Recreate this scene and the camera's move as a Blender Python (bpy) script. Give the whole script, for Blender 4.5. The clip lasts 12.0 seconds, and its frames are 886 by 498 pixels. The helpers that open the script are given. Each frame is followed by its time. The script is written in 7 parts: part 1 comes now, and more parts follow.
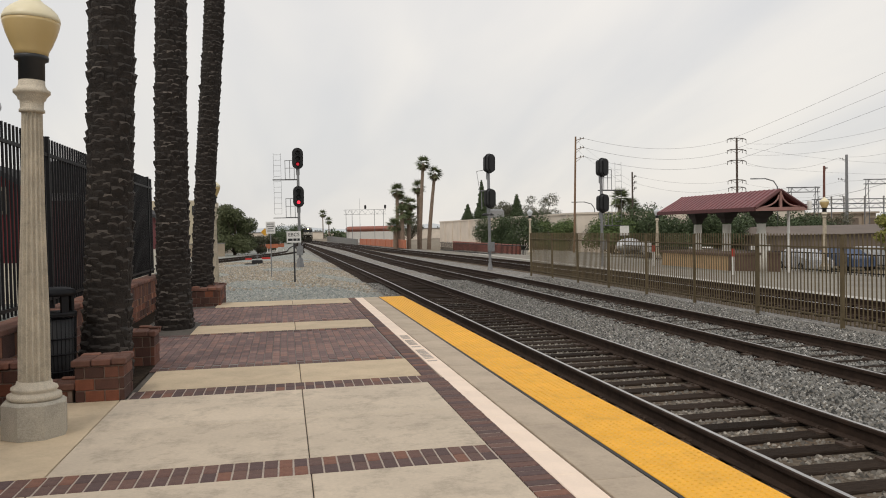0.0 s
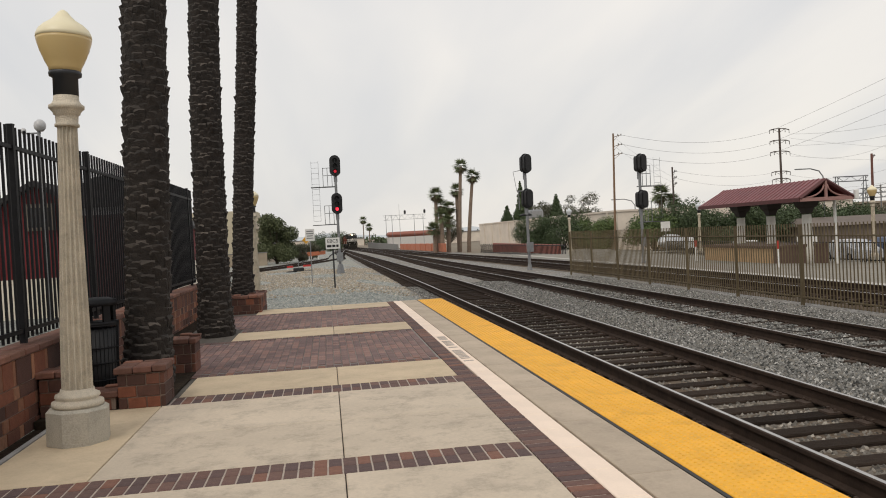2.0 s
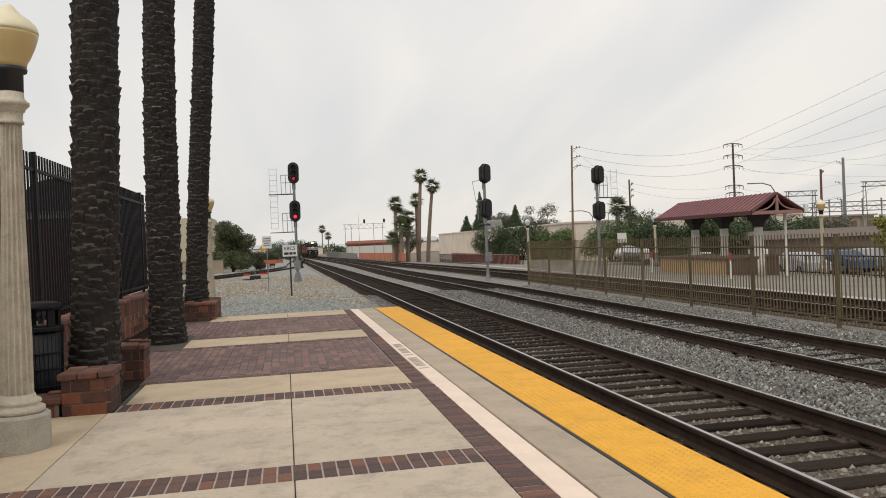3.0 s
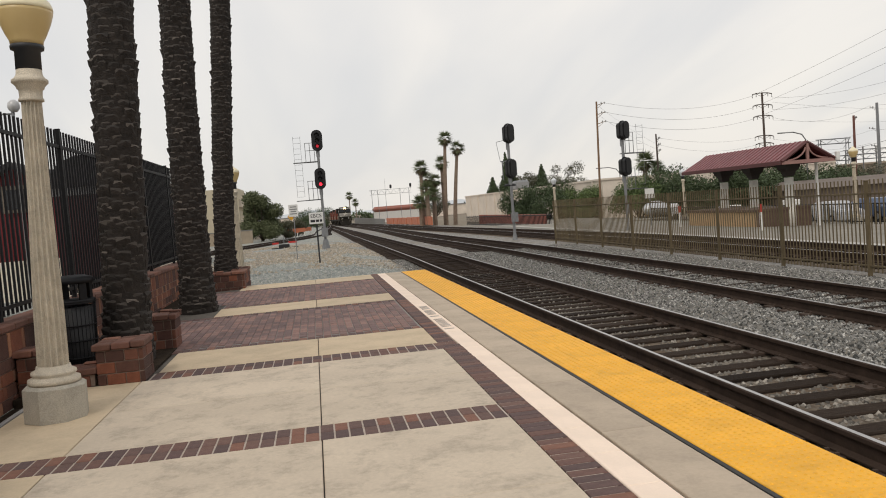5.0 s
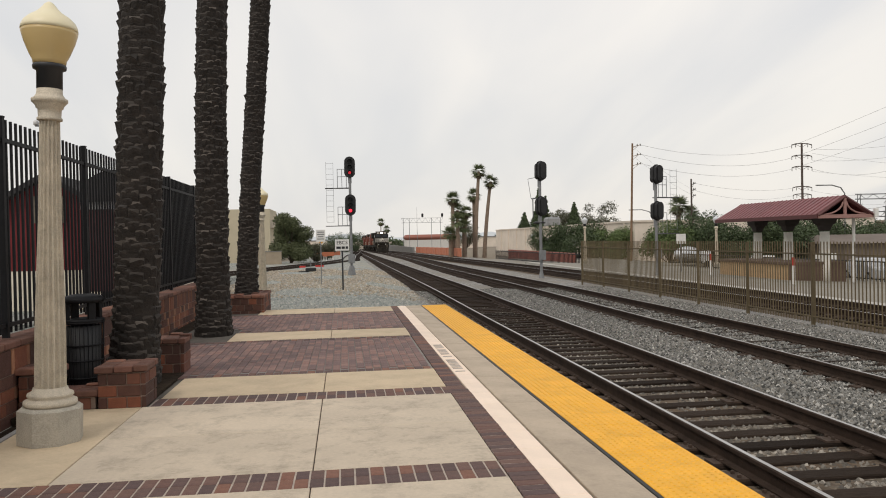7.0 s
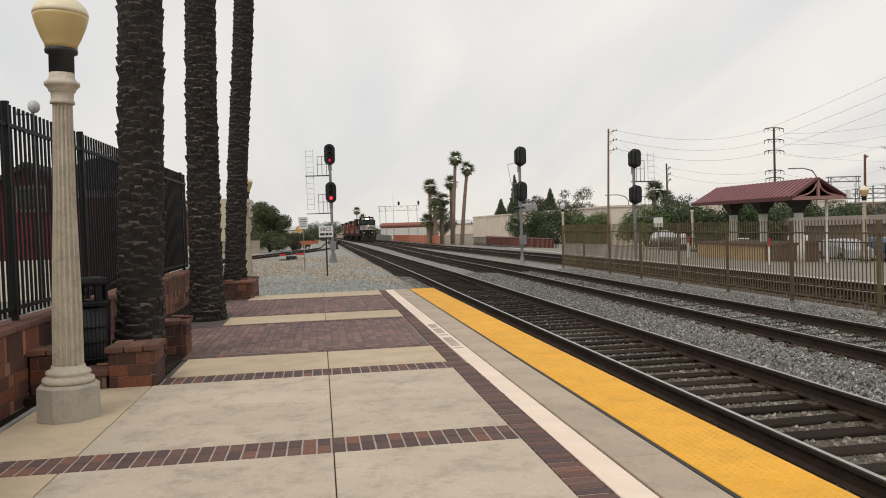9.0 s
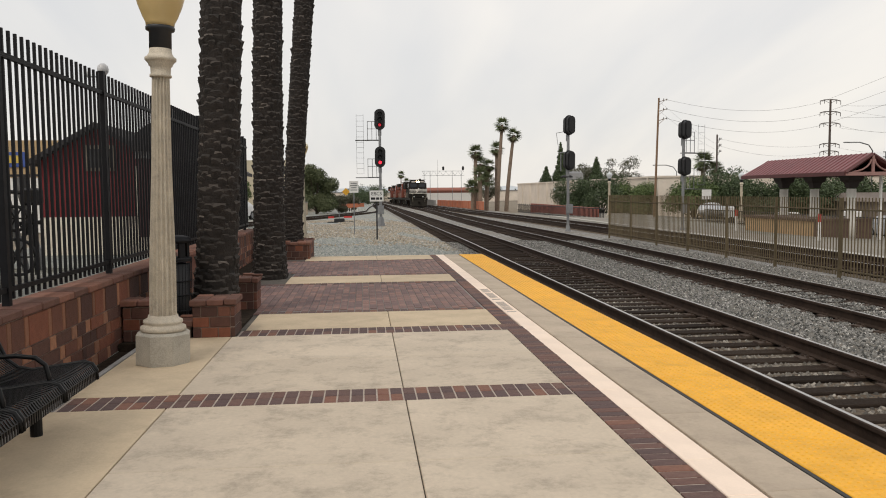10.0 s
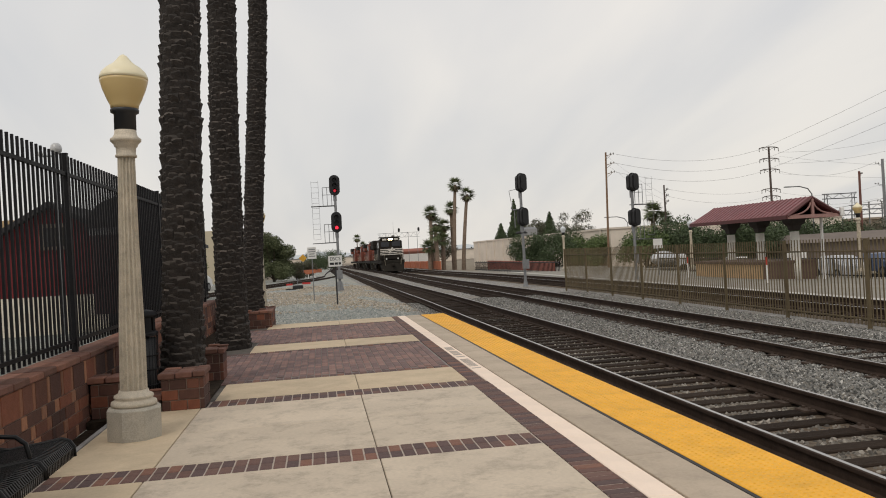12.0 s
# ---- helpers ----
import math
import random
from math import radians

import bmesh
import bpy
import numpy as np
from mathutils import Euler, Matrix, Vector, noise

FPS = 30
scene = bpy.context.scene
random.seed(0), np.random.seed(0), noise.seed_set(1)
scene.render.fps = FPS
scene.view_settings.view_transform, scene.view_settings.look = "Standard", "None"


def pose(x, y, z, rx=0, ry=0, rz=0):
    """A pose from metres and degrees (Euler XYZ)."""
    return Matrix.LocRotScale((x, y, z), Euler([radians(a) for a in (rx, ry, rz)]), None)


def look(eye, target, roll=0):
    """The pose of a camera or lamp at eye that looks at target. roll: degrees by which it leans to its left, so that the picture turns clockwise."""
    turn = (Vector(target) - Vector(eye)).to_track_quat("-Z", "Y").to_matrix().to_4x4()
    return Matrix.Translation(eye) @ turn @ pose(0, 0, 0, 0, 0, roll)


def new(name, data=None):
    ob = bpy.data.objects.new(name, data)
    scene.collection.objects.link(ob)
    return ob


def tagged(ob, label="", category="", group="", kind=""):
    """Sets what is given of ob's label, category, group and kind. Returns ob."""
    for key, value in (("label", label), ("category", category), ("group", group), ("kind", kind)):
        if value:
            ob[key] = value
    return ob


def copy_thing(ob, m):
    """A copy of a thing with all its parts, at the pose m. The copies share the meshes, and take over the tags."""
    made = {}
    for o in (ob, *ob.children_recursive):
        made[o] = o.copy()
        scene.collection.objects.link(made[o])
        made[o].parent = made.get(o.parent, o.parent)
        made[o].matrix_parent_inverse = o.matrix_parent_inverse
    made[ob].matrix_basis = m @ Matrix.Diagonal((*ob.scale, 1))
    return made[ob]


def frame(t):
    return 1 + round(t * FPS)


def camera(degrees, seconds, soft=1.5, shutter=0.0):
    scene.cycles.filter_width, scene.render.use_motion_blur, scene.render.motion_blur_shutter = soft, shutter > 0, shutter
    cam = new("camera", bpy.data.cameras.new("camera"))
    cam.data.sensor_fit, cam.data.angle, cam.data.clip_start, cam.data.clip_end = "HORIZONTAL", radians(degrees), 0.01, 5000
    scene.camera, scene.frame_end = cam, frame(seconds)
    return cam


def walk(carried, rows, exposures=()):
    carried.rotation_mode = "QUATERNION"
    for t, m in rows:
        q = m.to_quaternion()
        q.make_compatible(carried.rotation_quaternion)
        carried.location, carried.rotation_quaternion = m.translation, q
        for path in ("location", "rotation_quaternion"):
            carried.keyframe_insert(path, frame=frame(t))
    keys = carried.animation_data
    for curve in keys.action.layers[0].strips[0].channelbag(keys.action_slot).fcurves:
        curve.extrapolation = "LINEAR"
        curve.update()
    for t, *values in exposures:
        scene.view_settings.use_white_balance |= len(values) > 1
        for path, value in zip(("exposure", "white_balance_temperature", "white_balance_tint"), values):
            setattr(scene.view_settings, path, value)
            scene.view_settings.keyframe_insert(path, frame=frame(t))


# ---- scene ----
cam = camera(58.5, 12.0, soft=1.0)
PATH = [
    (0, (0.264, -0.14, 1.774), (0.655, 1.82, 1.722), -1.2),
    (0.5, (0.243, -0.095, 1.763), (0.689, 1.855, 1.732), -2.2),
    (1, (0.324, -0.055, 1.768), (0.803, 1.887, 1.782), -2.7),
    (1.5, (0.375, -0.074, 1.758), (0.796, 1.879, 1.68), -2.8),
    (2, (0.368, -0.162, 1.727), (0.658, 1.817, 1.687), -3.1),
    (2.5, (0.38, -0.184, 1.692), (0.716, 1.787, 1.649), -2.2),
    (3, (0.413, -0.121, 1.68), (0.805, 1.84, 1.66), -2.5),
    (3.2, (0.51, -0.055, 1.693), (0.903, 1.906, 1.678), -2.9),
    (4.8, (0.472, -0.106, 1.644), (0.819, 1.862, 1.559), -3.9),
    (5, (0.488, -0.169, 1.653), (0.804, 1.803, 1.544), -4.6),
    (5.5, (0.41, -0.089, 1.771), (0.768, 1.876, 1.667), -0.6),
    (6, (0.365, -0.042, 1.788), (0.737, 1.922, 1.845), -2.6),
    (6.5, (0.491, -0.005, 1.776), (0.776, 1.975, 1.804), -3.9),
    (7, (0.688, 0.005, 1.756), (0.935, 1.99, 1.728), -1.2),
    (7.2, (0.723, -0.054, 1.728), (0.95, 1.932, 1.67), -1.9),
    (8.8, (0.36, -0.103, 1.692), (0.728, 1.863, 1.671), -1.9),
    (9, (0.367, -0.212, 1.66), (0.673, 1.763, 1.6), -1.9),
    (9.5, (0.239, -0.503, 1.71), (0.308, 1.491, 1.569), -2.4),
    (10, (0.086, -0.757, 1.719), (0.284, 1.228, 1.574), -0.5),
    (10.5, (0.097, -0.908, 1.705), (0.325, 1.077, 1.601), -1.3),
    (11, (0.095, -1.108, 1.691), (0.305, 0.874, 1.521), -0.8),
    (11.5, (0.071, -1.004, 1.683), (0.335, 0.975, 1.564), -2.9),
    (12, (-0.003, -1.06, 1.734), (0.306, 0.916, 1.738), -3.3),
]
walk(cam, [(t, look(eye, target, roll)) for t, eye, target, roll in PATH], exposures=[(0, 0.06, 6700, 11.5), (5.0, 0.1, 6700, 11.5), (6.4, 0.04, 6700, 11.5), (7.0, 0.13, 6700, 11.5), (8.6, 0.06, 6700, 11.5), (9.6, 0.15, 6700, 11.5), (10.6, 0.13, 6700, 11.5), (11.5, 0.08, 6700, 11.5), (12, -0.03, 6700, 11.5)])

# ---- light ----
world = bpy.data.worlds.new("overcast_sky")
scene.world = world
world.use_nodes = True
wt = world.node_tree
for n in list(wt.nodes):
    wt.nodes.remove(n)
w_out = wt.nodes.new("ShaderNodeOutputWorld")
w_sky = wt.nodes.new("ShaderNodeTexSky")
w_sky.sky_type, w_sky.sun_disc = "NISHITA", False
w_sky.sun_elevation, w_sky.sun_rotation = radians(38), radians(20)
w_sky.air_density, w_sky.dust_density = 1.0, 2.0
w_bg1 = wt.nodes.new("ShaderNodeBackground")
w_bg1.inputs["Strength"].default_value = 0.05
wt.links.new(w_sky.outputs[0], w_bg1.inputs["Color"])
# a thin cloud deck over the clear sky
w_co = wt.nodes.new("ShaderNodeTexCoord")
w_sep = wt.nodes.new("ShaderNodeSeparateXYZ")
wt.links.new(w_co.outputs["Generated"], w_sep.inputs[0])
w_add = wt.nodes.new("ShaderNodeMath")
w_add.operation, w_add.inputs[1].default_value = "ADD", 0.22
wt.links.new(w_sep.outputs["Z"], w_add.inputs[0])
w_max = wt.nodes.new("ShaderNodeMath")
w_max.operation, w_max.inputs[1].default_value = "MAXIMUM", 0.12
wt.links.new(w_add.outputs[0], w_max.inputs[0])
w_comb = wt.nodes.new("ShaderNodeCombineXYZ")
for k, axis in enumerate("XY"):
    w_div = wt.nodes.new("ShaderNodeMath")
    w_div.operation = "DIVIDE"
    wt.links.new(w_sep.outputs[axis], w_div.inputs[0])
    wt.links.new(w_max.outputs[0], w_div.inputs[1])
    wt.links.new(w_div.outputs[0], w_comb.inputs[k])
w_map = wt.nodes.new("ShaderNodeMapping")
w_map.inputs["Rotation"].default_value = (0, 0, radians(-28))
w_map.inputs["Scale"].default_value = (1.5, 0.42, 1.0)
wt.links.new(w_comb.outputs[0], w_map.inputs["Vector"])
w_noise = wt.nodes.new("ShaderNodeTexNoise")
w_noise.inputs["Scale"].default_value = 1.25
w_noise.inputs["Detail"].default_value = 4.0
w_noise.inputs["Roughness"].default_value = 0.45
w_noise.inputs["Distortion"].default_value = 0.4
wt.links.new(w_map.outputs[0], w_noise.inputs["Vector"])
w_ramp = wt.nodes.new("ShaderNodeValToRGB")
w_ramp.color_ramp.elements[0].position, w_ramp.color_ramp.elements[0].color = 0.36, (0.735, 0.765, 0.80, 1)
w_ramp.color_ramp.elements[1].position, w_ramp.color_ramp.elements[1].color = 0.66, (0.90, 0.90, 0.885, 1)
wt.links.new(w_noise.outputs["Fac"], w_ramp.inputs[0])
w_bg2 = wt.nodes.new("ShaderNodeBackground")
w_bg2.inputs["Strength"].default_value = 0.93
w_low = wt.nodes.new("ShaderNodeMapRange")
w_low.inputs["From Min"].default_value, w_low.inputs["From Max"].default_value = 0.0, 0.42
wt.links.new(w_sep.outputs["Z"], w_low.inputs["Value"])
w_tint = wt.nodes.new("ShaderNodeValToRGB")
w_tint.color_ramp.elements[0].color = (1.0, 0.992, 0.962, 1)
w_tint.color_ramp.elements[1].color = (1.0, 1.0, 1.0, 1)
wt.links.new(w_low.outputs[0], w_tint.inputs[0])
w_warm = wt.nodes.new("ShaderNodeMix")
w_warm.data_type, w_warm.blend_type = "RGBA", "MULTIPLY"
w_warm.inputs[0].default_value = 1.0
wt.links.new(w_ramp.outputs[0], w_warm.inputs[6])
wt.links.new(w_tint.outputs[0], w_warm.inputs[7])
wt.links.new(w_warm.outputs[2], w_bg2.inputs["Color"])
w_mix = wt.nodes.new("ShaderNodeMixShader")
w_mix.inputs[0].default_value = 0.9
wt.links.new(w_bg1.outputs[0], w_mix.inputs[1])
wt.links.new(w_bg2.outputs[0], w_mix.inputs[2])
wt.links.new(w_mix.outputs[0], w_out.inputs["Surface"])

sun = new("sun", bpy.data.lights.new("sun", "SUN"))
sun.data.energy, sun.data.angle, sun.data.color = 1.1, radians(18), (1.0, 0.95, 0.87)
sun.matrix_world = look((-20, -10, 40), (0, 18, 0))


# ---- materials ----
def mat(name, color, rough=0.8, metal=0.0, vary=0.15, scale=6.0, bump=0.0, bump_scale=40.0, color2=None,
        fine=0.0, rnd=0.0, hue=None, emit=None, spec=None, stretch=None, wear=0.5, stain=0.0, stain_scale=2.2):
    """A procedural surface: two colours blended by large noise, fine grain, random tone for each object, and relief."""
    m = bpy.data.materials.new(name)
    m.use_nodes = True
    nt = m.node_tree
    b = nt.nodes["Principled BSDF"]
    b.inputs["Roughness"].default_value, b.inputs["Metallic"].default_value = rough, metal
    if spec is not None:
        b.inputs["Specular IOR Level"].default_value = spec
    co = nt.nodes.new("ShaderNodeTexCoord")
    vec = co.outputs["Object"]
    if stretch:
        mp = nt.nodes.new("ShaderNodeMapping")
        mp.inputs["Scale"].default_value = stretch
        nt.links.new(vec, mp.inputs["Vector"])
        vec = mp.outputs[0]
    n1 = nt.nodes.new("ShaderNodeTexNoise")
    n1.inputs["Scale"].default_value, n1.inputs["Detail"].default_value = scale, 6.0
    n1.inputs["Roughness"].default_value = 0.65
    nt.links.new(vec, n1.inputs["Vector"])
    ramp = nt.nodes.new("ShaderNodeValToRGB")
    ramp.color_ramp.elements[0].position, ramp.color_ramp.elements[1].position = wear - 0.2, wear + 0.2
    c2 = color2 or tuple(c * (1 - vary) for c in color)
    c1 = color if color2 else tuple(min(1, c * (1 + vary)) for c in color)
    ramp.color_ramp.elements[0].color = (*c2, 1)
    ramp.color_ramp.elements[1].color = (*c1, 1)
    nt.links.new(n1.outputs["Fac"], ramp.inputs[0])
    out = ramp.outputs[0]

    def times(src, fac_socket, lo, hi):
        mr = nt.nodes.new("ShaderNodeMapRange")
        mr.inputs["To Min"].default_value, mr.inputs["To Max"].default_value = lo, hi
        nt.links.new(fac_socket, mr.inputs["Value"])
        mx = nt.nodes.new("ShaderNodeVectorMath")
        mx.operation = "SCALE"
        nt.links.new(src, mx.inputs[0])
        nt.links.new(mr.outputs[0], mx.inputs["Scale"])
        return mx.outputs[0]

    if fine:
        n2 = nt.nodes.new("ShaderNodeTexNoise")
        n2.inputs["Scale"].default_value, n2.inputs["Detail"].default_value = scale * 22, 3.0
        nt.links.new(vec, n2.inputs["Vector"])
        out = times(out, n2.outputs["Fac"], 1 - fine, 1 + fine)
    if stain:
        n4 = nt.nodes.new("ShaderNodeTexNoise")
        n4.inputs["Scale"].default_value, n4.inputs["Detail"].default_value = stain_scale, 9.0
        n4.inputs["Roughness"].default_value, n4.inputs["Distortion"].default_value = 0.78, 0.1
        geo = nt.nodes.new("ShaderNodeNewGeometry")
        nt.links.new(geo.outputs["Position"], n4.inputs["Vector"])
        sr = nt.nodes.new("ShaderNodeMapRange")
        sr.inputs["From Min"].default_value, sr.inputs["From Max"].default_value = 0.49, 0.74
        nt.links.new(n4.outputs["Fac"], sr.inputs["Value"])
        out = times(out, sr.outputs[0], 1.0, 1.0 - stain)
    if rnd or hue:
        oi = nt.nodes.new("ShaderNodeObjectInfo")
        if hue:
            hr = nt.nodes.new("ShaderNodeValToRGB")
            hr.color_ramp.interpolation = "CONSTANT"
            while len(hr.color_ramp.elements) < len(hue):
                hr.color_ramp.elements.new(0.5)
            for k, c in enumerate(hue):
                hr.color_ramp.elements[k].position = k / len(hue)
                hr.color_ramp.elements[k].color = (*c, 1)
            nt.links.new(oi.outputs["Random"], hr.inputs[0])
            mm = nt.nodes.new("ShaderNodeMix")
            mm.data_type, mm.blend_type = "RGBA", "MULTIPLY"
            mm.inputs[0].default_value = 1.0
            nt.links.new(out, mm.inputs[6])
            nt.links.new(hr.outputs[0], mm.inputs[7])
            out = mm.outputs[2]
        if rnd:
            out = times(out, oi.outputs["Random"], 1 - rnd, 1 + rnd)
    nt.links.new(out, b.inputs["Base Color"])
    if bump:
        n3 = nt.nodes.new("ShaderNodeTexNoise")
        n3.inputs["Scale"].default_value, n3.inputs["Detail"].default_value = bump_scale, 5.0
        nt.links.new(vec, n3.inputs["Vector"])
        bp = nt.nodes.new("ShaderNodeBump")
        bp.inputs["Strength"].default_value, bp.inputs["Distance"].default_value = bump, 0.02
        nt.links.new(n3.outputs["Fac"], bp.inputs["Height"])
        nt.links.new(bp.outputs[0], b.inputs["Normal"])
    if emit:
        b.inputs["Emission Color"].default_value, b.inputs["Emission Strength"].default_value = (*emit[0], 1), emit[1]
    return m


def island_mat(name, colors, rough=0.9, bump=0.0):
    """A surface for heaps of small pieces, each of its own tone."""
    m = bpy.data.materials.new(name)
    m.use_nodes = True
    nt = m.node_tree
    b = nt.nodes["Principled BSDF"]
    b.inputs["Roughness"].default_value = rough
    g = nt.nodes.new("ShaderNodeNewGeometry")
    r = nt.nodes.new("ShaderNodeValToRGB")
    while len(r.color_ramp.elements) < len(colors):
        r.color_ramp.elements.new(0.5)
    for k, c in enumerate(colors):
        r.color_ramp.elements[k].position = k / (len(colors) - 1)
        r.color_ramp.elements[k].color = (*c, 1)
    nt.links.new(g.outputs["Random Per Island"], r.inputs[0])
    nt.links.new(r.outputs[0], b.inputs["Base Color"])
    return m


def gravel_mat(name, colors, size, dirt, dirt_scale=0.35):
    """Loose stones: cells of differing tone with rounded relief, over patches of dirt."""
    m = bpy.data.materials.new(name)
    m.use_nodes = True
    nt = m.node_tree
    b = nt.nodes["Principled BSDF"]
    b.inputs["Roughness"].default_value = 0.95
    b.inputs["Specular IOR Level"].default_value = 0.2
    co = nt.nodes.new("ShaderNodeTexCoord")
    v = nt.nodes.new("ShaderNodeTexVoronoi")
    v.inputs["Scale"].default_value = 1 / size
    nt.links.new(co.outputs["Object"], v.inputs["Vector"])
    s = nt.nodes.new("ShaderNodeSeparateColor")
    nt.links.new(v.outputs["Color"], s.inputs[0])
    r = nt.nodes.new("ShaderNodeValToRGB")
    while len(r.color_ramp.elements) < len(colors):
        r.color_ramp.elements.new(0.5)
    for k, c in enumerate(colors):
        r.color_ramp.elements[k].position = k / (len(colors) - 1)
        r.color_ramp.elements[k].color = (*c, 1)
    nt.links.new(s.outputs[0], r.inputs[0])
    n = nt.nodes.new("ShaderNodeTexNoise")
    n.inputs["Scale"].default_value, n.inputs["Detail"].default_value = dirt_scale, 6.0
    nt.links.new(co.outputs["Object"], n.inputs["Vector"])
    nr = nt.nodes.new("ShaderNodeMapRange")
    nr.inputs["From Min"].default_value, nr.inputs["From Max"].default_value = 0.42, 0.68
    nt.links.new(n.outputs["Fac"], nr.inputs["Value"])
    mm = nt.nodes.new("ShaderNodeMix")
    mm.data_type = "RGBA"
    nt.links.new(nr.outputs[0], mm.inputs[0])
    nt.links.new(r.outputs[0], mm.inputs[6])
    mm.inputs[7].default_value = (*dirt, 1)
    nt.links.new(mm.outputs[2], b.inputs["Base Color"])
    bp = nt.nodes.new("ShaderNodeBump")
    bp.invert = True
    bp.inputs["Strength"].default_value, bp.inputs["Distance"].default_value = 0.8, size * 0.6
    nt.links.new(v.outputs["Distance"], bp.inputs["Height"])
    nt.links.new(bp.outputs[0], b.inputs["Normal"])
    return m


CONCRETE = mat("platform_concrete", (0.555, 0.466, 0.362), 0.85, vary=0.1, scale=1.3, bump=0.15, bump_scale=60, fine=0.12, rnd=0.05, stain=0.46, stain_scale=2.5)
CONCRETE_TAN = mat("tan_concrete", (0.54, 0.43, 0.295), 0.85, vary=0.12, scale=1.6, bump=0.15, bump_scale=60, fine=0.1, rnd=0.04, stain=0.22)
CONCRETE_EDGE = mat("edge_concrete", (0.46, 0.375, 0.285), 0.85, vary=0.12, scale=1.6, bump=0.15, bump_scale=60, fine=0.1, rnd=0.06, stain=0.25)
MORTAR = mat("mortar", (0.40, 0.335, 0.285), 0.95, vary=0.2, scale=8, bump=0.3)
SAND = mat("grey_joint_sand", (0.22, 0.20, 0.185), 0.95, vary=0.25, scale=5, bump=0.3)
WALL_MORTAR = mat("brown_wall_mortar", (0.20, 0.145, 0.115), 0.95, vary=0.25, scale=8, bump=0.3)
CURB = mat("grey_kerb_concrete", (0.30, 0.29, 0.28), 0.9, vary=0.2, scale=3, bump=0.3)
GROOVE = mat("sandy_joint_filler", (0.10, 0.088, 0.075), 0.95, vary=0.3, scale=6)
BRICK_HUES = [(0.68, 0.64, 0.68), (0.9, 0.8, 0.78), (1.1, 0.92, 0.85), (0.72, 0.68, 0.74), (1.0, 0.8, 0.74), (0.8, 0.72, 0.74), (1.45, 1.02, 0.8)]
PAVER = mat("brick_paver", (0.140, 0.092, 0.080), 0.85, vary=0.2, scale=18, bump=0.35, bump_scale=90, fine=0.15, hue=BRICK_HUES)
PAVER_FIELD = mat("brick_paver_field", (0.20, 0.132, 0.118), 0.85, vary=0.2, scale=14, bump=0.35, bump_scale=90, fine=0.15, hue=[(0.76, 0.75, 0.79), (1, 0.95, 0.95), (1.25, 1.08, 1.0), (0.88, 0.85, 0.88), (1.08, 0.98, 0.95), (1.3, 1.2, 1.14), (0.82, 0.79, 0.83)])
WALL_HUES = [(0.6, 0.55, 0.55), (0.85, 0.75, 0.72), (1.3, 1.0, 0.85), (0.7, 0.6, 0.6), (1.0, 0.8, 0.7), (1.7, 1.15, 0.85)]
WALL_BRICK = mat("wall_brick", (0.112, 0.056, 0.041), 0.9, vary=0.2, scale=12, bump=0.4, bump_scale=80, fine=0.15, hue=WALL_HUES)
WALL_PALE = mat("pale_wall_brick", (0.27, 0.13, 0.075), 0.9, vary=0.25, scale=14, bump=0.4, bump_scale=80, fine=0.15, hue=[(0.7, 0.66, 0.66), (1, 1, 1), (1.25, 1.2, 1.15), (0.9, 0.82, 0.8)])
CAP_BRICK = mat("cap_brick", (0.175, 0.094, 0.07), 0.9, vary=0.2, scale=9, bump=0.35, bump_scale=80, fine=0.15, hue=[(0.7, 0.62, 0.6), (1, 0.9, 0.85), (1.25, 1.05, 0.95), (0.85, 0.72, 0.7)])
WHITE_TILE = mat("white_line_tile", (0.86, 0.70, 0.57), 0.7, vary=0.06, scale=3, fine=0.05, rnd=0.03)
YELLOW = mat("yellow_tactile", (0.84, 0.415, 0.022), 0.6, vary=0.12, scale=2.2, fine=0.12, rnd=0.04, stain=0.22, stain_scale=3.1)
RUBBER = mat("black_joint_rubber", (0.03, 0.03, 0.03), 0.7, vary=0.2)
RAIL_SIDE = mat("rusty_rail_side", (0.04, 0.026, 0.019), 0.85, vary=0.35, scale=5, bump=0.2, fine=0.2, spec=0.2)
RAIL_TOP = mat("polished_rail_head", (0.46, 0.45, 0.44), 0.33, metal=1.0, vary=0.1, scale=3)
TIE = mat("weathered_timber_tie", (0.0325, 0.02312, 0.0175), 0.95, vary=0.4, scale=6, bump=0.6, bump_scale=30, fine=0.3, rnd=0.35, spec=0.12, stretch=(1, 7, 7))
PLATE = mat("rusty_tie_plate", (0.065, 0.042, 0.03), 0.85, vary=0.35, scale=12)
BALLAST = gravel_mat("ballast", [(0.0837, 0.08184, 0.07719), (0.2046, 0.1953, 0.1814), (0.3348, 0.3255, 0.3069), (0.1581, 0.1535, 0.1442), (0.4836, 0.465, 0.4371)], 0.055, (0.2325, 0.2065, 0.1748), 0.5)
YARD = gravel_mat("yard_gravel", [(0.117, 0.1274, 0.1209), (0.26, 0.2795, 0.2665), (0.416, 0.429, 0.403), (0.195, 0.208, 0.2015)], 0.05, (0.338, 0.3185, 0.2665), 0.2)
STONES = island_mat("ballast_stones", [(0.03, 0.03, 0.028), (0.0558, 0.0558, 0.05115), (0.1674, 0.1646, 0.1525), (0.2883, 0.279, 0.2604), (0.093, 0.093, 0.08835), (0.2325, 0.212, 0.1795), (0.1209, 0.119, 0.1097), (0.5394, 0.5208, 0.4836)])
TAN_STONES = island_mat("tan_stones", [(0.1512, 0.131, 0.1008), (0.3226, 0.2621, 0.1865), (0.4234, 0.3629, 0.2772), (0.2218, 0.2066, 0.1814), (0.5544, 0.5141, 0.4435)])
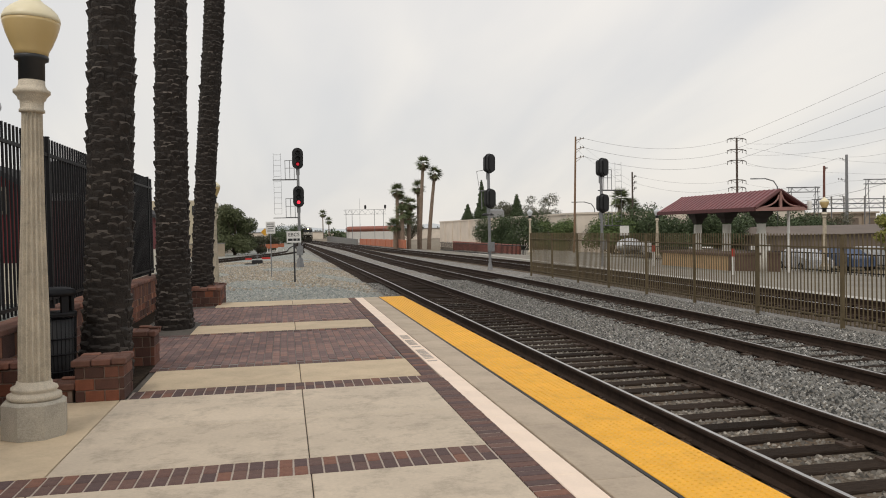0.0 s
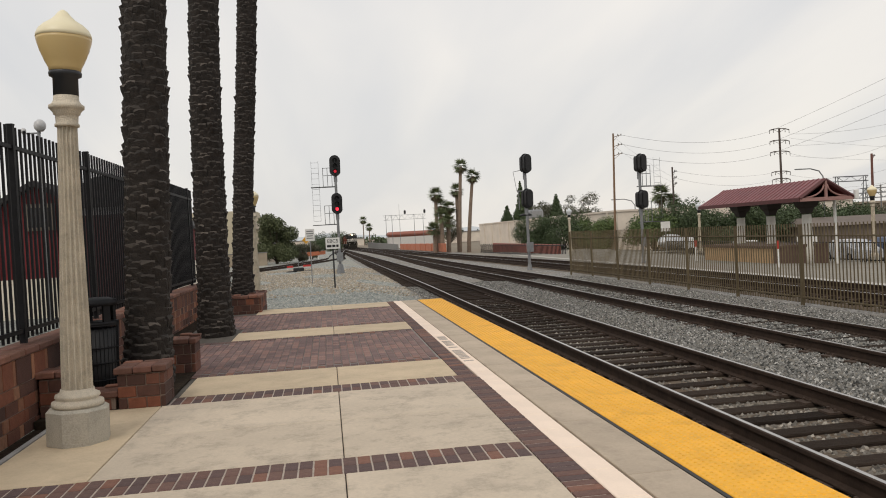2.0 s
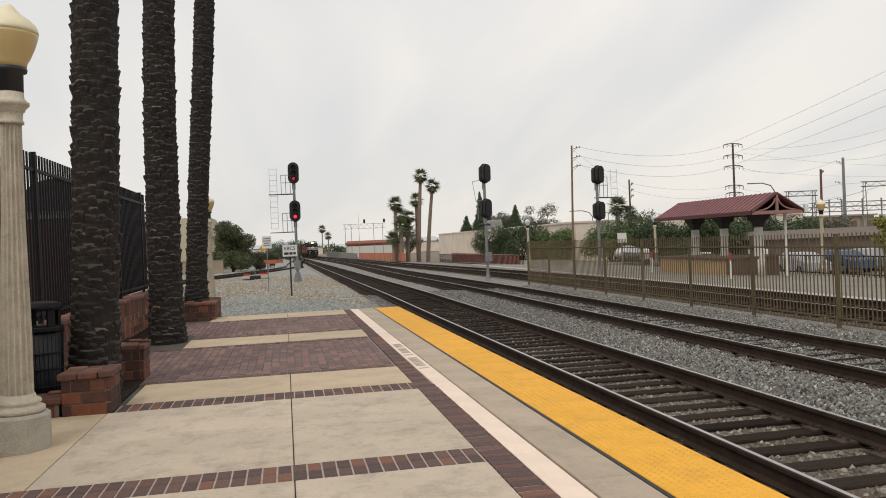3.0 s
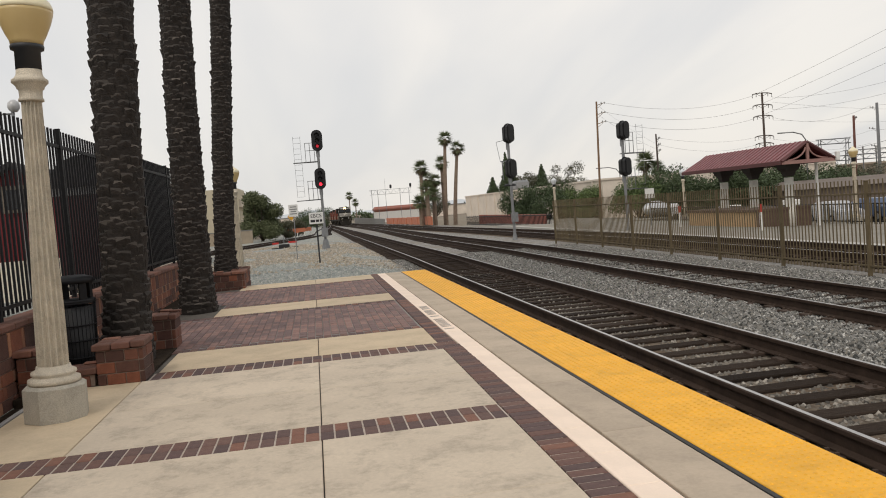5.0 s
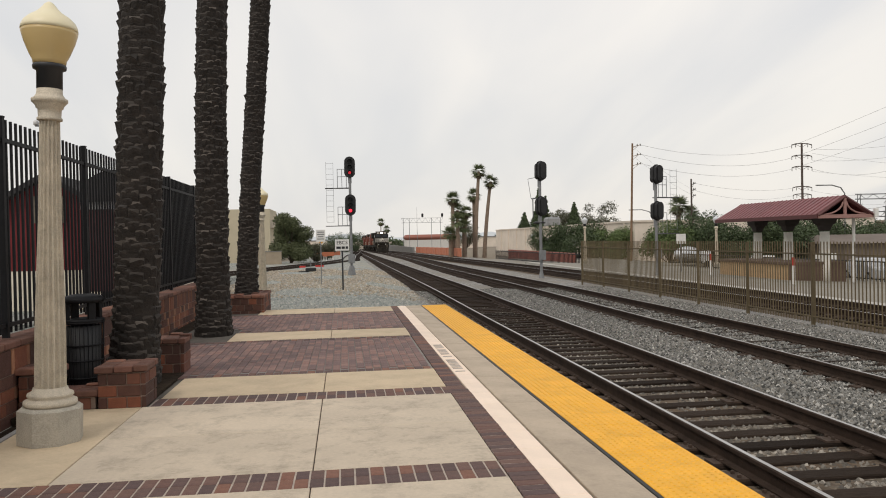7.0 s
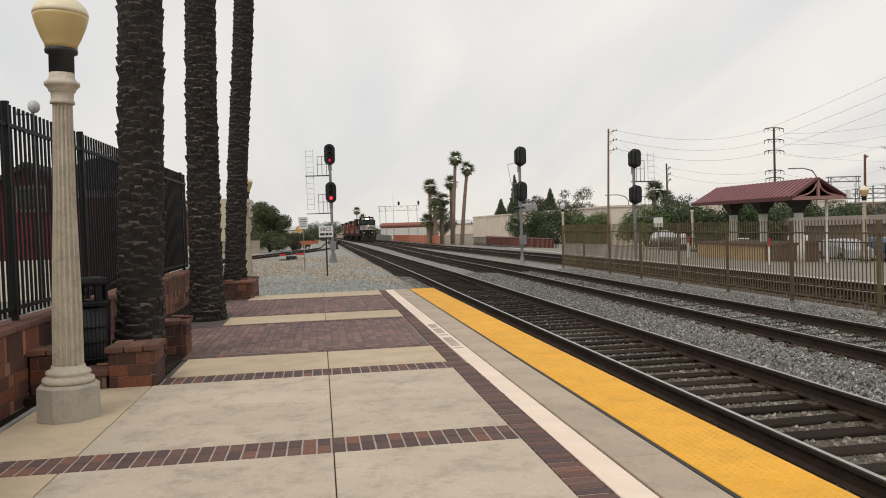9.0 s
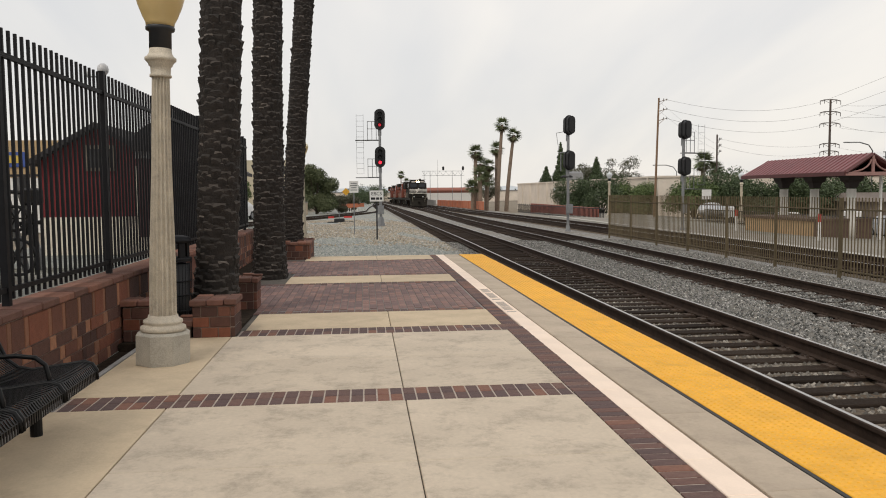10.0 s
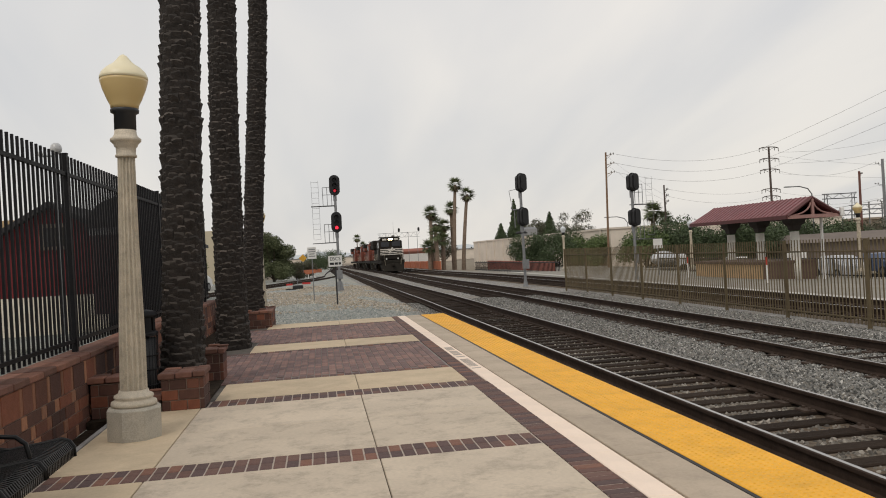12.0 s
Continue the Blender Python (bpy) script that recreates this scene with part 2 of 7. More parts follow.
YARD_STONES = island_mat("yard_stones", [(0.169, 0.1859, 0.1794), (0.299, 0.325, 0.312), (0.39, 0.39, 0.351), (0.221, 0.2405, 0.234), (0.494, 0.494, 0.455)])
OILY_STONES = island_mat("oily_stones", [(0.044, 0.03885, 0.033), (0.121, 0.1081, 0.092), (0.22, 0.1995, 0.17), (0.077, 0.0672, 0.056), (0.396, 0.357, 0.305)])
OILY_BALLAST = gravel_mat("oily_ballast", [(0.06, 0.04828, 0.0364), (0.135, 0.1136, 0.0884), (0.24, 0.2087, 0.169), (0.0975, 0.0781, 0.0611)], 0.055, (0.1125, 0.0781, 0.052), 0.8)
RUSTY_BED = gravel_mat("rusty_ballast", [(0.06, 0.045, 0.032), (0.12, 0.092, 0.066), (0.19, 0.155, 0.12), (0.085, 0.062, 0.044)], 0.055, (0.10, 0.07, 0.045), 0.6)
DIRT = mat("dry_soil", (0.20, 0.165, 0.12), 0.95, vary=0.3, scale=0.5, bump=0.3, fine=0.2)
SOIL = mat("dark_planting_soil", (0.035, 0.026, 0.019), 0.95, vary=0.4, scale=9, bump=0.5, spec=0.05)
BLACK_IRON = mat("black_painted_iron", (0.007, 0.007, 0.0085), 0.5, vary=0.3, scale=9, fine=0.1, spec=0.2)
BENCH_IRON = mat("black_coated_straps", (0.006, 0.006, 0.0065), 0.42, vary=0.3, scale=9, fine=0.1, spec=0.22)
TAN_IRON = mat("tan_painted_iron", (0.128, 0.096, 0.050), 0.8, vary=0.25, scale=3, fine=0.15, rnd=0.2)
PALM_BARK = mat("palm_boot_bark", (0.023, 0.018, 0.015), 0.95, vary=0.5, scale=5, bump=0.9, bump_scale=35, fine=0.35, stretch=(1, 1, 2.5))
LAMP_STONE = mat("cast_aggregate", (0.56, 0.495, 0.395), 0.9, vary=0.16, scale=5, bump=0.5, bump_scale=110, fine=0.34, stain=0.34, stain_scale=9)
LAMP_BASE_M = mat("grey_aggregate", (0.43, 0.395, 0.33), 0.9, vary=0.12, scale=4, bump=0.5, bump_scale=140, fine=0.35, stain=0.2, stain_scale=7)
GLOBE = mat("amber_acrylic_globe", (0.58, 0.43, 0.20), 0.35, vary=0.04, scale=2)
GLOBE_TOP = mat("pale_acrylic_cap", (0.80, 0.72, 0.50), 0.4, vary=0.04, scale=2)
BLACK_BAND = mat("black_metal_band", (0.02, 0.022, 0.026), 0.5, vary=0.2)
SIGNAL_BLACK = mat("signal_black_paint", (0.010, 0.010, 0.011), 0.55, vary=0.3)
GALV = mat("galvanised_steel", (0.24, 0.245, 0.25), 0.55, metal=0.5, vary=0.2, scale=5, fine=0.1)
RED_LENS = mat("red_signal_lens", (0.5, 0.01, 0.02), 0.3, emit=((1.0, 0.03, 0.06), 1.6))
RED_DIM = mat("dim_red_signal_lens", (0.4, 0.01, 0.02), 0.3, emit=((1.0, 0.03, 0.06), 0.45))
DARK_LENS = mat("unlit_lens", (0.01, 0.01, 0.011), 0.4)
WHITE_PAINT = mat("white_sign_paint", (0.72, 0.71, 0.68), 0.6, vary=0.08)
BLACK_PAINT = mat("black_sign_paint", (0.02, 0.02, 0.022), 0.6)


# ---- mesh helpers ----
def box(bm, x0, y0, z0, x1, y1, z1, m=None, bevel=0.0):
    """An upright box between two corners, moved by m."""
    g = bmesh.ops.create_cube(bm, size=1.0, matrix=(m or Matrix()) @ Matrix.LocRotScale(
        ((x0 + x1) / 2, (y0 + y1) / 2, (z0 + z1) / 2), None, (abs(x1 - x0), abs(y1 - y0), abs(z1 - z0))))
    if bevel:
        edges = list({e for v in g["verts"] for e in v.link_edges})
        bmesh.ops.bevel(bm, geom=edges, offset=bevel, segments=1, affect="EDGES")


def rod(bm, a, b, r, n=8, r2=None):
    """A round bar from a to b."""
    a, b = Vector(a), Vector(b)
    d = b - a
    m = Matrix.Translation((a + b) / 2) @ d.to_track_quat("Z", "Y").to_matrix().to_4x4()
    bmesh.ops.create_cone(bm, cap_ends=True, segments=n, radius1=r, radius2=r if r2 is None else r2, depth=d.length, matrix=m)


def lathe(bm, rings, n=24, x=0.0, y=0.0, flute=0.0, smooth=True):
    """A turned shape from rings of (radius, height); flute: depth of the channels cut in it."""
    rows = []
    for r, z in rings:
        row = []
        for k in range(n):
            a = 2 * math.pi * k / n
            rr = r * (1 - flute * (0, 0, 0.55, 0.88, 1, 1, 0.88, 0.55)[k % 8])
            row.append(bm.verts.new((x + rr * math.cos(a), y + rr * math.sin(a), z)))
        rows.append(row)
    for lo, hi in zip(rows, rows[1:]):
        for k in range(n):
            f = bm.faces.new((lo[k], lo[(k + 1) % n], hi[(k + 1) % n], hi[k]))
            f.smooth = smooth
    bm.faces.new(rows[0][::-1])
    bm.faces.new(rows[-1])


def tube(bm, pts, r, n=6):
    """A round bar bent along points."""
    pts = [Vector(p) for p in pts]
    rows = []
    for k, p in enumerate(pts):
        d = (pts[min(k + 1, len(pts) - 1)] - pts[max(k - 1, 0)]).normalized()
        q = d.to_track_quat("Z", "Y")
        rows.append([bm.verts.new(p + q @ Vector((r * math.cos(2 * math.pi * j / n), r * math.sin(2 * math.pi * j / n), 0))) for j in range(n)])
    for lo, hi in zip(rows, rows[1:]):
        for j in range(n):
            f = bm.faces.new((lo[j], lo[(j + 1) % n], hi[(j + 1) % n], hi[j]))
            f.smooth = True
    bm.faces.new(rows[0][::-1])
    bm.faces.new(rows[-1])


def mesh_of(name, bm, material):
    me = bpy.data.meshes.new(name)
    bmesh.ops.recalc_face_normals(bm, faces=bm.faces)
    bm.to_mesh(me)
    bm.free()
    for m in material if isinstance(material, (list, tuple)) else [material]:
        me.materials.append(m)
    return me


def part(name, bm, material, parent=None, label="", at=None):
    """Links a bmesh as one mesh object, under a thing or a part where one is given."""
    ob = new(name, mesh_of(name, bm, material))
    if at is not None:
        ob.matrix_basis = at
    if parent is not None:
        ob.parent = parent
    if label:
        ob["label"] = label
    return ob


def thing(name, label, category, group="", kind="", at=None):
    ob = new(name)
    ob.empty_display_size = 0.2
    if at is not None:
        ob.matrix_basis = at
    return tagged(ob, label, category, group, kind)


def piece(name, me, parent, x, y, z, rz=0.0):
    ob = new(name, me)
    ob.parent = parent
    ob.matrix_basis = pose(x, y, z, 0, 0, rz)
    return ob


def raw(name, verts, faces, material, parent=None, smooth=False):
    me = bpy.data.meshes.new(name)
    me.from_pydata(verts, [], faces)
    for m in material if isinstance(material, (list, tuple)) else [material]:
        me.materials.append(m)
    if smooth:
        me.polygons.foreach_set("use_smooth", [True] * len(me.polygons))
    ob = new(name, me)
    if parent is not None:
        ob.parent = parent
    return ob


# ---- the lie of the land ----
def drop(y):
    """The line falls gently beyond the station."""
    return 0.0062 * (min(max(y, 30.0), 300.0) - 30.0)


def ease(a, b, v):
    k = min(max((v - a) / (b - a), 0.0), 1.0)
    return k * k * (3 - 2 * k)


def ground_z(x, y):
    z = -0.44 - drop(y) - 0.055 * min(max(x - 14.0, 0.0), 18.0)
    if y > 20.6 or x < -3.2:
        z += 0.27 * (1 - ease(1.4, 3.6, x))
    return z


RAIL_Z = -0.2


def track_1(y):
    return 4.84 + 0.006 * max(0.0, 20 - y)


def track_2(y):
    return 8.45 + 0.85 * ease(45, 110, y) - 1.4 * ease(130, 280, y)


def track_3(y):
    return 13.55 - 0.9 * ease(45, 110, y) - 1.4 * ease(130, 280, y)


def siding(y):
    return -9.2 + 10.4 * ease(30, 95, y) + 2.5 * ease(90, 200, y)


# ---- ground ----
def build_ground():
    xs = [-1500, -400, -120, -40, -12, -3.2, -3.19, 0, 1.0, 1.6, 2.1, 2.6, 3.1, 3.7, 6, 9, 11, 14, 20, 32, 40, 120, 400, 1500]
    ys = [-300, -60, -20, 0, 10, 20.6, 20.61, 30, 40, 60, 90, 130, 180, 240, 300, 500, 1000, 2500]
    verts = [(x, y, ground_z(x, y)) for y in ys for x in xs]
    n = len(xs)
    faces = [(j * n + i, j * n + i + 1, (j + 1) * n + i + 1, (j + 1) * n + i) for j in range(len(ys) - 1) for i in range(n - 1)]
    g = raw("ground", verts, faces, [BALLAST, YARD, DIRT])
    tagged(g, "grey gravel ground around the railway tracks", "ground", kind="structure")
    k = 0
    for j in range(len(ys) - 1):
        for i in range(n - 1):
            if xs[i + 1] <= 3.2 and ys[j] >= 20 or xs[i] < -3.3:
                g.data.polygons[k].material_index = 1
            if xs[i] < -12 or xs[i] > 19 or ys[j] > 290:
                g.data.polygons[k].material_index = 2
            k += 1


build_ground()


def strip(name, x0, x1, y0, y1, z0, z1, material, label, category, step=10.0):
    """A flat sheet with thickness that follows the fall of the land."""
    bm = bmesh.new()
    y = y0
    while y < y1 - 1e-6:
        yn = min(y + step, y1)
        vs = [bm.verts.new((x, yy, zz - drop(yy))) for yy in (y, yn) for x, zz in ((x0, z0), (x1, z0), (x1, z1), (x0, z1))]
        a, b = vs[:4], vs[4:]
        for k in range(4):
            bm.faces.new((a[k], a[(k + 1) % 4], b[(k + 1) % 4], b[k]))
        if y == y0:
            bm.faces.new(a[::-1])
        if yn == y1:
            bm.faces.new(b)
        y = yn
    return tagged(part(name, bm, material), label, category, kind="structure")


# ---- tracks ----
def build_track(name, centre, y0, y1, label, near_ties, lift=0.0):
    """Rails with head, web and foot on timber ties, along a centre line."""
    root = thing(name, label, "railway track", kind="structure")
    ys = [y0 + (y1 - y0) * k / 90 for k in range(91)]
    profile = [(-0.07, -0.175), (0.07, -0.175), (0.07, -0.162), (0.012, -0.145), (0.012, -0.05), (0.036, -0.04), (0.036, -0.008),
               (0.021, 0.0), (-0.021, 0.0), (-0.036, -0.008), (-0.036, -0.04), (-0.012, -0.05), (-0.012, -0.145), (-0.07, -0.162)]
    for side in (-0.755, 0.755):
        bm = bmesh.new()
        rows = []
        for y in ys:
            dx = (centre(y + 1) - centre(y - 1)) / 2
            rows.append([bm.verts.new((centre(y) + side + px, y - dx * side, RAIL_Z + lift + pz - drop(y))) for px, pz in profile])
        n = len(profile)
        for lo, hi in zip(rows, rows[1:]):
            for k in range(n):
                f = bm.faces.new((lo[k], lo[(k + 1) % n], hi[(k + 1) % n], hi[k]))
                f.material_index = 1 if k == 7 else 0
        part("rail", bm, [RAIL_SIDE, RAIL_TOP], root)
    bm = bmesh.new()
    box(bm, -1.3, -0.115, -0.18, 1.3, 0.115, 0.0, bevel=0.012)
    tie = mesh_of("tie", bm, TIE)
    bm = bmesh.new()
    for s in (-0.755, 0.755):
        box(bm, s - 0.19, -0.1, 0, s + 0.19, 0.1, 0.022)
        for sx in (-0.1, 0.1):
            for sy in (-0.06, 0.06):
                box(bm, s + sx - 0.014, sy - 0.014, 0.02, s + sx + 0.014, sy + 0.014, 0.05)
    plates = mesh_of("tie_plates", bm, PLATE)
    rng = random.Random(len(name))
    y, k = y0, 0
    far_v, far_f = [], []
    while y < y1:
        z = RAIL_Z + lift - 0.197 - drop(y) + rng.uniform(-0.008, 0.008)
        if k < near_ties and y > 0:
            t = piece("tie", tie, root, centre(y) + rng.uniform(-0.05, 0.05), y, z, rng.uniform(-1.6, 1.6))
            if y < 26:
                piece("tie_plates", plates, t, 0, 0, 0.001)
            k += 1
        else:
            b = len(far_v)
            far_v += [(centre(y) + sx * 1.3, y + sy * 0.115, z + sz) for sz in (-0.15, 0) for sy in (-1, 1) for sx in (-1, 1)]
            far_f += [(b + 4, b + 5, b + 7, b + 6), (b, b + 1, b + 5, b + 4), (b + 2, b + 6, b + 7, b + 3), (b + 1, b + 3, b + 7, b + 5), (b, b + 4, b + 6, b + 2)]
        y += 0.5
    tagged(raw("distant_ties", far_v, far_f, TIE, root), kind="stuff")
    return root


build_track("track_1", track_1, -25, 320, "steel rails on dark timber ties beside the platform", 200)
build_track("track_2", track_2, -25, 320, "steel rails on dark timber ties in grey ballast", 130)
build_track("track_3", track_3, -25, 320, "rusty rails on timber ties behind the tan fence", 60)
build_track("siding_track", siding, 34, 200, "rusty curved siding rails in grey gravel", 60, 0.2)


def scatter(name, label, count, x0, x1, y0, y1, zf, size, material, seed, skip=None, bias=1.0):
    """Loose angular stones lying on the ground."""
    rng = np.random.default_rng(seed)
    x = rng.uniform(x0, x1, count)
    y = y0 + (y1 - y0) * rng.uniform(0, 1, count) ** bias
    if skip is not None:
        keep = ~skip(x, y)
        x, y = x[keep], y[keep]
    c = len(x)
    z = np.array([zf(a, b) for a, b in zip(x, y)])
    base = np.array([(1, 0, -0.2), (0.3, 0.95, -0.3), (-0.8, 0.6, -0.2), (-0.7, -0.7, -0.3), (0.4, -0.9, -0.2), (0.25, 0.2, 0.75), (-0.3, -0.25, 0.6)])
    tri = np.array([(0, 1, 5), (1, 2, 5), (2, 6, 5), (2, 3, 6), (3, 4, 6), (4, 5, 6), (4, 0, 5)])
    s = size * rng.uniform(0.5, 1.25, (c, 1, 1))
    p = base[None] * s * rng.uniform(0.7, 1.3, (c, 7, 3))
    a = rng.uniform(0, 6.283, c)
    ca, sa = np.cos(a)[:, None], np.sin(a)[:, None]
    px = p[..., 0] * ca - p[..., 1] * sa + x[:, None]
    py = p[..., 0] * sa + p[..., 1] * ca + y[:, None]
    pz = p[..., 2] + z[:, None] + size * 0.12
    v = np.stack([px, py, pz], -1).reshape(-1, 3)
    f = (tri[None] + 7 * np.arange(c)[:, None, None]).reshape(-1, 3)
    ob = raw(name, v.tolist(), f.tolist(), material)
    return tagged(ob, label, "gravel", kind="stuff")


def under_rails(x, y):
    near = np.zeros(len(x), bool)
    for c in (4.855, 8.45, 13.55):
        near |= (np.abs(np.abs(x - c) - 0.755) < 0.09) & (y < 45)
        ends = 0.95 if c < 6 else 1.05
        near |= (np.abs(x - c) < ends) & (np.abs((y + 25) % 0.5 - 0.25) > 0.125) & ((c < 6) | (np.sin(y * 5.1 + x * 3.3) + np.sin(y * 2.3 - x * 4.7) > -1.0))
    return near


TIE_COVER = 0.05


def bed_z(x, y):
    return ground_z(x, y) + (0.0 if abs(x - 4.9) < 0.95 else TIE_COVER) + 0.05 * max(0.0, 1 - abs(x - 6.65) / 0.7) + 0.05 * max(0.0, 1 - abs(x - 10.3) / 0.6)


def open_ballast(x, y):
    return under_rails(x, y) | (np.abs(x - 4.9) < 0.95)


def track_bed(x, y):
    return under_rails(x, y) | (np.abs(x - 4.9) >= 0.95)


scatter("ballast_stones", "grey crushed stone between the tracks", 165000, 3.45, 11.1, 3.2, 32, bed_z, 0.0245, STONES, 5, open_ballast, 1.6)
scatter("oily_ballast_stones", "oil-darkened crushed stone between the rails", 16000, 3.7, 6.0, 3.2, 24, bed_z, 0.036, OILY_STONES, 8, track_bed, 1.4)
for name, centre, half, bed in (("track_bed", track_1, 1.0, OILY_BALLAST), ("track_bed", track_2, 1.05, BALLAST), ("track_bed", track_3, 1.75, RUSTY_BED)):
    bm = bmesh.new()
    rows = [[bm.verts.new((centre(y) + w, y, ground_z(centre(y) + w, y) + 0.012)) for w in (-half, half)] for y in range(-25, 320, 5)]
    for a, b in zip(rows, rows[1:]):
        bm.faces.new((a[0], a[1], b[1], b[0]))
    tagged(part(name, bm, bed), "stone bed under the rails", "ground", kind="structure")
scatter("yard_stones", "small grey and tan stones beyond the platform", 22000, -7, 3.4, 20.75, 48, ground_z, 0.04, YARD_STONES, 6, None, 1.5)

scatter("tan_stones", "coarse tan and grey stones beside the signal", 26000, -4.5, 3.5, 27, 58, ground_z, 0.055, TAN_STONES, 7, lambda x, y: (y < 32) & (np.sin(x * 12.9 + y * 7.3) > (y - 27) / 2.5 - 1) | (np.sin(x * 1.3 + y * 0.4) + np.sin(y * 0.55 - x * 0.7) < -0.9), 1.3)


# ---- platform ----
SEAM, LEFT_JOINT, RIGHT_EDGE = 0.41, -1.52, 1.85
EDGE_TURN = 0.0065
BANDS = [(2.52, 2.94), (5.69, 6.11), (8.86, 9.28)]
PAVED = [(10.6, 14.36), (15.6, 19.36)]


def build_platform():
    root = thing("platform", "concrete station platform with brick bands and yellow edge", "platform", kind="structure")
    bm = bmesh.new()
    box(bm, -2.42, -14, -0.9, 3.33, 20.7, -0.022)
    part("platform_base", bm, GROOVE, root)
    for x0, x1, y0, y1 in ((-2.4, 1.845, 2.53, 2.93), (-2.4, 1.845, 5.7, 6.1), (-1.46, 1.845, 8.87, 9.27), (1.855, 2.05, -14, 20.69)):
        bm = bmesh.new()
        box(bm, x0, y0, -0.05, x1, y1, -0.005)
        part("mortar_bed", bm, MORTAR, root)
    for y0, y1 in PAVED:
        bm = bmesh.new()
        box(bm, -2.41 if y0 < 12 else -1.41, y0, -0.05, 1.845, y1, -0.012)
        if y0 > 12:
            box(bm, -2.06, 16.3, -0.05, -1.41, y1, -0.012)
        part("sand_bed", bm, SAND, root)

    def slab(x0, x1, y0, y1, material, gap=0.0045, turn=0.0):
        bm = bmesh.new()
        skew = turn * (20.7 - (y0 + y1) / 2)
        x0, x1 = x0 + skew, x1 + skew
        w, d = x1 - x0 - 2 * gap, y1 - y0 - 2 * gap
        box(bm, -w / 2, -d / 2, -0.06, w / 2, d / 2, 0, bevel=0.005)
        part("slab", bm, material, root, at=pose((x0 + x1) / 2, (y0 + y1) / 2, 0, 0, 0, math.degrees(turn)))

    # long slabs between the brick bands, each cut once across
    for y0, y1, cut in ((-14, -8, None), (-8, -0.65, -4), (-0.65, 2.52, 0.9), (2.94, 5.69, 4.2), (6.11, 8.86, 7.45)):
        ends = [y0, y1] if cut is None else [y0, cut, y1]
        for a, b in zip(ends, ends[1:]):
            g = 0.0045
            slab(LEFT_JOINT, SEAM, a, b, CONCRETE, g)
            slab(SEAM, RIGHT_EDGE, a, b, CONCRETE, g)
        slab(-2.42, LEFT_JOINT, y0, y1, CONCRETE_TAN)
    slab(-2.42, LEFT_JOINT, 9.28, 10.6, CONCRETE_TAN)
    for y0, y1 in ((9.28, 10.6), (14.36, 15.6), (19.36, 20.7)):
        slab(-1.42, SEAM, y0, y1, CONCRETE_TAN)
        slab(SEAM, RIGHT_EDGE if y0 > 10 else RIGHT_EDGE, y0, y1, CONCRETE_TAN)
    # the concrete walk between white line and yellow edge, white tiles, yellow panels
    y = -14.0
    while y < 20.6:
        slab(2.237, 2.635, y, min(y + 1.585, 20.7), CONCRETE_EDGE, 0.003, 0.0055)
        y += 1.585
    y = -14.0
    while y < 20.6:
        slab(2.015, 2.235, y, min(y + 0.6, 20.7), WHITE_TILE, 0.0012, 0.0045)
        y += 0.6
    bm = bmesh.new()
    box(bm, 2.632, -34.7, -0.06, 2.663, 0, -0.006)
    bmesh.ops.transform(bm, matrix=pose(0, 20.7, 0, 0, 0, math.degrees(EDGE_TURN)), verts=bm.verts)
    part("edge_joint", bm, RUBBER, root)
    y = -14.0
    while y < 20.6:
        slab(2.665, 3.305, y, min(y + 0.915, 20.7), YELLOW, 0.001, EDGE_TURN)
        y += 0.915
    # raised domes of the tactile panels
    v, f = [], []
    ring = [(math.cos(a), math.sin(a)) for a in (0, 1.047, 2.094, 3.1416, 4.189, 5.236)]
    yy = 1.5
    while yy < 20.6:
        for i in range(10):
            x = 2.71 + i * 0.0605 + EDGE_TURN * (20.7 - yy)
            b = len(v)
            v += [(x + 0.013 * c, yy + 0.013 * s, 0.0) for c, s in ring] + [(x + 0.008 * c, yy + 0.008 * s, 0.005) for c, s in ring]
            f += [(b + k, b + (k + 1) % 6, b + 6 + (k + 1) % 6, b + 6 + k) for k in range(6)] + [tuple(b + 6 + k for k in range(6))]
        yy += 0.0605
    tagged(raw("tactile_domes", v, f, YELLOW, root), kind="stuff")
    return root


PLATFORM = build_platform()


def paver_mesh(w, d, material):
    bm = bmesh.new()
    box(bm, -w / 2, -d / 2, -0.05, w / 2, d / 2, 0, bevel=0.004)
    return mesh_of("brick", bm, material)


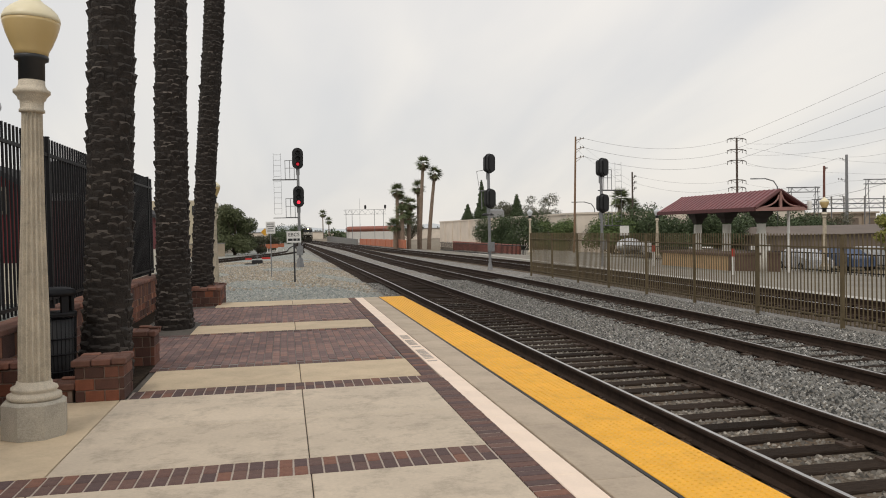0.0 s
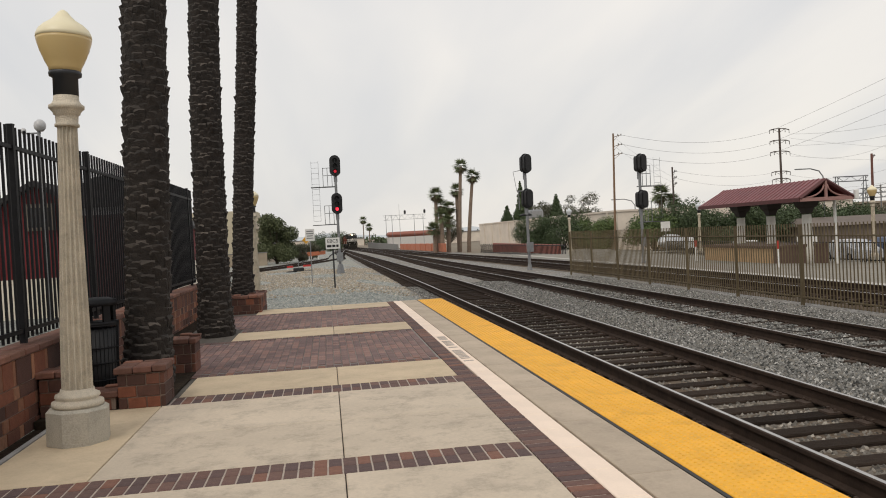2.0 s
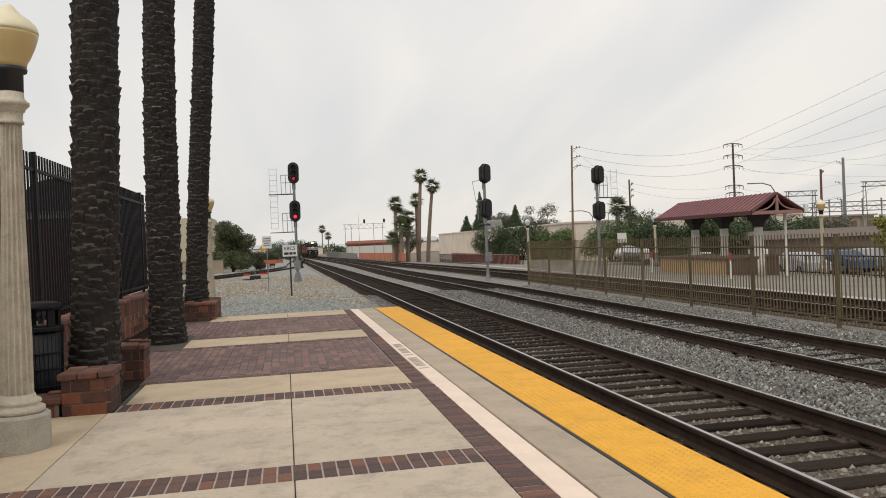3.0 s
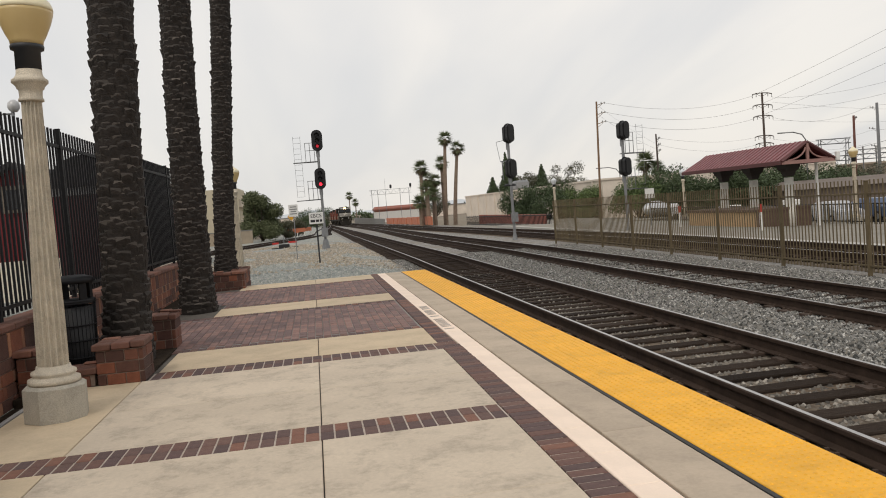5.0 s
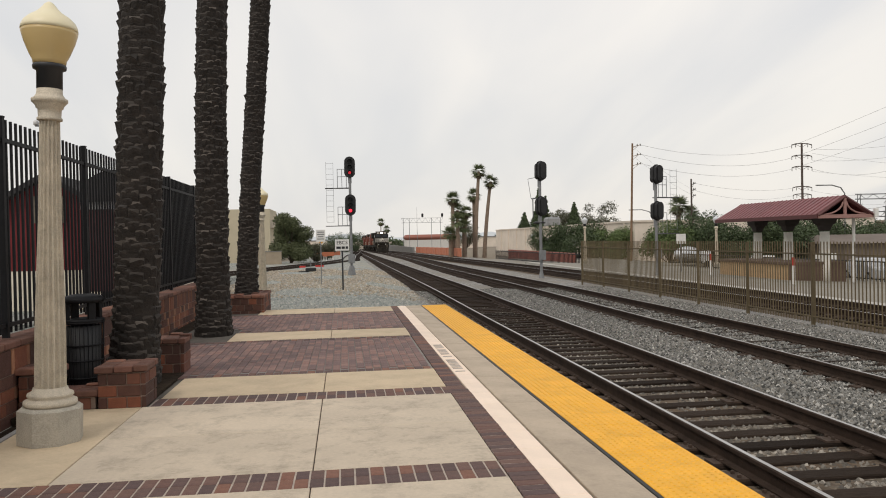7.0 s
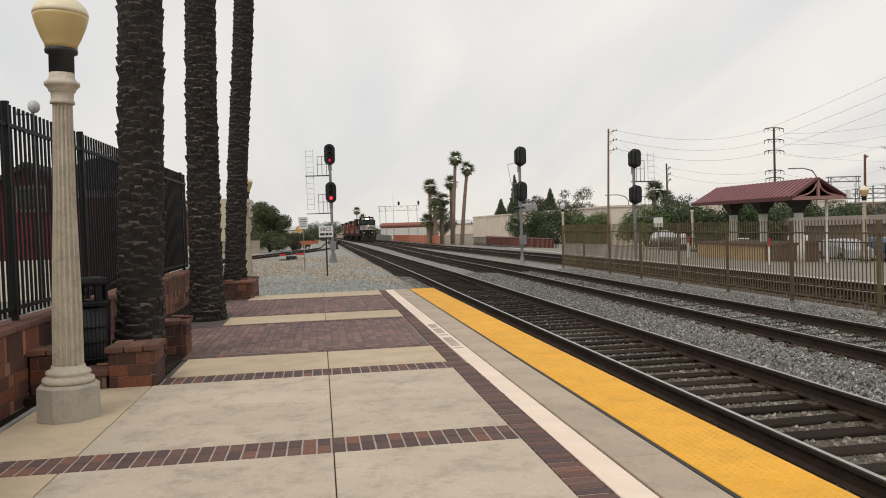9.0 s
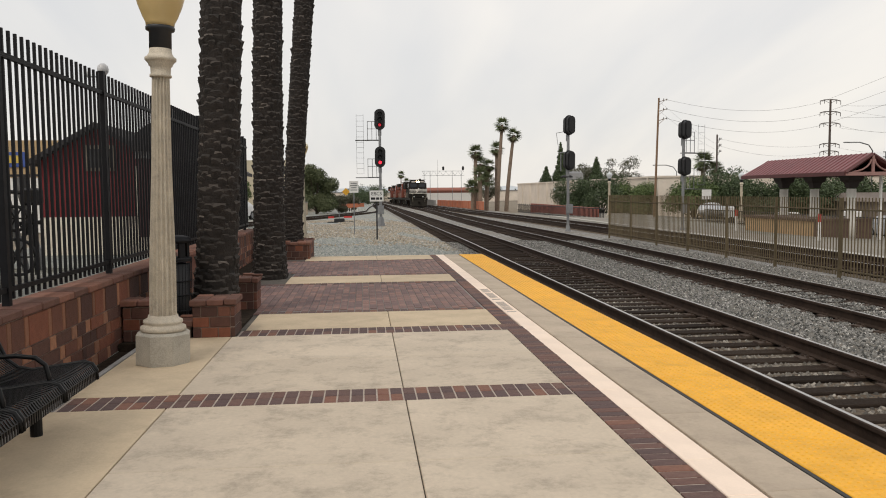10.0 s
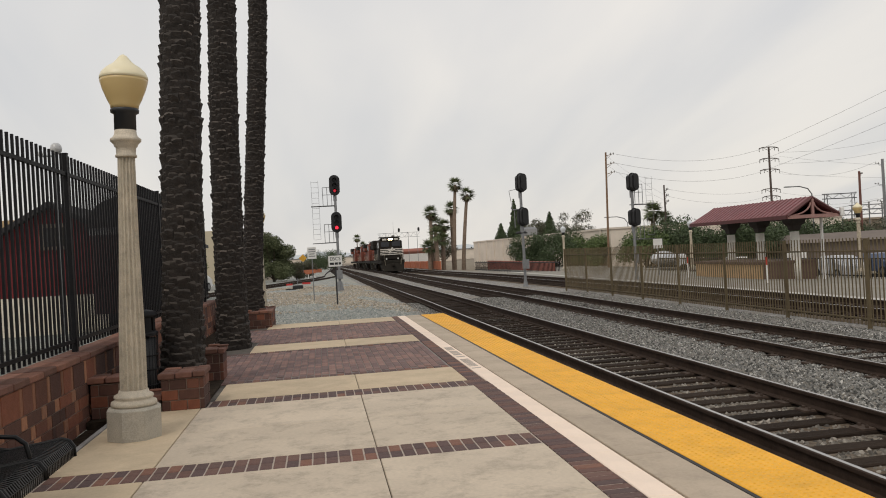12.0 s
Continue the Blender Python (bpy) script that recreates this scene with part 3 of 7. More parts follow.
def build_paving():
    tall, wide = paver_mesh(0.098, 0.203, PAVER), paver_mesh(0.2, 0.1, PAVER)
    wider = paver_mesh(0.232, 0.1, PAVER)
    rng = random.Random(3)
    for y0, y1 in BANDS:
        x = -2.38 if y0 < 6 else -1.44
        while x < RIGHT_EDGE - 0.05:
            for k in range(2):
                piece("brick", tall, PLATFORM, x + 0.0555, y0 + 0.105 + 0.21 * k, rng.uniform(-0.002, 0.001), rng.uniform(-0.6, 0.6))
            x += 0.111
    # one soldier course beside the white line
    y, k = -13.9, 0
    while y < 20.65:
        piece("brick", wide if y > 9 else wider, PLATFORM, 1.953 if y > 9 else 1.97, y + 0.055, rng.uniform(-0.003, 0.0), rng.uniform(-0.5, 0.5))
        y += 0.11
    # fields of pavers, laid running away from the camera
    field = paver_mesh(0.1, 0.206, PAVER_FIELD)
    header = paver_mesh(0.1, 0.2, PAVER)
    for n, (y0, y1) in enumerate(PAVED):
        x = -2.4 if n == 0 else -2.05
        col = 0
        while x < RIGHT_EDGE - 0.05:
            for e in (y0, y1 - 0.21) if n == 0 or x > -1.45 else (y1 - 0.21,):
                piece("brick", header, PLATFORM, x + 0.0555, e + 0.105, rng.uniform(-0.003, 0.0))
            y = y0 + 0.21 - (0.105 if col % 2 else 0)
            while y < y1 - 0.25:
                if y >= y0 + 0.2 and (x > -1.45 or y < 14.0 or y > 16.3):
                    piece("brick", field, PLATFORM, x + 0.0555, y + 0.106, rng.uniform(-0.004, 0.0), rng.uniform(-0.8, 0.8))
                y += 0.213
            x += 0.111
            col += 1


# ---- low wall, iron fence, planters ----
WALL_X0, WALL_X1, WALL_TOP = -3.12, -2.8, 0.76


def ashlar_face(parent, x, y0, y1, z0, top):
    """Courses of long dark blocks with short pale ones between, under one tall course with slim upright pieces."""
    rng = random.Random(17)
    low = (top - 0.27 - z0) / 4
    courses = [(z0 + low * k, low, 0.40, 0.15) for k in range(4)] + [(top - 0.27, 0.27, 0.42, 0.085)]
    cache = {}
    for row, (z, h, long, short) in enumerate(courses):
        y, k = y0 - 0.17 * (row % 2), row
        while y < y1 - 0.01:
            pale = k % 2 == 1
            ln = (short if pale else long * rng.choice((0.62, 0.8, 1.0))) * (1.0 if not pale or row == 4 else rng.choice((0.8, 1.0, 1.3)))
            a, b = max(y, y0), min(y + ln, y1)
            if b - a > 0.03:
                key = (round(b - a, 3), row, pale)
                if key not in cache:
                    bm = bmesh.new()
                    box(bm, -0.025, -(b - a) / 2 + 0.005, 0, 0.025, (b - a) / 2 - 0.005, h - 0.010, bevel=0.006)
                    cache[key] = mesh_of("brick", bm, WALL_PALE if pale and (row == 4 or rng.random() < 0.75) else WALL_BRICK)
                piece("brick", cache[key], parent, x - 0.025 + rng.uniform(-0.004, 0.004), (a + b) / 2, z)
            y += ln
            k += 1


def brick_block(parent, x0, x1, y0, y1, z0, top, faces, cap=0.07, over=0.025, lens=(0.39, 0.19)):
    """A brick-faced block: courses of bricks on the faces named, over a mortar core, under a cap of flat bricks."""
    bm = bmesh.new()
    box(bm, x0 + 0.012, y0 + 0.012, z0, x1 - 0.012, y1 - 0.012, top - cap - 0.002)
    part("wall_core", bm, WALL_MORTAR, parent)
    rng = random.Random(int((x0 + y0) * 100))
    h = (top - cap - z0) / max(1, round((top - cap - z0) / 0.145))
    cache = {}

    def brick(w, d, hh):
        key = (round(w, 3), round(d, 3), round(hh, 3))
        if key not in cache:
            bm = bmesh.new()
            box(bm, -w / 2, -d / 2, 0, w / 2, d / 2, hh, bevel=0.006)
            cache[key] = mesh_of("brick", bm, WALL_BRICK)
        return cache[key]

    z, row = z0, 0
    while z < top - cap - 0.02:
        hh = h - 0.011
        if "x" in faces:
            y = y0
            while y < y1 - 0.01:
                ln = lens[0] if (row + int(y * 7)) % 3 else lens[1]
                ln = min(ln, y1 - y)
                if y1 - y - ln < 0.06:
                    ln = y1 - y
                piece("brick", brick(0.05, ln - 0.011, hh), parent, x1 - 0.025 + rng.uniform(-0.004, 0.003), y + ln / 2, z + rng.uniform(0, 0.002))
                y += ln
        for key, yy in (("f", y0 + 0.025), ("b", y1 - 0.025)):
            if key in faces:
                x = x0
                while x < x1 - 0.055:
                    ln = 0.2 if row % 2 or x > x0 + 0.01 else 0.1
                    ln = min(ln, x1 - 0.052 - x)
                    if x1 - 0.052 - x - ln < 0.05:
                        ln = x1 - 0.052 - x
                    piece("brick", brick(ln - 0.011, 0.05, hh), parent, x + ln / 2, yy, z)
                    x += ln
        z += h
        row += 1
    # cap
    y = y0 - over
    k = 0
    long = y1 - y0 > 3
    cut = 0.4 if long else 0.2
    while y < y1 + over - 0.01:
        ln = min(cut, y1 + over - y)
        x = x0 - over
        while x < x1 + over - 0.01:
            w = min((x1 - x0 + 2 * over) if long else 0.2, x1 + over - x)
            if x1 + over - x - w < 0.06:
                w = x1 + over - x
            bm = bmesh.new()
            box(bm, -w / 2 + 0.003, -ln / 2 + 0.004, 0, w / 2 - 0.003, ln / 2 - 0.004, cap, bevel=0.011)
            part("cap_brick", bm, CAP_BRICK, parent, at=pose(x + w / 2 + rng.uniform(-0.006, 0.006), y + ln / 2, top - cap + rng.uniform(-0.001, 0.003 if long else 0.012), 0, 0, rng.uniform(-1, 1) * (0.4 if long else 1.6)))
            if not long and rng.random() < 0.3:
                bm = bmesh.new()
                box(bm, -0.08, -0.045, 0, 0.08, 0.045, 0.028, bevel=0.01)
                part("loose_brick", bm, CAP_BRICK, parent, at=pose(x + w / 2, y + ln / 2, top + 0.008, 0, 0, rng.uniform(-14, 14)))
            x += w
        y += ln
        k += 1


def build_wall():
    root = thing("wall_west", "low dark red brick wall with flat brick cap under the iron fence", "wall", kind="structure")
    brick_block(root, WALL_X0, WALL_X1, -5.0, 21.0, -0.12, WALL_TOP, "b")
    ashlar_face(root, WALL_X1, -5.0, 21.0, -0.12, WALL_TOP - 0.07)
    bm = bmesh.new()
    box(bm, WALL_X1 + 0.0, -6, -0.35, -2.475, 8.7, -0.118)
    tagged(part("gutter_floor", bm, SOIL), "dark gutter between platform and brick wall", "gutter", kind="structure")
    bm = bmesh.new()
    box(bm, -2.475, -14, -0.5, -2.425, 8.7, 0.012, bevel=0.008)
    tagged(part("kerb", bm, CURB), "grey concrete kerb along the gutter", "kerb", kind="structure")
    bm = bmesh.new()
    box(bm, -2.79, 8.7, -0.35, -2.425, 20.7, -0.03)
    tagged(part("bed_soil", bm, SOIL), "dark bare soil along the wall", "soil", kind="structure")
    return root


build_wall()


def build_iron_fence():
    root = thing("iron_fence", "tall black iron picket fence on the brick wall", "fence")
    x, z0, z1 = -3.0, WALL_TOP, 3.12
    bm = bmesh.new()
    box(bm, -0.0128, -0.0128, 0, 0.0128, 0.0128, z1 - z0 - 0.01)
    picket = mesh_of("picket", bm, BLACK_IRON)
    bm = bmesh.new()
    box(bm, -0.031, -0.031, 0, 0.031, 0.031, z1 - z0 + 0.05)
    box(bm, -0.035, -0.035, z1 - z0 + 0.05, 0.035, 0.035, z1 - z0 + 0.065)
    post = mesh_of("post", bm, BLACK_IRON)
    posts = [0.85 + 2.77 * k for k in range(-2, 9)]
    for y in posts:
        if y < 21.2:
            piece("post", post, root, x, y, z0)
    for z in (z0 + 0.14, z1 - 0.19):
        bm = bmesh.new()
        box(bm, x - 0.018, -4.7, z - 0.022, x + 0.018, 20.9, z + 0.022)
        part("rail", bm, BLACK_IRON, root)
    y = -4.7
    while y < 20.9:
        if min(abs(y - p) for p in posts) > 0.06:
            piece("picket", picket, root, x, y, z0 + 0.05)
        y += 0.1385
    return root


build_iron_fence()


def build_planters():
    a = thing("brick_planter", "low dark red brick planter walls beside the first palm", "planter")
    brick_block(a, -1.97, -1.47, 8.84, 9.34, 0.0, 0.45, "xfb")
    brick_block(a, -2.78, -2.4, 8.86, 9.2, -0.03, 0.45, "f")
    brick_block(a, -2.38, -1.99, 8.86, 9.2, 0.0, 0.2, "f")
    brick_block(a, -2.35, -1.5, 11.05, 11.5, 0.0, 0.47, "xfb")
    bm = bmesh.new()
    box(bm, -2.42, 9.36, -0.05, -1.5, 11.04, 0.012)
    part("soil", bm, SOIL, a, "dark bare soil")
    b = thing("brick_planter", "low red brick planter round the palm at the platform end", "planter")
    brick_block(b, -2.6, -1.33, 20.0, 20.34, -0.1, 0.43, "xf")
    brick_block(b, -1.67, -1.33, 20.37, 21.9, -0.2, 0.43, "x")
    bm = bmesh.new()
    box(bm, -2.6, 20.36, -0.3, -1.68, 21.85, 0.3)
    part("soil", bm, SOIL, b, "dark bare soil")


build_planters()


# ---- lamp posts ----
def build_lamp_post(at, label, globe=GLOBE, cap=GLOBE_TOP, words="amber acorn globe"):
    root = thing("lamp_post", label, "lamp post", "platform lamp posts", at=at)
    bm = bmesh.new()
    lathe(bm, [(0.278, 0.0), (0.278, 0.3), (0.245, 0.325)], 8, smooth=False)
    bmesh.ops.rotate(bm, verts=bm.verts, cent=(0, 0, 0), matrix=Matrix.Rotation(radians(22.5), 3, "Z"))
    part("base", bm, LAMP_BASE_M, root, "grey chamfered aggregate base")
    bm = bmesh.new()
    lathe(bm, [(0.212, 0.325), (0.226, 0.345), (0.222, 0.375), (0.186, 0.392), (0.180, 0.402), (0.196, 0.418), (0.190, 0.44), (0.152, 0.458), (0.144, 0.49)], 32)
    part("plinth_moulding", bm, LAMP_STONE, root)
    bm = bmesh.new()
    lathe(bm, [(0.134, 0.49), (0.129, 1.0), (0.098, 2.0), (0.085, 2.88)], 128, flute=0.23, smooth=False)
    part("fluted_shaft", bm, LAMP_STONE, root)
    bm = bmesh.new()
    lathe(bm, [(0.093, 2.88), (0.106, 2.885), (0.106, 2.905), (0.095, 2.915), (0.099, 2.985), (0.114, 2.995), (0.118, 3.015), (0.140, 3.04), (0.152, 3.05), (0.152, 3.075), (0.128, 3.09), (0.110, 3.12), (0.106, 3.165), (0.095, 3.17)], 28)
    part("capital", bm, LAMP_STONE, root)
    bm = bmesh.new()
    lathe(bm, [(0.108, 3.165), (0.108, 3.33), (0.138, 3.345), (0.142, 3.37), (0.135, 3.385), (0.12, 3.39)], 28)
    part("collar", bm, BLACK_BAND, root, "black metal collar")
    bm = bmesh.new()
    lathe(bm, [(0.135, 3.385), (0.14, 3.42), (0.17, 3.48), (0.21, 3.58), (0.233, 3.66), (0.236, 3.69)], 32)
    part("globe", bm, globe, root, words)
    bm = bmesh.new()
    lathe(bm, [(0.238, 3.688), (0.236, 3.72), (0.215, 3.765), (0.17, 3.81), (0.11, 3.85), (0.07, 3.89), (0.04, 3.93), (0.012, 3.95), (0.0005, 3.952)], 32)
    part("globe_cap", bm, cap, root, "pale acorn globe cap")
    return root


LAMP = build_lamp_post(pose(-1.98, 7.5, 0, 0, 1.3, 10), "fluted cream concrete lamp post with an amber acorn globe")
copy_thing(LAMP, pose(-1.95, 26.0, -0.45))["label"] = "fluted cream concrete lamp post beyond the platform end"


# ---- date palms on the platform ----
# dark scar tones; the palest colour paints in glints of light on some boots
BOOT_SCAR_GLINT = island_mat("frond_scar_with_glints", [(0.016, 0.0125, 0.01), (0.04, 0.031, 0.025), (0.022, 0.018, 0.015), (0.055, 0.044, 0.036), (0.03, 0.024, 0.02), (0.12, 0.10, 0.085)], 0.8)
FROND = mat("palm_frond", (0.06, 0.09, 0.035), 0.6, vary=0.3, scale=4)
FROND_DRY = mat("dry_palm_frond", (0.13, 0.105, 0.06), 0.8, vary=0.3, scale=4)


def palm_trunk_mesh(r0, r1, height, lean, seed, step=0.088, boots=13):
    """A trunk clad in rows of old frond bases, each a wedge that stands off the stem."""
    rng = random.Random(seed)
    bm = bmesh.new()

    def centre(z):
        return Vector((lean * z + 0.02 * math.sin(z * 0.7 + seed), 0.01 * math.sin(z * 0.9), z))

    def radius(z):
        return r0 + (r1 - r0) * min(z / height, 1) + 0.05 * max(0, 1 - max(z, 0) / 0.7)

    rows, n = [], 18
    z = -0.1
    while z < height:
        c, r = centre(z), radius(z)
        rows.append([bm.verts.new(c + Vector((r * math.cos(6.2832 * k / n), r * math.sin(6.2832 * k / n), 0))) for k in range(n)])
        z += 0.4
    for lo, hi in zip(rows, rows[1:]):
        for k in range(n):
            bm.faces.new((lo[k], lo[(k + 1) % n], hi[(k + 1) % n], hi[k]))
    bm.faces.new(rows[-1])
    z, j = 0.02, 0
    while z < height:
        c, r = centre(z), radius(z)
        count = max(8, int(boots * r / 0.27))
        for k in range(count):
            a = 6.2832 * (k + 0.5 * (j % 2) + rng.uniform(-0.15, 0.15)) / count
            w = 6.2832 / count * rng.uniform(0.42, 0.74)
            out = r * rng.uniform(1.0, 1.04) + rng.uniform(0.0, 0.03) * rng.random()
            if rng.random() < 0.08:
                continue
            if rng.random() < 0.22:
                out += rng.uniform(0.005, 0.022)
            zz = z + rng.uniform(-0.035, 0.035)

            def p(ang, rad, dz):
                return bm.verts.new(c + Vector((rad * math.cos(ang), rad * math.sin(ang), zz - z + dz)))

            v = [p(a - w, r * 0.98, 0.1), p(a + w, r * 0.98, 0.1), p(a - w * 0.8, out * 0.975, 0.05 + rng.uniform(-0.02, 0.02)), p(a + w * 0.8, out * 0.975, 0.05 + rng.uniform(-0.02, 0.02)),
                 p(a + rng.uniform(-0.4, 0.4) * w, out + 0.012, 0.07), p(a - w * 0.9, r * 0.985, -0.08), p(a + w * 0.9, r * 0.985, -0.08)]
            f = [bm.faces.new(q) for q in ((v[0], v[2], v[4]), (v[0], v[4], v[1]), (v[1], v[4], v[3]), (v[2], v[5], v[4]), (v[4], v[5], v[6]), (v[4], v[6], v[3]), (v[0], v[5], v[2]), (v[1], v[3], v[6]))]
            # upper faces take the scar tones with painted glints
            for q in f[:3]:
                q.material_index = 1
        z += step * rng.uniform(0.92, 1.08)
        j += 1
    return bm, centre(height)


def frond_crown(bm, top, count, length, seed, droop=0.9):
    """Feathered fronds that arch out of the top of a palm."""
    rng = random.Random(seed)
    for k in range(count):
        a = 2.4 * k + rng.uniform(-0.2, 0.2)
        up = rng.uniform(-0.3, 1.2)
        ln = length * rng.uniform(0.8, 1.1)
        pts = []
        d = Vector((math.cos(a) * math.cos(up), math.sin(a) * math.cos(up), math.sin(up)))
        p = Vector(top)
        for s in range(9):
            pts.append(p.copy())
            p = p + d * ln / 8
            d = (d + Vector((0, 0, -droop * 0.2))).normalized()
        side = Vector((-math.sin(a), math.cos(a), 0))
        for s in range(1, 8):
            for sub in range(3):
                q = pts[s].lerp(pts[s + 1], sub / 3)
                for sg in (-1, 1):
                    fwd = (pts[s + 1] - pts[s]).normalized()
                    tip = q + (side * sg * 0.8 + fwd * 0.6 + Vector((0, 0, -0.35))).normalized() * ln * 0.16
                    bm.faces.new([bm.verts.new(u) for u in (q, q + fwd * ln * 0.018, tip)])


def build_date_palm(x, y, z, r0, r1, lean, seed, label):
    root = thing("date_palm", label, "palm tree", "platform palms", at=pose(x, y, z))
    bm, top = palm_trunk_mesh(r0, r1, 13.5, lean, seed)
    part("trunk", bm, [PALM_BARK, BOOT_SCAR_GLINT], root)
    bm = bmesh.new()
    frond_crown(bm, top, 34, 3.0, seed)
    part("crown", bm, FROND, root)


build_date_palm(-1.985, 10.3, 0.0, 0.268, 0.226, 0.055, 1, "thick dark date palm trunk in a brick planter")
build_date_palm(-1.86, 15.6, -0.02, 0.30, 0.232, 0.022, 2, "dark date palm trunk in bare soil beside the pavers")
build_date_palm(-1.86, 20.9, 0.28, 0.25, 0.225, 0.068, 3, "slender leaning date palm trunk in a brick planter")


# ---- bench and bin ----
def build_bench():
    root = thing("bench", "black wire mesh bench with curved seat and looped arms", "bench")
    prof = [(-2.72, 0.86), (-2.70, 0.87), (-2.665, 0.84), (-2.60, 0.66), (-2.54, 0.52), (-2.46, 0.455), (-2.36, 0.435), (-2.12, 0.465), (-1.99, 0.485), (-1.935, 0.465), (-1.905, 0.42), (-1.905, 0.35)]
    def ribbon(bm, y, half, thick):
        """A flat strap bent along the profile."""
        rows = []
        for k, p in enumerate(prof):
            a, b = prof[max(k - 1, 0)], prof[min(k + 1, len(prof) - 1)]
            d = Vector((b[0] - a[0], 0, b[1] - a[1])).normalized()
            nrm = Vector((-d.z, 0, d.x)) * thick
            c = Vector((p[0], y, p[1]))
            e = Vector((0, half, 0))
            rows.append([bm.verts.new(q) for q in (c - e + nrm, c + e + nrm, c + e - nrm, c - e - nrm)])
        for lo, hi in zip(rows, rows[1:]):
            for k in range(4):
                bm.faces.new((lo[k], lo[(k + 1) % 4], hi[(k + 1) % 4], hi[k]))
        bm.faces.new(rows[0])
        bm.faces.new(rows[-1][::-1])

    ends = (1.89, 2.58, 3.27, 3.96, 4.63, 5.28)
    for y0, y1 in zip(ends, ends[1:]):
        y0, y1 = y0 + 0.018, y1 - 0.018
        n = 19
        seat = None
        for k in range(n + 1):
            bm = bmesh.new()
            ribbon(bm, y0 + (y1 - y0) * k / n, 0.0075, 0.0025)
            if seat is None:
                seat = part("seat", bm, BENCH_IRON, root)
            else:
                part("strap", bm, BENCH_IRON, seat)
        bm = bmesh.new()
        for a, b in zip(prof, prof[1:]):
            m = max(1, int(math.dist(a, b) / 0.05))
            for q in range(m):
                u = q / m
                px, pz = a[0] + (b[0] - a[0]) * u, a[1] + (b[1] - a[1]) * u - 0.004
                rod(bm, (px, y0, pz), (px, y1, pz), 0.004, 4)
        tagged(part("cross_wire", bm, BENCH_IRON, seat), kind="stuff")
        for y in (y0, y1):
            bm = bmesh.new()
            tube(bm, [(p[0], y, p[1]) for p in prof], 0.017)
            part("frame", bm, BENCH_IRON, root)
    for y in ends[1:-1]:
        bm = bmesh.new()
        tube(bm, [(-2.5, y, 0.45), (-2.53, y, 0.54), (-2.5, y, 0.62), (-2.44, y, 0.655), (-2.2, y, 0.665), (-2.08, y, 0.65), (-2.02, y, 0.6), (-2.0, y, 0.52), (-2.0, y, 0.43)], 0.016)
        part("arm", bm, BENCH_IRON, root)
    for y in (3.1, 5.06):
        bm = bmesh.new()
        rod(bm, (-2.27, y, 0.0), (-2.27, y, 0.43), 0.042, 12)
        box(bm, -2.5, y - 0.025, 0.37, -2.02, y + 0.025, 0.405)
        part("leg", bm, BENCH_IRON, root)


build_bench()


def build_bin():
    x, y = -2.37, 9.72
    root = thing("litter_bin", "round black wire litter bin with hooded top", "bin", at=pose(x, y, 0) @ Matrix.Diagonal((0.85, 0.85, 1.0, 1.0)))
    bm = bmesh.new()
    for k in range(30):
        a = 6.2832 * k / 30
        c, s = math.cos(a), math.sin(a)
        tube(bm, [(0.2 * c, 0.2 * s, 0.04), (0.235 * c, 0.235 * s, 0.2), (0.25 * c, 0.25 * s, 0.55), (0.262 * c, 0.262 * s, 0.86)], 0.006, 4)
    basket = part("basket", bm, BLACK_IRON, root)
    tagged(basket, kind="stuff")
    for r, z in ((0.2, 0.05), (0.238, 0.22), (0.246, 0.42), (0.252, 0.6), (0.264, 0.86)):
        bm = bmesh.new()
        tube(bm, [(r * math.cos(6.2832 * k / 24), r * math.sin(6.2832 * k / 24), z) for k in range(25)], 0.012, 5)
        part("hoop", bm, BLACK_IRON, root)
    bm = bmesh.new()
    lathe(bm, [(0.19, 0.05), (0.22, 0.3), (0.235, 0.82)], 20)
    part("liner", bm, mat("dark_liner", (0.02, 0.02, 0.022), 0.6), root)
    bm = bmesh.new()
    lathe(bm, [(0.27, 0.86), (0.275, 0.88), (0.27, 0.9), (0.2, 0.905)], 24)
    part("rim", bm, BLACK_IRON, root)
    for k in range(4):
        bm = bmesh.new()
        box(bm, 0.21, -0.05, 0.9, 0.25, 0.05, 1.1, Matrix.Rotation(0.785 + 1.571 * k, 4, "Z"))
        part("hood_leg", bm, BLACK_IRON, root)
    bm = bmesh.new()
    lathe(bm, [(0.27, 1.09), (0.275, 1.13), (0.25, 1.16), (0.15, 1.185), (0.02, 1.19)], 24)
    part("hood", bm, BLACK_IRON, root)


build_bin()


# ---- tan fence beyond the second track ----
def build_tan_fence():
    root = thing("tan_fence", "long tan-brown iron picket fence between the tracks", "fence")
    x, z0, z1 = 11.2, -0.5, 1.45
    bm = bmesh.new()
    box(bm, -0.033, -0.033, 0, 0.033, 0.033, z1 - z0 + 0.02)
    box(bm, -0.04, -0.04, z1 - z0 + 0.02, 0.04, 0.04, z1 - z0 + 0.035)
    post = mesh_of("post", bm, TAN_IRON)
    bm = bmesh.new()
    box(bm, -0.0095, -0.0095, 0, 0.0095, 0.0095, z1 - z0 - 0.12)
    picket = mesh_of("picket", bm, TAN_IRON)
    posts = [5.05 + 2.925 * k for k in range(11)]
    for y in posts:
        piece("post", post, root, x, y, z0)
    for z in (-0.2, 1.22):
        bm = bmesh.new()
        box(bm, x - 0.022, 2.2, z - 0.016, x + 0.022, 34.35, z + 0.016)
        part("rail", bm, TAN_IRON, root)
    y, k = 5.1, 0
    while y < 34.3:
        if min(abs(y - p) for p in posts) > 0.06:
            piece("picket", picket, root, x, y, z0 + 0.17)
        y += 0.118
    return root


build_tan_fence()


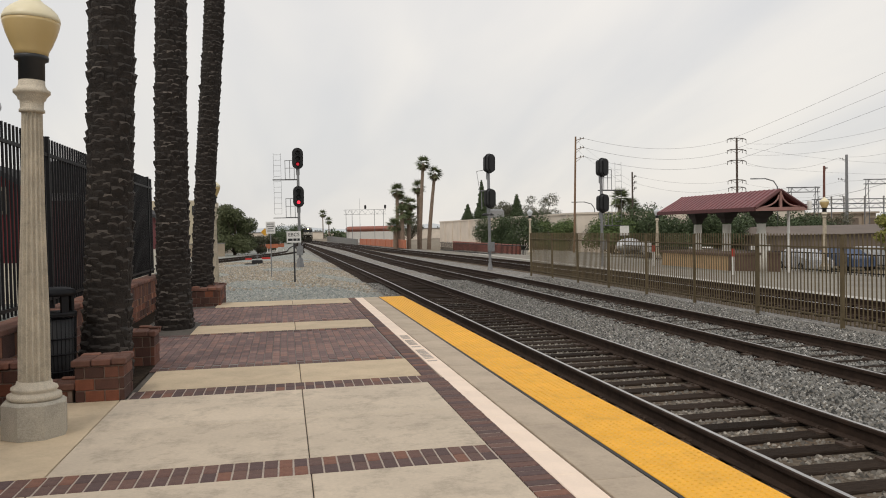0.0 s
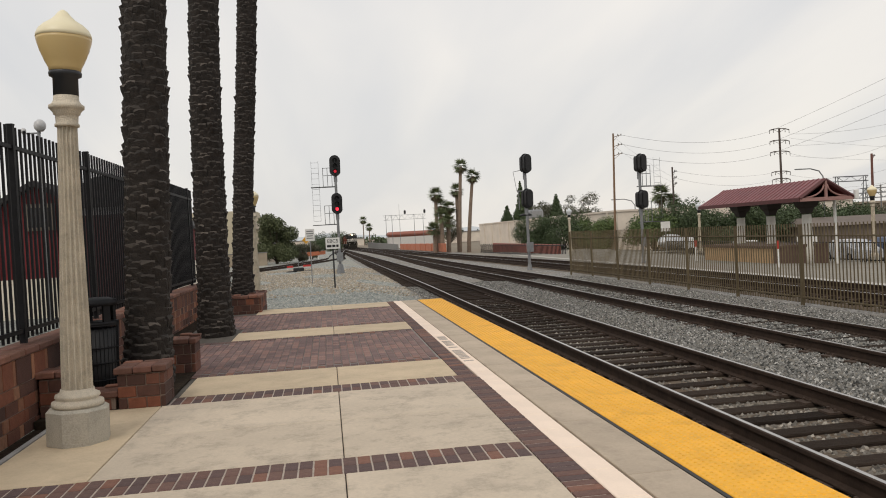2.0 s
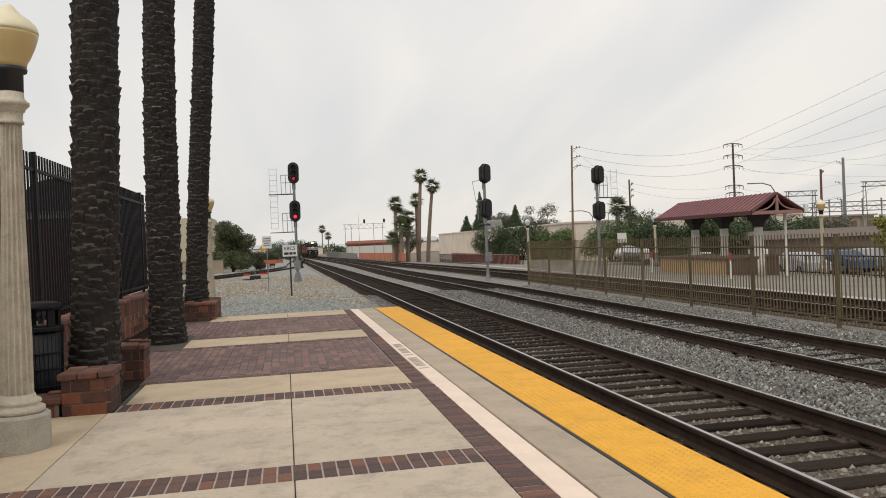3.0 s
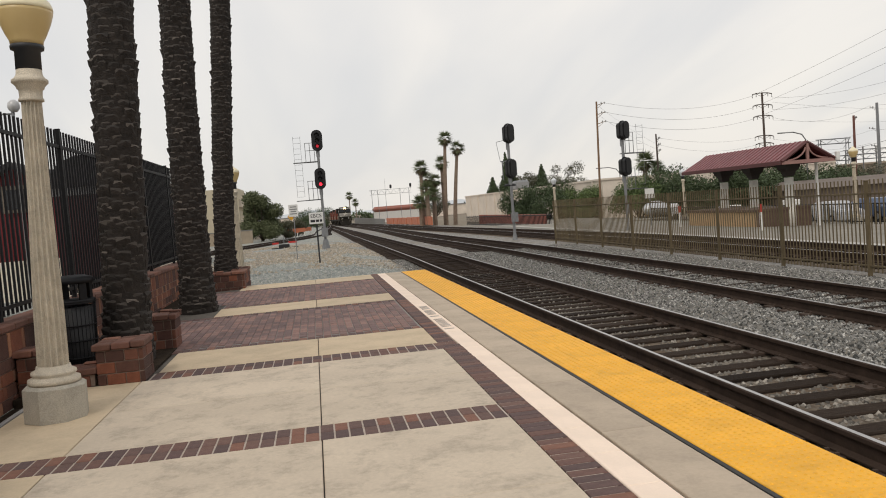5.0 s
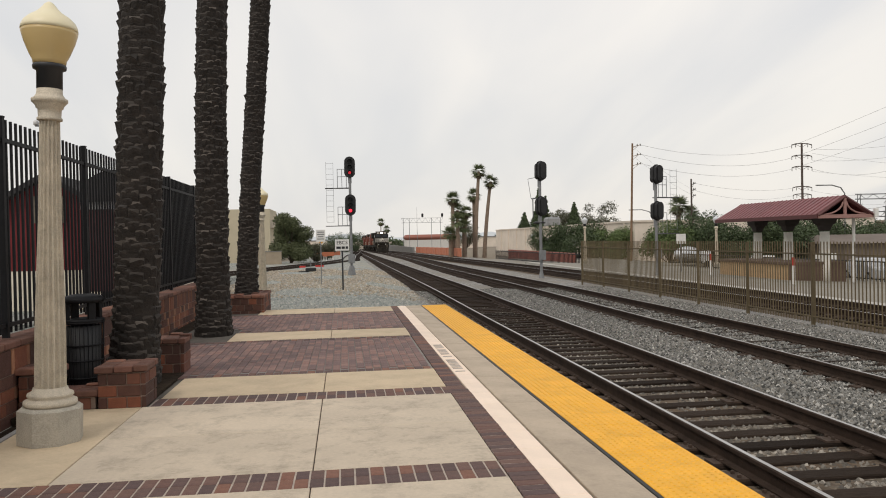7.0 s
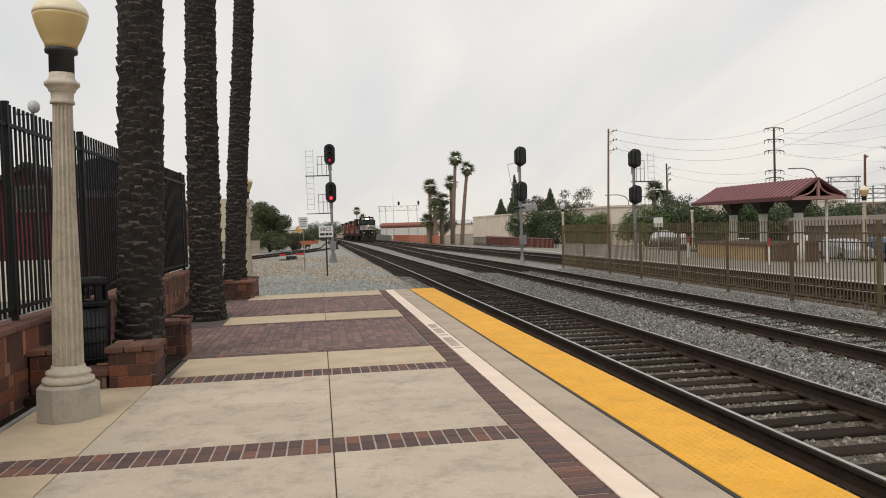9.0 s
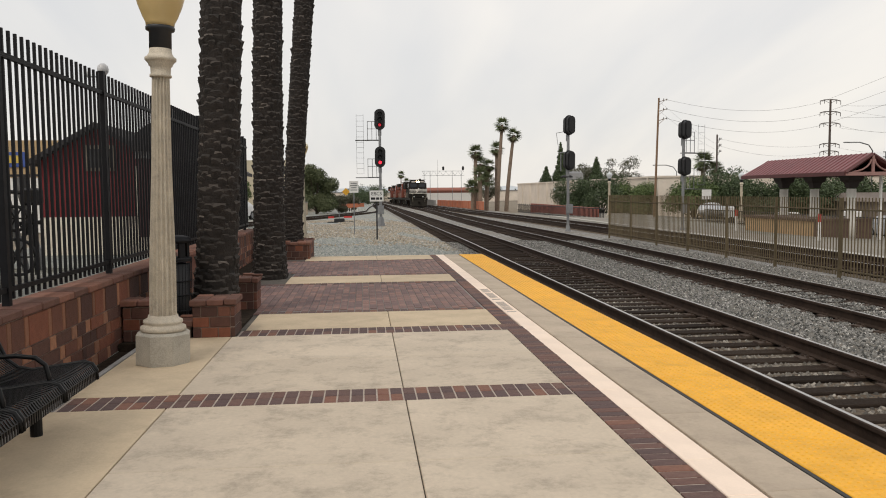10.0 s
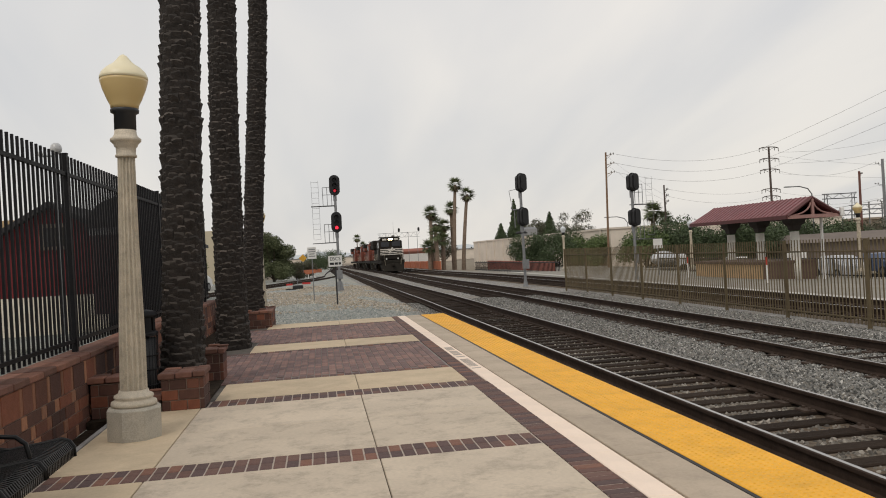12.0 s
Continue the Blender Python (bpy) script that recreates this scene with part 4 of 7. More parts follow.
# ---- far platform ----
def plat_z(x):
    return -0.3 - 0.05 * (min(max(x, 15.0), 30.0) - 15.0)


PLAT2 = mat("far_platform_concrete", (0.235, 0.215, 0.18), 0.9, vary=0.3, scale=0.35, fine=0.1, stain=0.45, stain_scale=0.35)
PLAT2_EDGE = mat("pale_platform_edge", (0.42, 0.40, 0.36), 0.9, vary=0.1, scale=0.6)
TAN_WALL = mat("tan_block_wall", (0.42, 0.28, 0.155), 0.9, vary=0.12, scale=2, fine=0.1)
BROWN_CAP = mat("brown_wall_cap", (0.10, 0.06, 0.045), 0.85, vary=0.2)
ROOF_RED = mat("maroon_standing_seam_metal", (0.165, 0.040, 0.043), 0.4, vary=0.15, scale=1.5)
ROOF_TRIM = mat("maroon_trim", (0.085, 0.022, 0.022), 0.6, vary=0.15)
CAPITAL = mat("dark_column_capital", (0.018, 0.012, 0.011), 0.6)
GABLE_TRIM = mat("faded_maroon_trim", (0.30, 0.165, 0.145), 0.7, vary=0.15)
SOFFIT = mat("brown_timber_soffit", (0.10, 0.066, 0.05), 0.85, vary=0.2, scale=3)
CREAM = mat("cream_column", (0.76, 0.73, 0.66), 0.85, vary=0.1, scale=3)


def build_far_platform():
    bm = bmesh.new()
    v = [bm.verts.new((x, y, z)) for y in (-20, 62) for x, z in ((15.0, plat_z(15)), (30, plat_z(30)), (30, -2), (15.0, -2))]
    for q in ((0, 1, 5, 4), (1, 2, 6, 5), (3, 0, 4, 7), (0, 3, 2, 1), (4, 5, 6, 7)):
        bm.faces.new([v[k] for k in q])
    tagged(part("far_platform", bm, PLAT2), "grey concrete platform across the tracks", "platform", kind="structure")
    bm = bmesh.new()
    v = [bm.verts.new((x, y, plat_z(x) + 0.006 + dz)) for dz in (0, -0.25) for y in (-20, 61.9) for x in (14.98, 15.6)]
    for q in ((0, 1, 3, 2), (0, 2, 6, 4)):
        bm.faces.new([v[k] for k in q])
    tagged(part("far_platform_edge", bm, PLAT2_EDGE), "pale edge strip of the far platform", "platform edge", kind="structure")


build_far_platform()


def build_shelter():
    rx, y0, y1, ridge, eave, half = 24.0, 34.6, 44.2, 3.36, 2.5, 1.38
    root = thing("platform_shelter", "open platform shelter with maroon metal gable roof on cream columns", "shelter")
    for s in (-1, 1):
        bm = bmesh.new()
        # one pitched slab, hipped at the far end
        far = y1 + 0.5
        pts = [(rx, y0, ridge), (rx, y1, ridge), (rx + s * half, far, eave), (rx + s * half, y0 - 0.15, eave)]
        top = [bm.verts.new(p) for p in pts]
        low = [bm.verts.new((p[0], p[1], p[2] - 0.1)) for p in pts]
        bm.faces.new(top)
        bm.faces.new(low[::-1])
        for k in range(4):
            bm.faces.new((top[k], low[k], low[(k + 1) % 4], top[(k + 1) % 4]))
        slab = part("roof", bm, ROOF_RED, root)
        y = y0
        while y < y1:
            bm = bmesh.new()
            a, b = Vector((rx, y, ridge + 0.01)), Vector((rx + s * half, y, eave + 0.01))
            rod(bm, a, b, 0.022, 4)
            part("roof_seam", bm, ROOF_RED, slab)
            y += 0.4
        bm = bmesh.new()
        box(bm, rx + s * half - 0.06, y0 - 0.15, eave - 0.2, rx + s * half + 0.06, far, eave - 0.02)
        part("fascia", bm, ROOF_TRIM, root)
        # gable rake and curved brace
        bm = bmesh.new()
        rod(bm, (rx, y0 - 0.1, ridge - 0.06), (rx + s * half, y0 - 0.15, eave - 0.06), 0.09, 4)
        part("rake_board", bm, ROOF_TRIM, root)
        bm = bmesh.new()
        tube(bm, [(rx + s * (1.05 - 0.97 * math.sin(a)), y0 - 0.1, eave - 0.02 + 0.62 * (1 - math.cos(a))) for a in (0, 0.3, 0.6, 0.9, 1.2, 1.5)], 0.045, 5)
        part("curved_brace", bm, GABLE_TRIM, root, "faded curved gable brace")
    bm = bmesh.new()
    v = [bm.verts.new(p) for p in ((rx, y1, ridge), (rx - half, y1 + 0.5, eave), (rx + half, y1 + 0.5, eave), (rx, y1, ridge - 0.1), (rx - half, y1 + 0.5, eave - 0.1), (rx + half, y1 + 0.5, eave - 0.1))]
    for q in ((0, 1, 2), (3, 5, 4), (0, 3, 4, 1), (1, 4, 5, 2), (2, 5, 3, 0)):
        bm.faces.new([v[k] for k in q])
    part("roof_hip", bm, ROOF_RED, root)
    bm = bmesh.new()
    box(bm, rx - half, y0 - 0.18, eave - 0.2, rx + half, y0 - 0.05, eave - 0.03)
    box(bm, rx - 0.06, y0 - 0.16, eave - 0.03, rx + 0.06, y0 - 0.06, ridge - 0.05)
    part("tie_beam", bm, GABLE_TRIM, root)
    bm = bmesh.new()
    box(bm, rx - half + 0.1, y0 + 0.3, eave - 0.16, rx + half - 0.1, y1 + 0.3, eave - 0.1)
    part("soffit", bm, SOFFIT, root, "dark timber soffit")
    for y in (36.1, 39.3, 42.4):
        bm = bmesh.new()
        lathe(bm, [(0.26, -0.8), (0.26, 0.2), (0.24, 0.3), (0.225, 1.68)], 16)
        col = part("column", bm, CREAM, root)
        col.location = (rx, y, 0)
        bm = bmesh.new()
        lathe(bm, [(0.24, 1.72), (0.28, 1.78), (0.36, 1.98), (0.52, 2.1), (0.6, 2.32), (0.58, 2.38)], 4, smooth=False)
        bmesh.ops.rotate(bm, verts=bm.verts, cent=(0, 0, 0), matrix=Matrix.Rotation(radians(45), 3, "Z"))
        part("capital", bm, CAPITAL, col, "dark flared capital")
    bm = bmesh.new()
    rod(bm, (25.05, 35.4, -0.9), (25.05, 35.4, 2.36), 0.075, 10)
    part("drain_pipe", bm, WHITE_PAINT, root, "white drain pipe")
    bm = bmesh.new()
    box(bm, 25.42, 34.3, 2.3, 25.6, 34.5, 2.75, bevel=0.03)
    part("speaker", bm, WHITE_PAINT, root, "white loudspeaker box")
    wall = thing("seat_wall", "low tan block wall with brown cap under the shelter", "wall")
    bm = bmesh.new()
    box(bm, 22.1, 36.0, -0.95, 24.9, 43.2, 0.08, bevel=0.01)
    part("body", bm, TAN_WALL, wall)
    bm = bmesh.new()
    box(bm, 22.02, 35.9, 0.08, 24.98, 43.3, 0.22, bevel=0.015)
    part("cap", bm, BROWN_CAP, wall)
    bm = bmesh.new()
    box(bm, 22.06, 35.95, -0.95, 25.0, 36.0, 0.079)
    part("end_panel", bm, BROWN_CAP, wall)


build_shelter()
for x, y, dz in ((24.6, 26.5, -0.07), (28.0, 36.6, 0.0)):
    copy_thing(LAMP, pose(x, y, plat_z(x) + dz))["label"] = "pale lamp post with amber globe on the far platform"
PALE_GLOBE = mat("grey_white_globe", (0.58, 0.60, 0.62), 0.4, vary=0.06, scale=2)
FAR_LAMP = build_lamp_post(pose(28.2, 56.0, plat_z(28.2)), "cream lamp post with a pale globe on the far platform", PALE_GLOBE, PALE_GLOBE, "grey-white acorn globe")
for x, y, dz in ((20.6, 64.0, -0.12), (30.0, 100.0, -0.72), (33.0, 134.0, -0.72)):
    copy_thing(FAR_LAMP, pose(x, y, plat_z(x) + dz))

# ---- railway signals ----
def oval(bm, w, h, y0, y1, cx, cz, n=20):
    """A plate with half-round ends, from y0 to y1."""
    ring = []
    for k in range(n):
        a = 6.2832 * k / n
        sx, sz = math.cos(a) * w / 2, math.sin(a) * w / 2
        ring.append((cx + sx, cz + sz + (h - w) / 2 * (1 if sz >= 0 else -1)))
    a = [bm.verts.new((p[0], y0, p[1])) for p in ring]
    b = [bm.verts.new((p[0], y1, p[1])) for p in ring]
    bm.faces.new(a)
    bm.faces.new(b[::-1])
    for k in range(n):
        bm.faces.new((a[k], b[k], b[(k + 1) % n], a[(k + 1) % n]))


def build_signal(x, y, base, heads, lit, side, label, ladder, turn=0.0, hood=0.3):
    """A mast with two heads, a ladder with service cages on one side, a case and a footing. Heights are above the base."""
    root = thing("railway_signal", label, "railway signal", "railway signals", at=pose(x, y, base, 0, 0, turn))
    bm = bmesh.new()
    rod(bm, (0, 0, 0.2), (0, 0, heads[0][0] + 0.2), 0.075, 12)
    part("mast", bm, GALV, root)
    for cz, h, w in heads:
        bm = bmesh.new()
        oval(bm, w, h, -0.12, -0.09, 0, cz)
        head = part("head", bm, SIGNAL_BLACK, root, "black oval signal head")
        bm = bmesh.new()
        oval(bm, w * 0.72, h * 0.82, -0.09, 0.22, 0, cz)
        part("housing", bm, SIGNAL_BLACK, head)
        if not lit:
            bm = bmesh.new()
            oval(bm, w * 0.86, h * 0.9, -0.12 - hood, -0.12, 0, cz)
            bmesh.ops.bevel(bm, geom=[e for e in bm.edges if all(abs(v.co.y + 0.12 + hood) < 1e-4 for v in e.verts)], offset=0.06, segments=2, affect="EDGES")
            part("cover", bm, SIGNAL_BLACK, head)
        for k in (-1, 0, 1) if lit else ():
            bm = bmesh.new()
            lz = cz + k * h * 0.26
            n = 10
            pts = [(0.13 * math.cos(a), 0.13 * math.sin(a)) for a in [math.pi * (-0.15 + 1.3 * j / n) for j in range(n + 1)]]
            for (ax, az), (bx, bz) in zip(pts, pts[1:]):
                vs = [bm.verts.new(p) for p in ((ax, -0.12, lz + az), (bx, -0.12, lz + bz), (bx, -0.12 - hood, lz + bz - 0.02), (ax, -0.12 - hood, lz + az - 0.02))]
                bm.faces.new(vs)
            part("visor", bm, SIGNAL_BLACK, head)
            bm = bmesh.new()
            rod(bm, (0, -0.12, lz), (0, -0.14, lz), 0.095 if k < 0 and cz < 5 else 0.085, 14)
            part("lens", bm, (RED_LENS if cz < 5 else RED_DIM) if k < 0 and lit else DARK_LENS, head, "glowing red lens" if k < 0 and lit else "")
        bm = bmesh.new()
        rod(bm, (0, 0.05, cz - h / 2 - 0.3), (0, 0.05, cz - h / 2 + 0.1), 0.1, 8)
        part("bracket", bm, GALV, head)
    if ladder:
        zt, zb = heads[0][0] + 0.3, heads[1][0] - 0.95
        lx = side * 1.13
        bm = bmesh.new()
        for dx in (-0.2, 0.2):
            rod(bm, (lx + dx, 0.05, zb), (lx + dx, 0.05, zt), 0.008, 5)
        z = zb
        while z < zt:
            rod(bm, (lx - 0.2, 0.05, z), (lx + 0.2, 0.05, z), 0.008, 5)
            z += 0.3
        part("ladder", bm, GALV, root)
        for cz, h, w in heads:
            z0, z1 = cz - 1.15, cz - 0.1
            for dx in (0.2, 0.45, 0.7):
                bm = bmesh.new()
                rod(bm, (side * dx, 0.05, z0), (side * dx, 0.05, z1), 0.017, 5)
                part("cage_bar", bm, GALV, root)
            for z in (z0, (z0 + z1) / 2 + 0.1, z1):
                bm = bmesh.new()
                rod(bm, (side * 0.0, 0.05, z), (side * 0.72, 0.05, z), 0.017, 5)
                part("cage_bar", bm, GALV, root)
            bm = bmesh.new()
            box(bm, min(0, side * 1.4), -0.05, z0 - 0.04, max(0, side * 1.4), 0.3, z0, bevel=0.005)
            part("walkway", bm, mat("dark_walkway_steel", (0.07, 0.07, 0.07), 0.7), root)
    bm = bmesh.new()
    box(bm, -0.18, -0.22, 0.95, 0.18, -0.08, 1.45, bevel=0.01)
    part("case", bm, GALV, root, "pale grey relay case")
    bm = bmesh.new()
    k = 1.0 if lit else 0.55
    lathe(bm, [(0.3 * k, 0.0), (0.28 * k, 0.06), (0.14 * k, 0.75 * k), (0.1 * k, 0.8 * k)], 4, smooth=False)
    part("footing", bm, GALV, root)


build_signal(1.07, 45.0, -0.5, [(6.35, 1.2, 0.62), (4.22, 1.2, 0.62)], True, -1, "two-headed railway signal showing red, with ladder and cages", True)
build_signal(10.85, 40.3, -0.45, [(5.58, 1.05, 0.52), (3.75, 1.05, 0.52)], False, -1, "two-headed railway signal, unlit, beside the second track", False, 14)
build_signal(16.4, 38.5, -0.45, [(5.2, 1.0, 0.5), (3.35, 1.0, 0.5)], False, 1, "two-headed railway signal with ladder on the far platform", True, 14)


def extra_signal_gear():
    """A small service stand half-way up the second signal."""
    ob = thing("signal_stand", "small grey service stand clamped to a signal mast", "signal stand", at=pose(10.85, 40.55, -0.45))
    bm = bmesh.new()
    box(bm, -0.35, -0.1, 4.15, 0.25, 0.3, 4.2)
    rod(bm, (-0.3, 0.1, 3.2), (-0.3, 0.1, 4.2), 0.03)
    rod(bm, (-0.55, 0.1, 5.2), (0, 0.1, 5.3), 0.014)
    rod(bm, (-0.55, 0.1, 5.2), (-0.4, 0.1, 4.2), 0.012)
    part("bracket", bm, GALV, ob)
    bm = bmesh.new()
    lathe(bm, [(0.32, 2.85), (0.34, 2.9), (0.2, 2.98)], 12)
    part("collar", bm, SIGNAL_BLACK, ob)


extra_signal_gear()


# ---- trackside signs ----
def text_mesh(name, text, size, material, parent, at, extrude=0.002):
    cu = bpy.data.curves.new(name, "FONT")
    cu.body, cu.size, cu.align_x, cu.align_y, cu.extrude = text, size, "CENTER", "CENTER", extrude
    tmp = bpy.data.objects.new(name, cu)
    scene.collection.objects.link(tmp)
    bpy.context.view_layer.update()
    me = bpy.data.meshes.new_from_object(tmp.evaluated_get(bpy.context.evaluated_depsgraph_get()))
    bpy.data.objects.remove(tmp)
    me.materials.clear()
    me.materials.append(material)
    ob = new(name, me)
    ob.matrix_basis = at
    if parent is not None:
        ob.parent = parent
    return ob


TEAL = mat("teal_sign_paint", (0.006, 0.055, 0.068), 0.5, vary=0.1)


def build_track_sign():
    root = thing("platform_sign", "teal platform sign with white lettering on a lamp post", "sign", at=pose(24.6, 26.42, 1.66))
    bm = bmesh.new()
    box(bm, -0.56, -0.015, -0.28, -0.14, 0.015, 0.28, bevel=0.006)
    plate = part("plate", bm, TEAL, root)
    text_mesh("lettering", "Track", 0.15, WHITE_PAINT, plate, pose(-0.35, -0.018, 0.17, 90, 0, 0))
    text_mesh("number", "3", 0.36, WHITE_PAINT, plate, pose(-0.35, -0.018, -0.07, 90, 0, 0))
    bm = bmesh.new()
    for z in (-0.18, 0.18):
        rod(bm, (-0.16, 0, z), (-0.02, 0.06, z), 0.015, 6)
    part("bracket", bm, GALV, root)
    wall = thing("low_wall", "low brown wall beside the lamp post on the far platform", "wall")
    bm = bmesh.new()
    box(bm, 25.2, 27.6, -0.9, 27.4, 28.3, 0.32, bevel=0.02)
    part("body", bm, BROWN_CAP, wall)


build_track_sign()


def build_name_sign():
    root = thing("trackside_sign", "white lettered sign on a thin black post in gravel", "sign", at=pose(0.6, 30.5, -0.17, 0, 0, -3))
    bm = bmesh.new()
    box(bm, -0.03, -0.02, -0.1, 0.03, 0.02, 1.75)
    part("post", bm, BLACK_PAINT, root)
    bm = bmesh.new()
    box(bm, -0.27, -0.035, 1.52, 0.27, -0.022, 1.95, bevel=0.004)
    plate = part("plate", bm, WHITE_PAINT, root)
    text_mesh("lettering", "EBCS", 0.19, BLACK_PAINT, plate, pose(0, -0.038, 1.82, 90, 0, 0))
    for k, (a, b) in enumerate(((-0.22, -0.05), (-0.02, 0.1), (0.13, 0.22))):
        bm = bmesh.new()
        box(bm, a, -0.04, 1.59, b, -0.036, 1.68)
        part("letter_bar", bm, BLACK_PAINT, plate)
    root = thing("warning_sign", "small white notice on a thin grey post in gravel", "sign", at=pose(-0.34, 35.0, -0.2, 0, 0, 6))
    bm = bmesh.new()
    rod(bm, (0, 0, -0.1), (0, 0, 2.4), 0.022)
    part("post", bm, GALV, root)
    bm = bmesh.new()
    box(bm, -0.2, -0.03, 1.9, 0.2, -0.02, 2.42)
    plate = part("plate", bm, WHITE_PAINT, root)
    for z, w in ((2.32, 0.14), (2.22, 0.16), (2.12, 0.12), (2.02, 0.15)):
        bm = bmesh.new()
        box(bm, -w, -0.034, z - 0.02, w, -0.031, z + 0.02)
        part("letter_bar", bm, mat("grey_lettering", (0.2, 0.2, 0.2), 0.6), plate)


build_name_sign()


def build_switch_stand():
    z = ground_z(-1.5, 53)
    root = thing("switch_stand", "low black switch stand with red targets beside the siding", "switch stand", at=pose(-1.55, 53.0, z))
    bm = bmesh.new()
    box(bm, -0.35, -0.2, 0, 0.35, 0.2, 0.28, bevel=0.05)
    box(bm, -0.8, -0.12, 0, 0.9, 0.12, 0.07)
    part("machine", bm, SIGNAL_BLACK, root)
    bm = bmesh.new()
    rod(bm, (0, 0, 0.25), (0, 0, 0.75), 0.025)
    part("rod", bm, GALV, root)
    red = mat("red_target_paint", (0.5, 0.03, 0.025), 0.6)
    for a, b in (((-0.75, -0.05, 0.3), (-0.35, 0.0, 0.42)), ((0.3, -0.05, 0.32), (0.85, 0, 0.44))):
        bm = bmesh.new()
        box(bm, *a, *b)
        part("target", bm, red, root, "red target")


build_switch_stand()


# ---- trees ----
def leaf_cloud(blobs, count, size, seed):
    """Leaf blades scattered through lobes, thicker towards the outside of each lobe."""
    rng = np.random.default_rng(seed)
    b = np.array(blobs, float)
    w = b[:, 3] ** 2
    pick = rng.choice(len(b), count, p=w / w.sum())
    d = rng.normal(size=(count, 3))
    d /= np.linalg.norm(d, axis=1, keepdims=True)
    r = rng.uniform(0.25, 1, (count, 1)) ** 0.5 * rng.uniform(0.75, 1.12, (count, 1))
    c = b[pick, :3] + d * r * b[pick, 3:4] * np.array([1, 1, 0.85])
    u = rng.normal(size=(count, 3))
    u /= np.linalg.norm(u, axis=1, keepdims=True)
    t = np.cross(u, d + rng.normal(size=(count, 3)) * 0.6)
    t /= np.linalg.norm(t, axis=1, keepdims=True) + 1e-9
    s = size * rng.uniform(0.6, 1.3, (count, 1))
    v = np.stack([c - u * s, c + t * s * 0.55, c + u * s, c - t * s * 0.55], 1).reshape(-1, 3)
    f = np.arange(4 * count).reshape(-1, 4)
    return v, f


def leaf_mats(name, base):
    return island_mat(name, [tuple(c * k for c in base) for k in (0.62, 0.85, 1.0, 1.22, 0.75)], 0.7)


LEAF_DARK = leaf_mats("dark_green_leaves", (0.06, 0.088, 0.036))
LEAF_MID = leaf_mats("mid_green_leaves", (0.11, 0.155, 0.05))
LEAF_TREE = leaf_mats("deep_green_leaves", (0.105, 0.122, 0.055))
LEAF_YELLOW = leaf_mats("yellow_green_leaves", (0.24, 0.235, 0.05))
LEAF_PALE = leaf_mats("pale_olive_leaves", (0.10, 0.10, 0.06))
TRUNK = mat("grey_brown_bark", (0.09, 0.07, 0.05), 0.95, vary=0.3, scale=6, bump=0.6)


def build_tree(x, y, z, height, width, seed, leaves, label, name="tree", count=2600, trunk=0.35, shape="round"):
    root = thing(name, label, "tree", at=pose(x, y, z))
    rng = random.Random(seed)
    bm = bmesh.new()
    r = 0.03 * height
    top = height * (0.8 if shape == "cone" else 0.62)
    rod(bm, (0, 0, -0.2), (0.02 * height, 0, top), r, 8, r * 0.35)
    blobs = []
    n = 30 if shape == "cone" else 17
    for k in range(n):
        if shape == "cone":
            u = (k + 0.5) / n
            a = 2.4 * k
            rad = width / 2 * (1 - u) * 0.6
            c = (math.cos(a) * rad * 0.6, math.sin(a) * rad * 0.6, height * (0.1 + 0.85 * u))
            blobs.append((*c, width * 0.36 * (1.1 - u) * rng.uniform(0.8, 1.2)))
        else:
            a = 2.4 * k + rng.uniform(-0.3, 0.3)
            rad = width / 2 * rng.uniform(0.25, 0.78)
            c = (math.cos(a) * rad, math.sin(a) * rad, height * rng.uniform(trunk + 0.08, 0.84))
            blobs.append((*c, width * rng.uniform(0.14, 0.25)))
            rod(bm, (0.01 * height, 0, height * trunk * 0.7), c, r * 0.4, 5, r * 0.12)
    part("trunk", bm, TRUNK, root)
    v, f = leaf_cloud(blobs, int(count * 4.6), 0.0095 * max(height, width) + 0.04, seed)
    raw("crown", v.tolist(), f.tolist(), leaves, root)
    return root


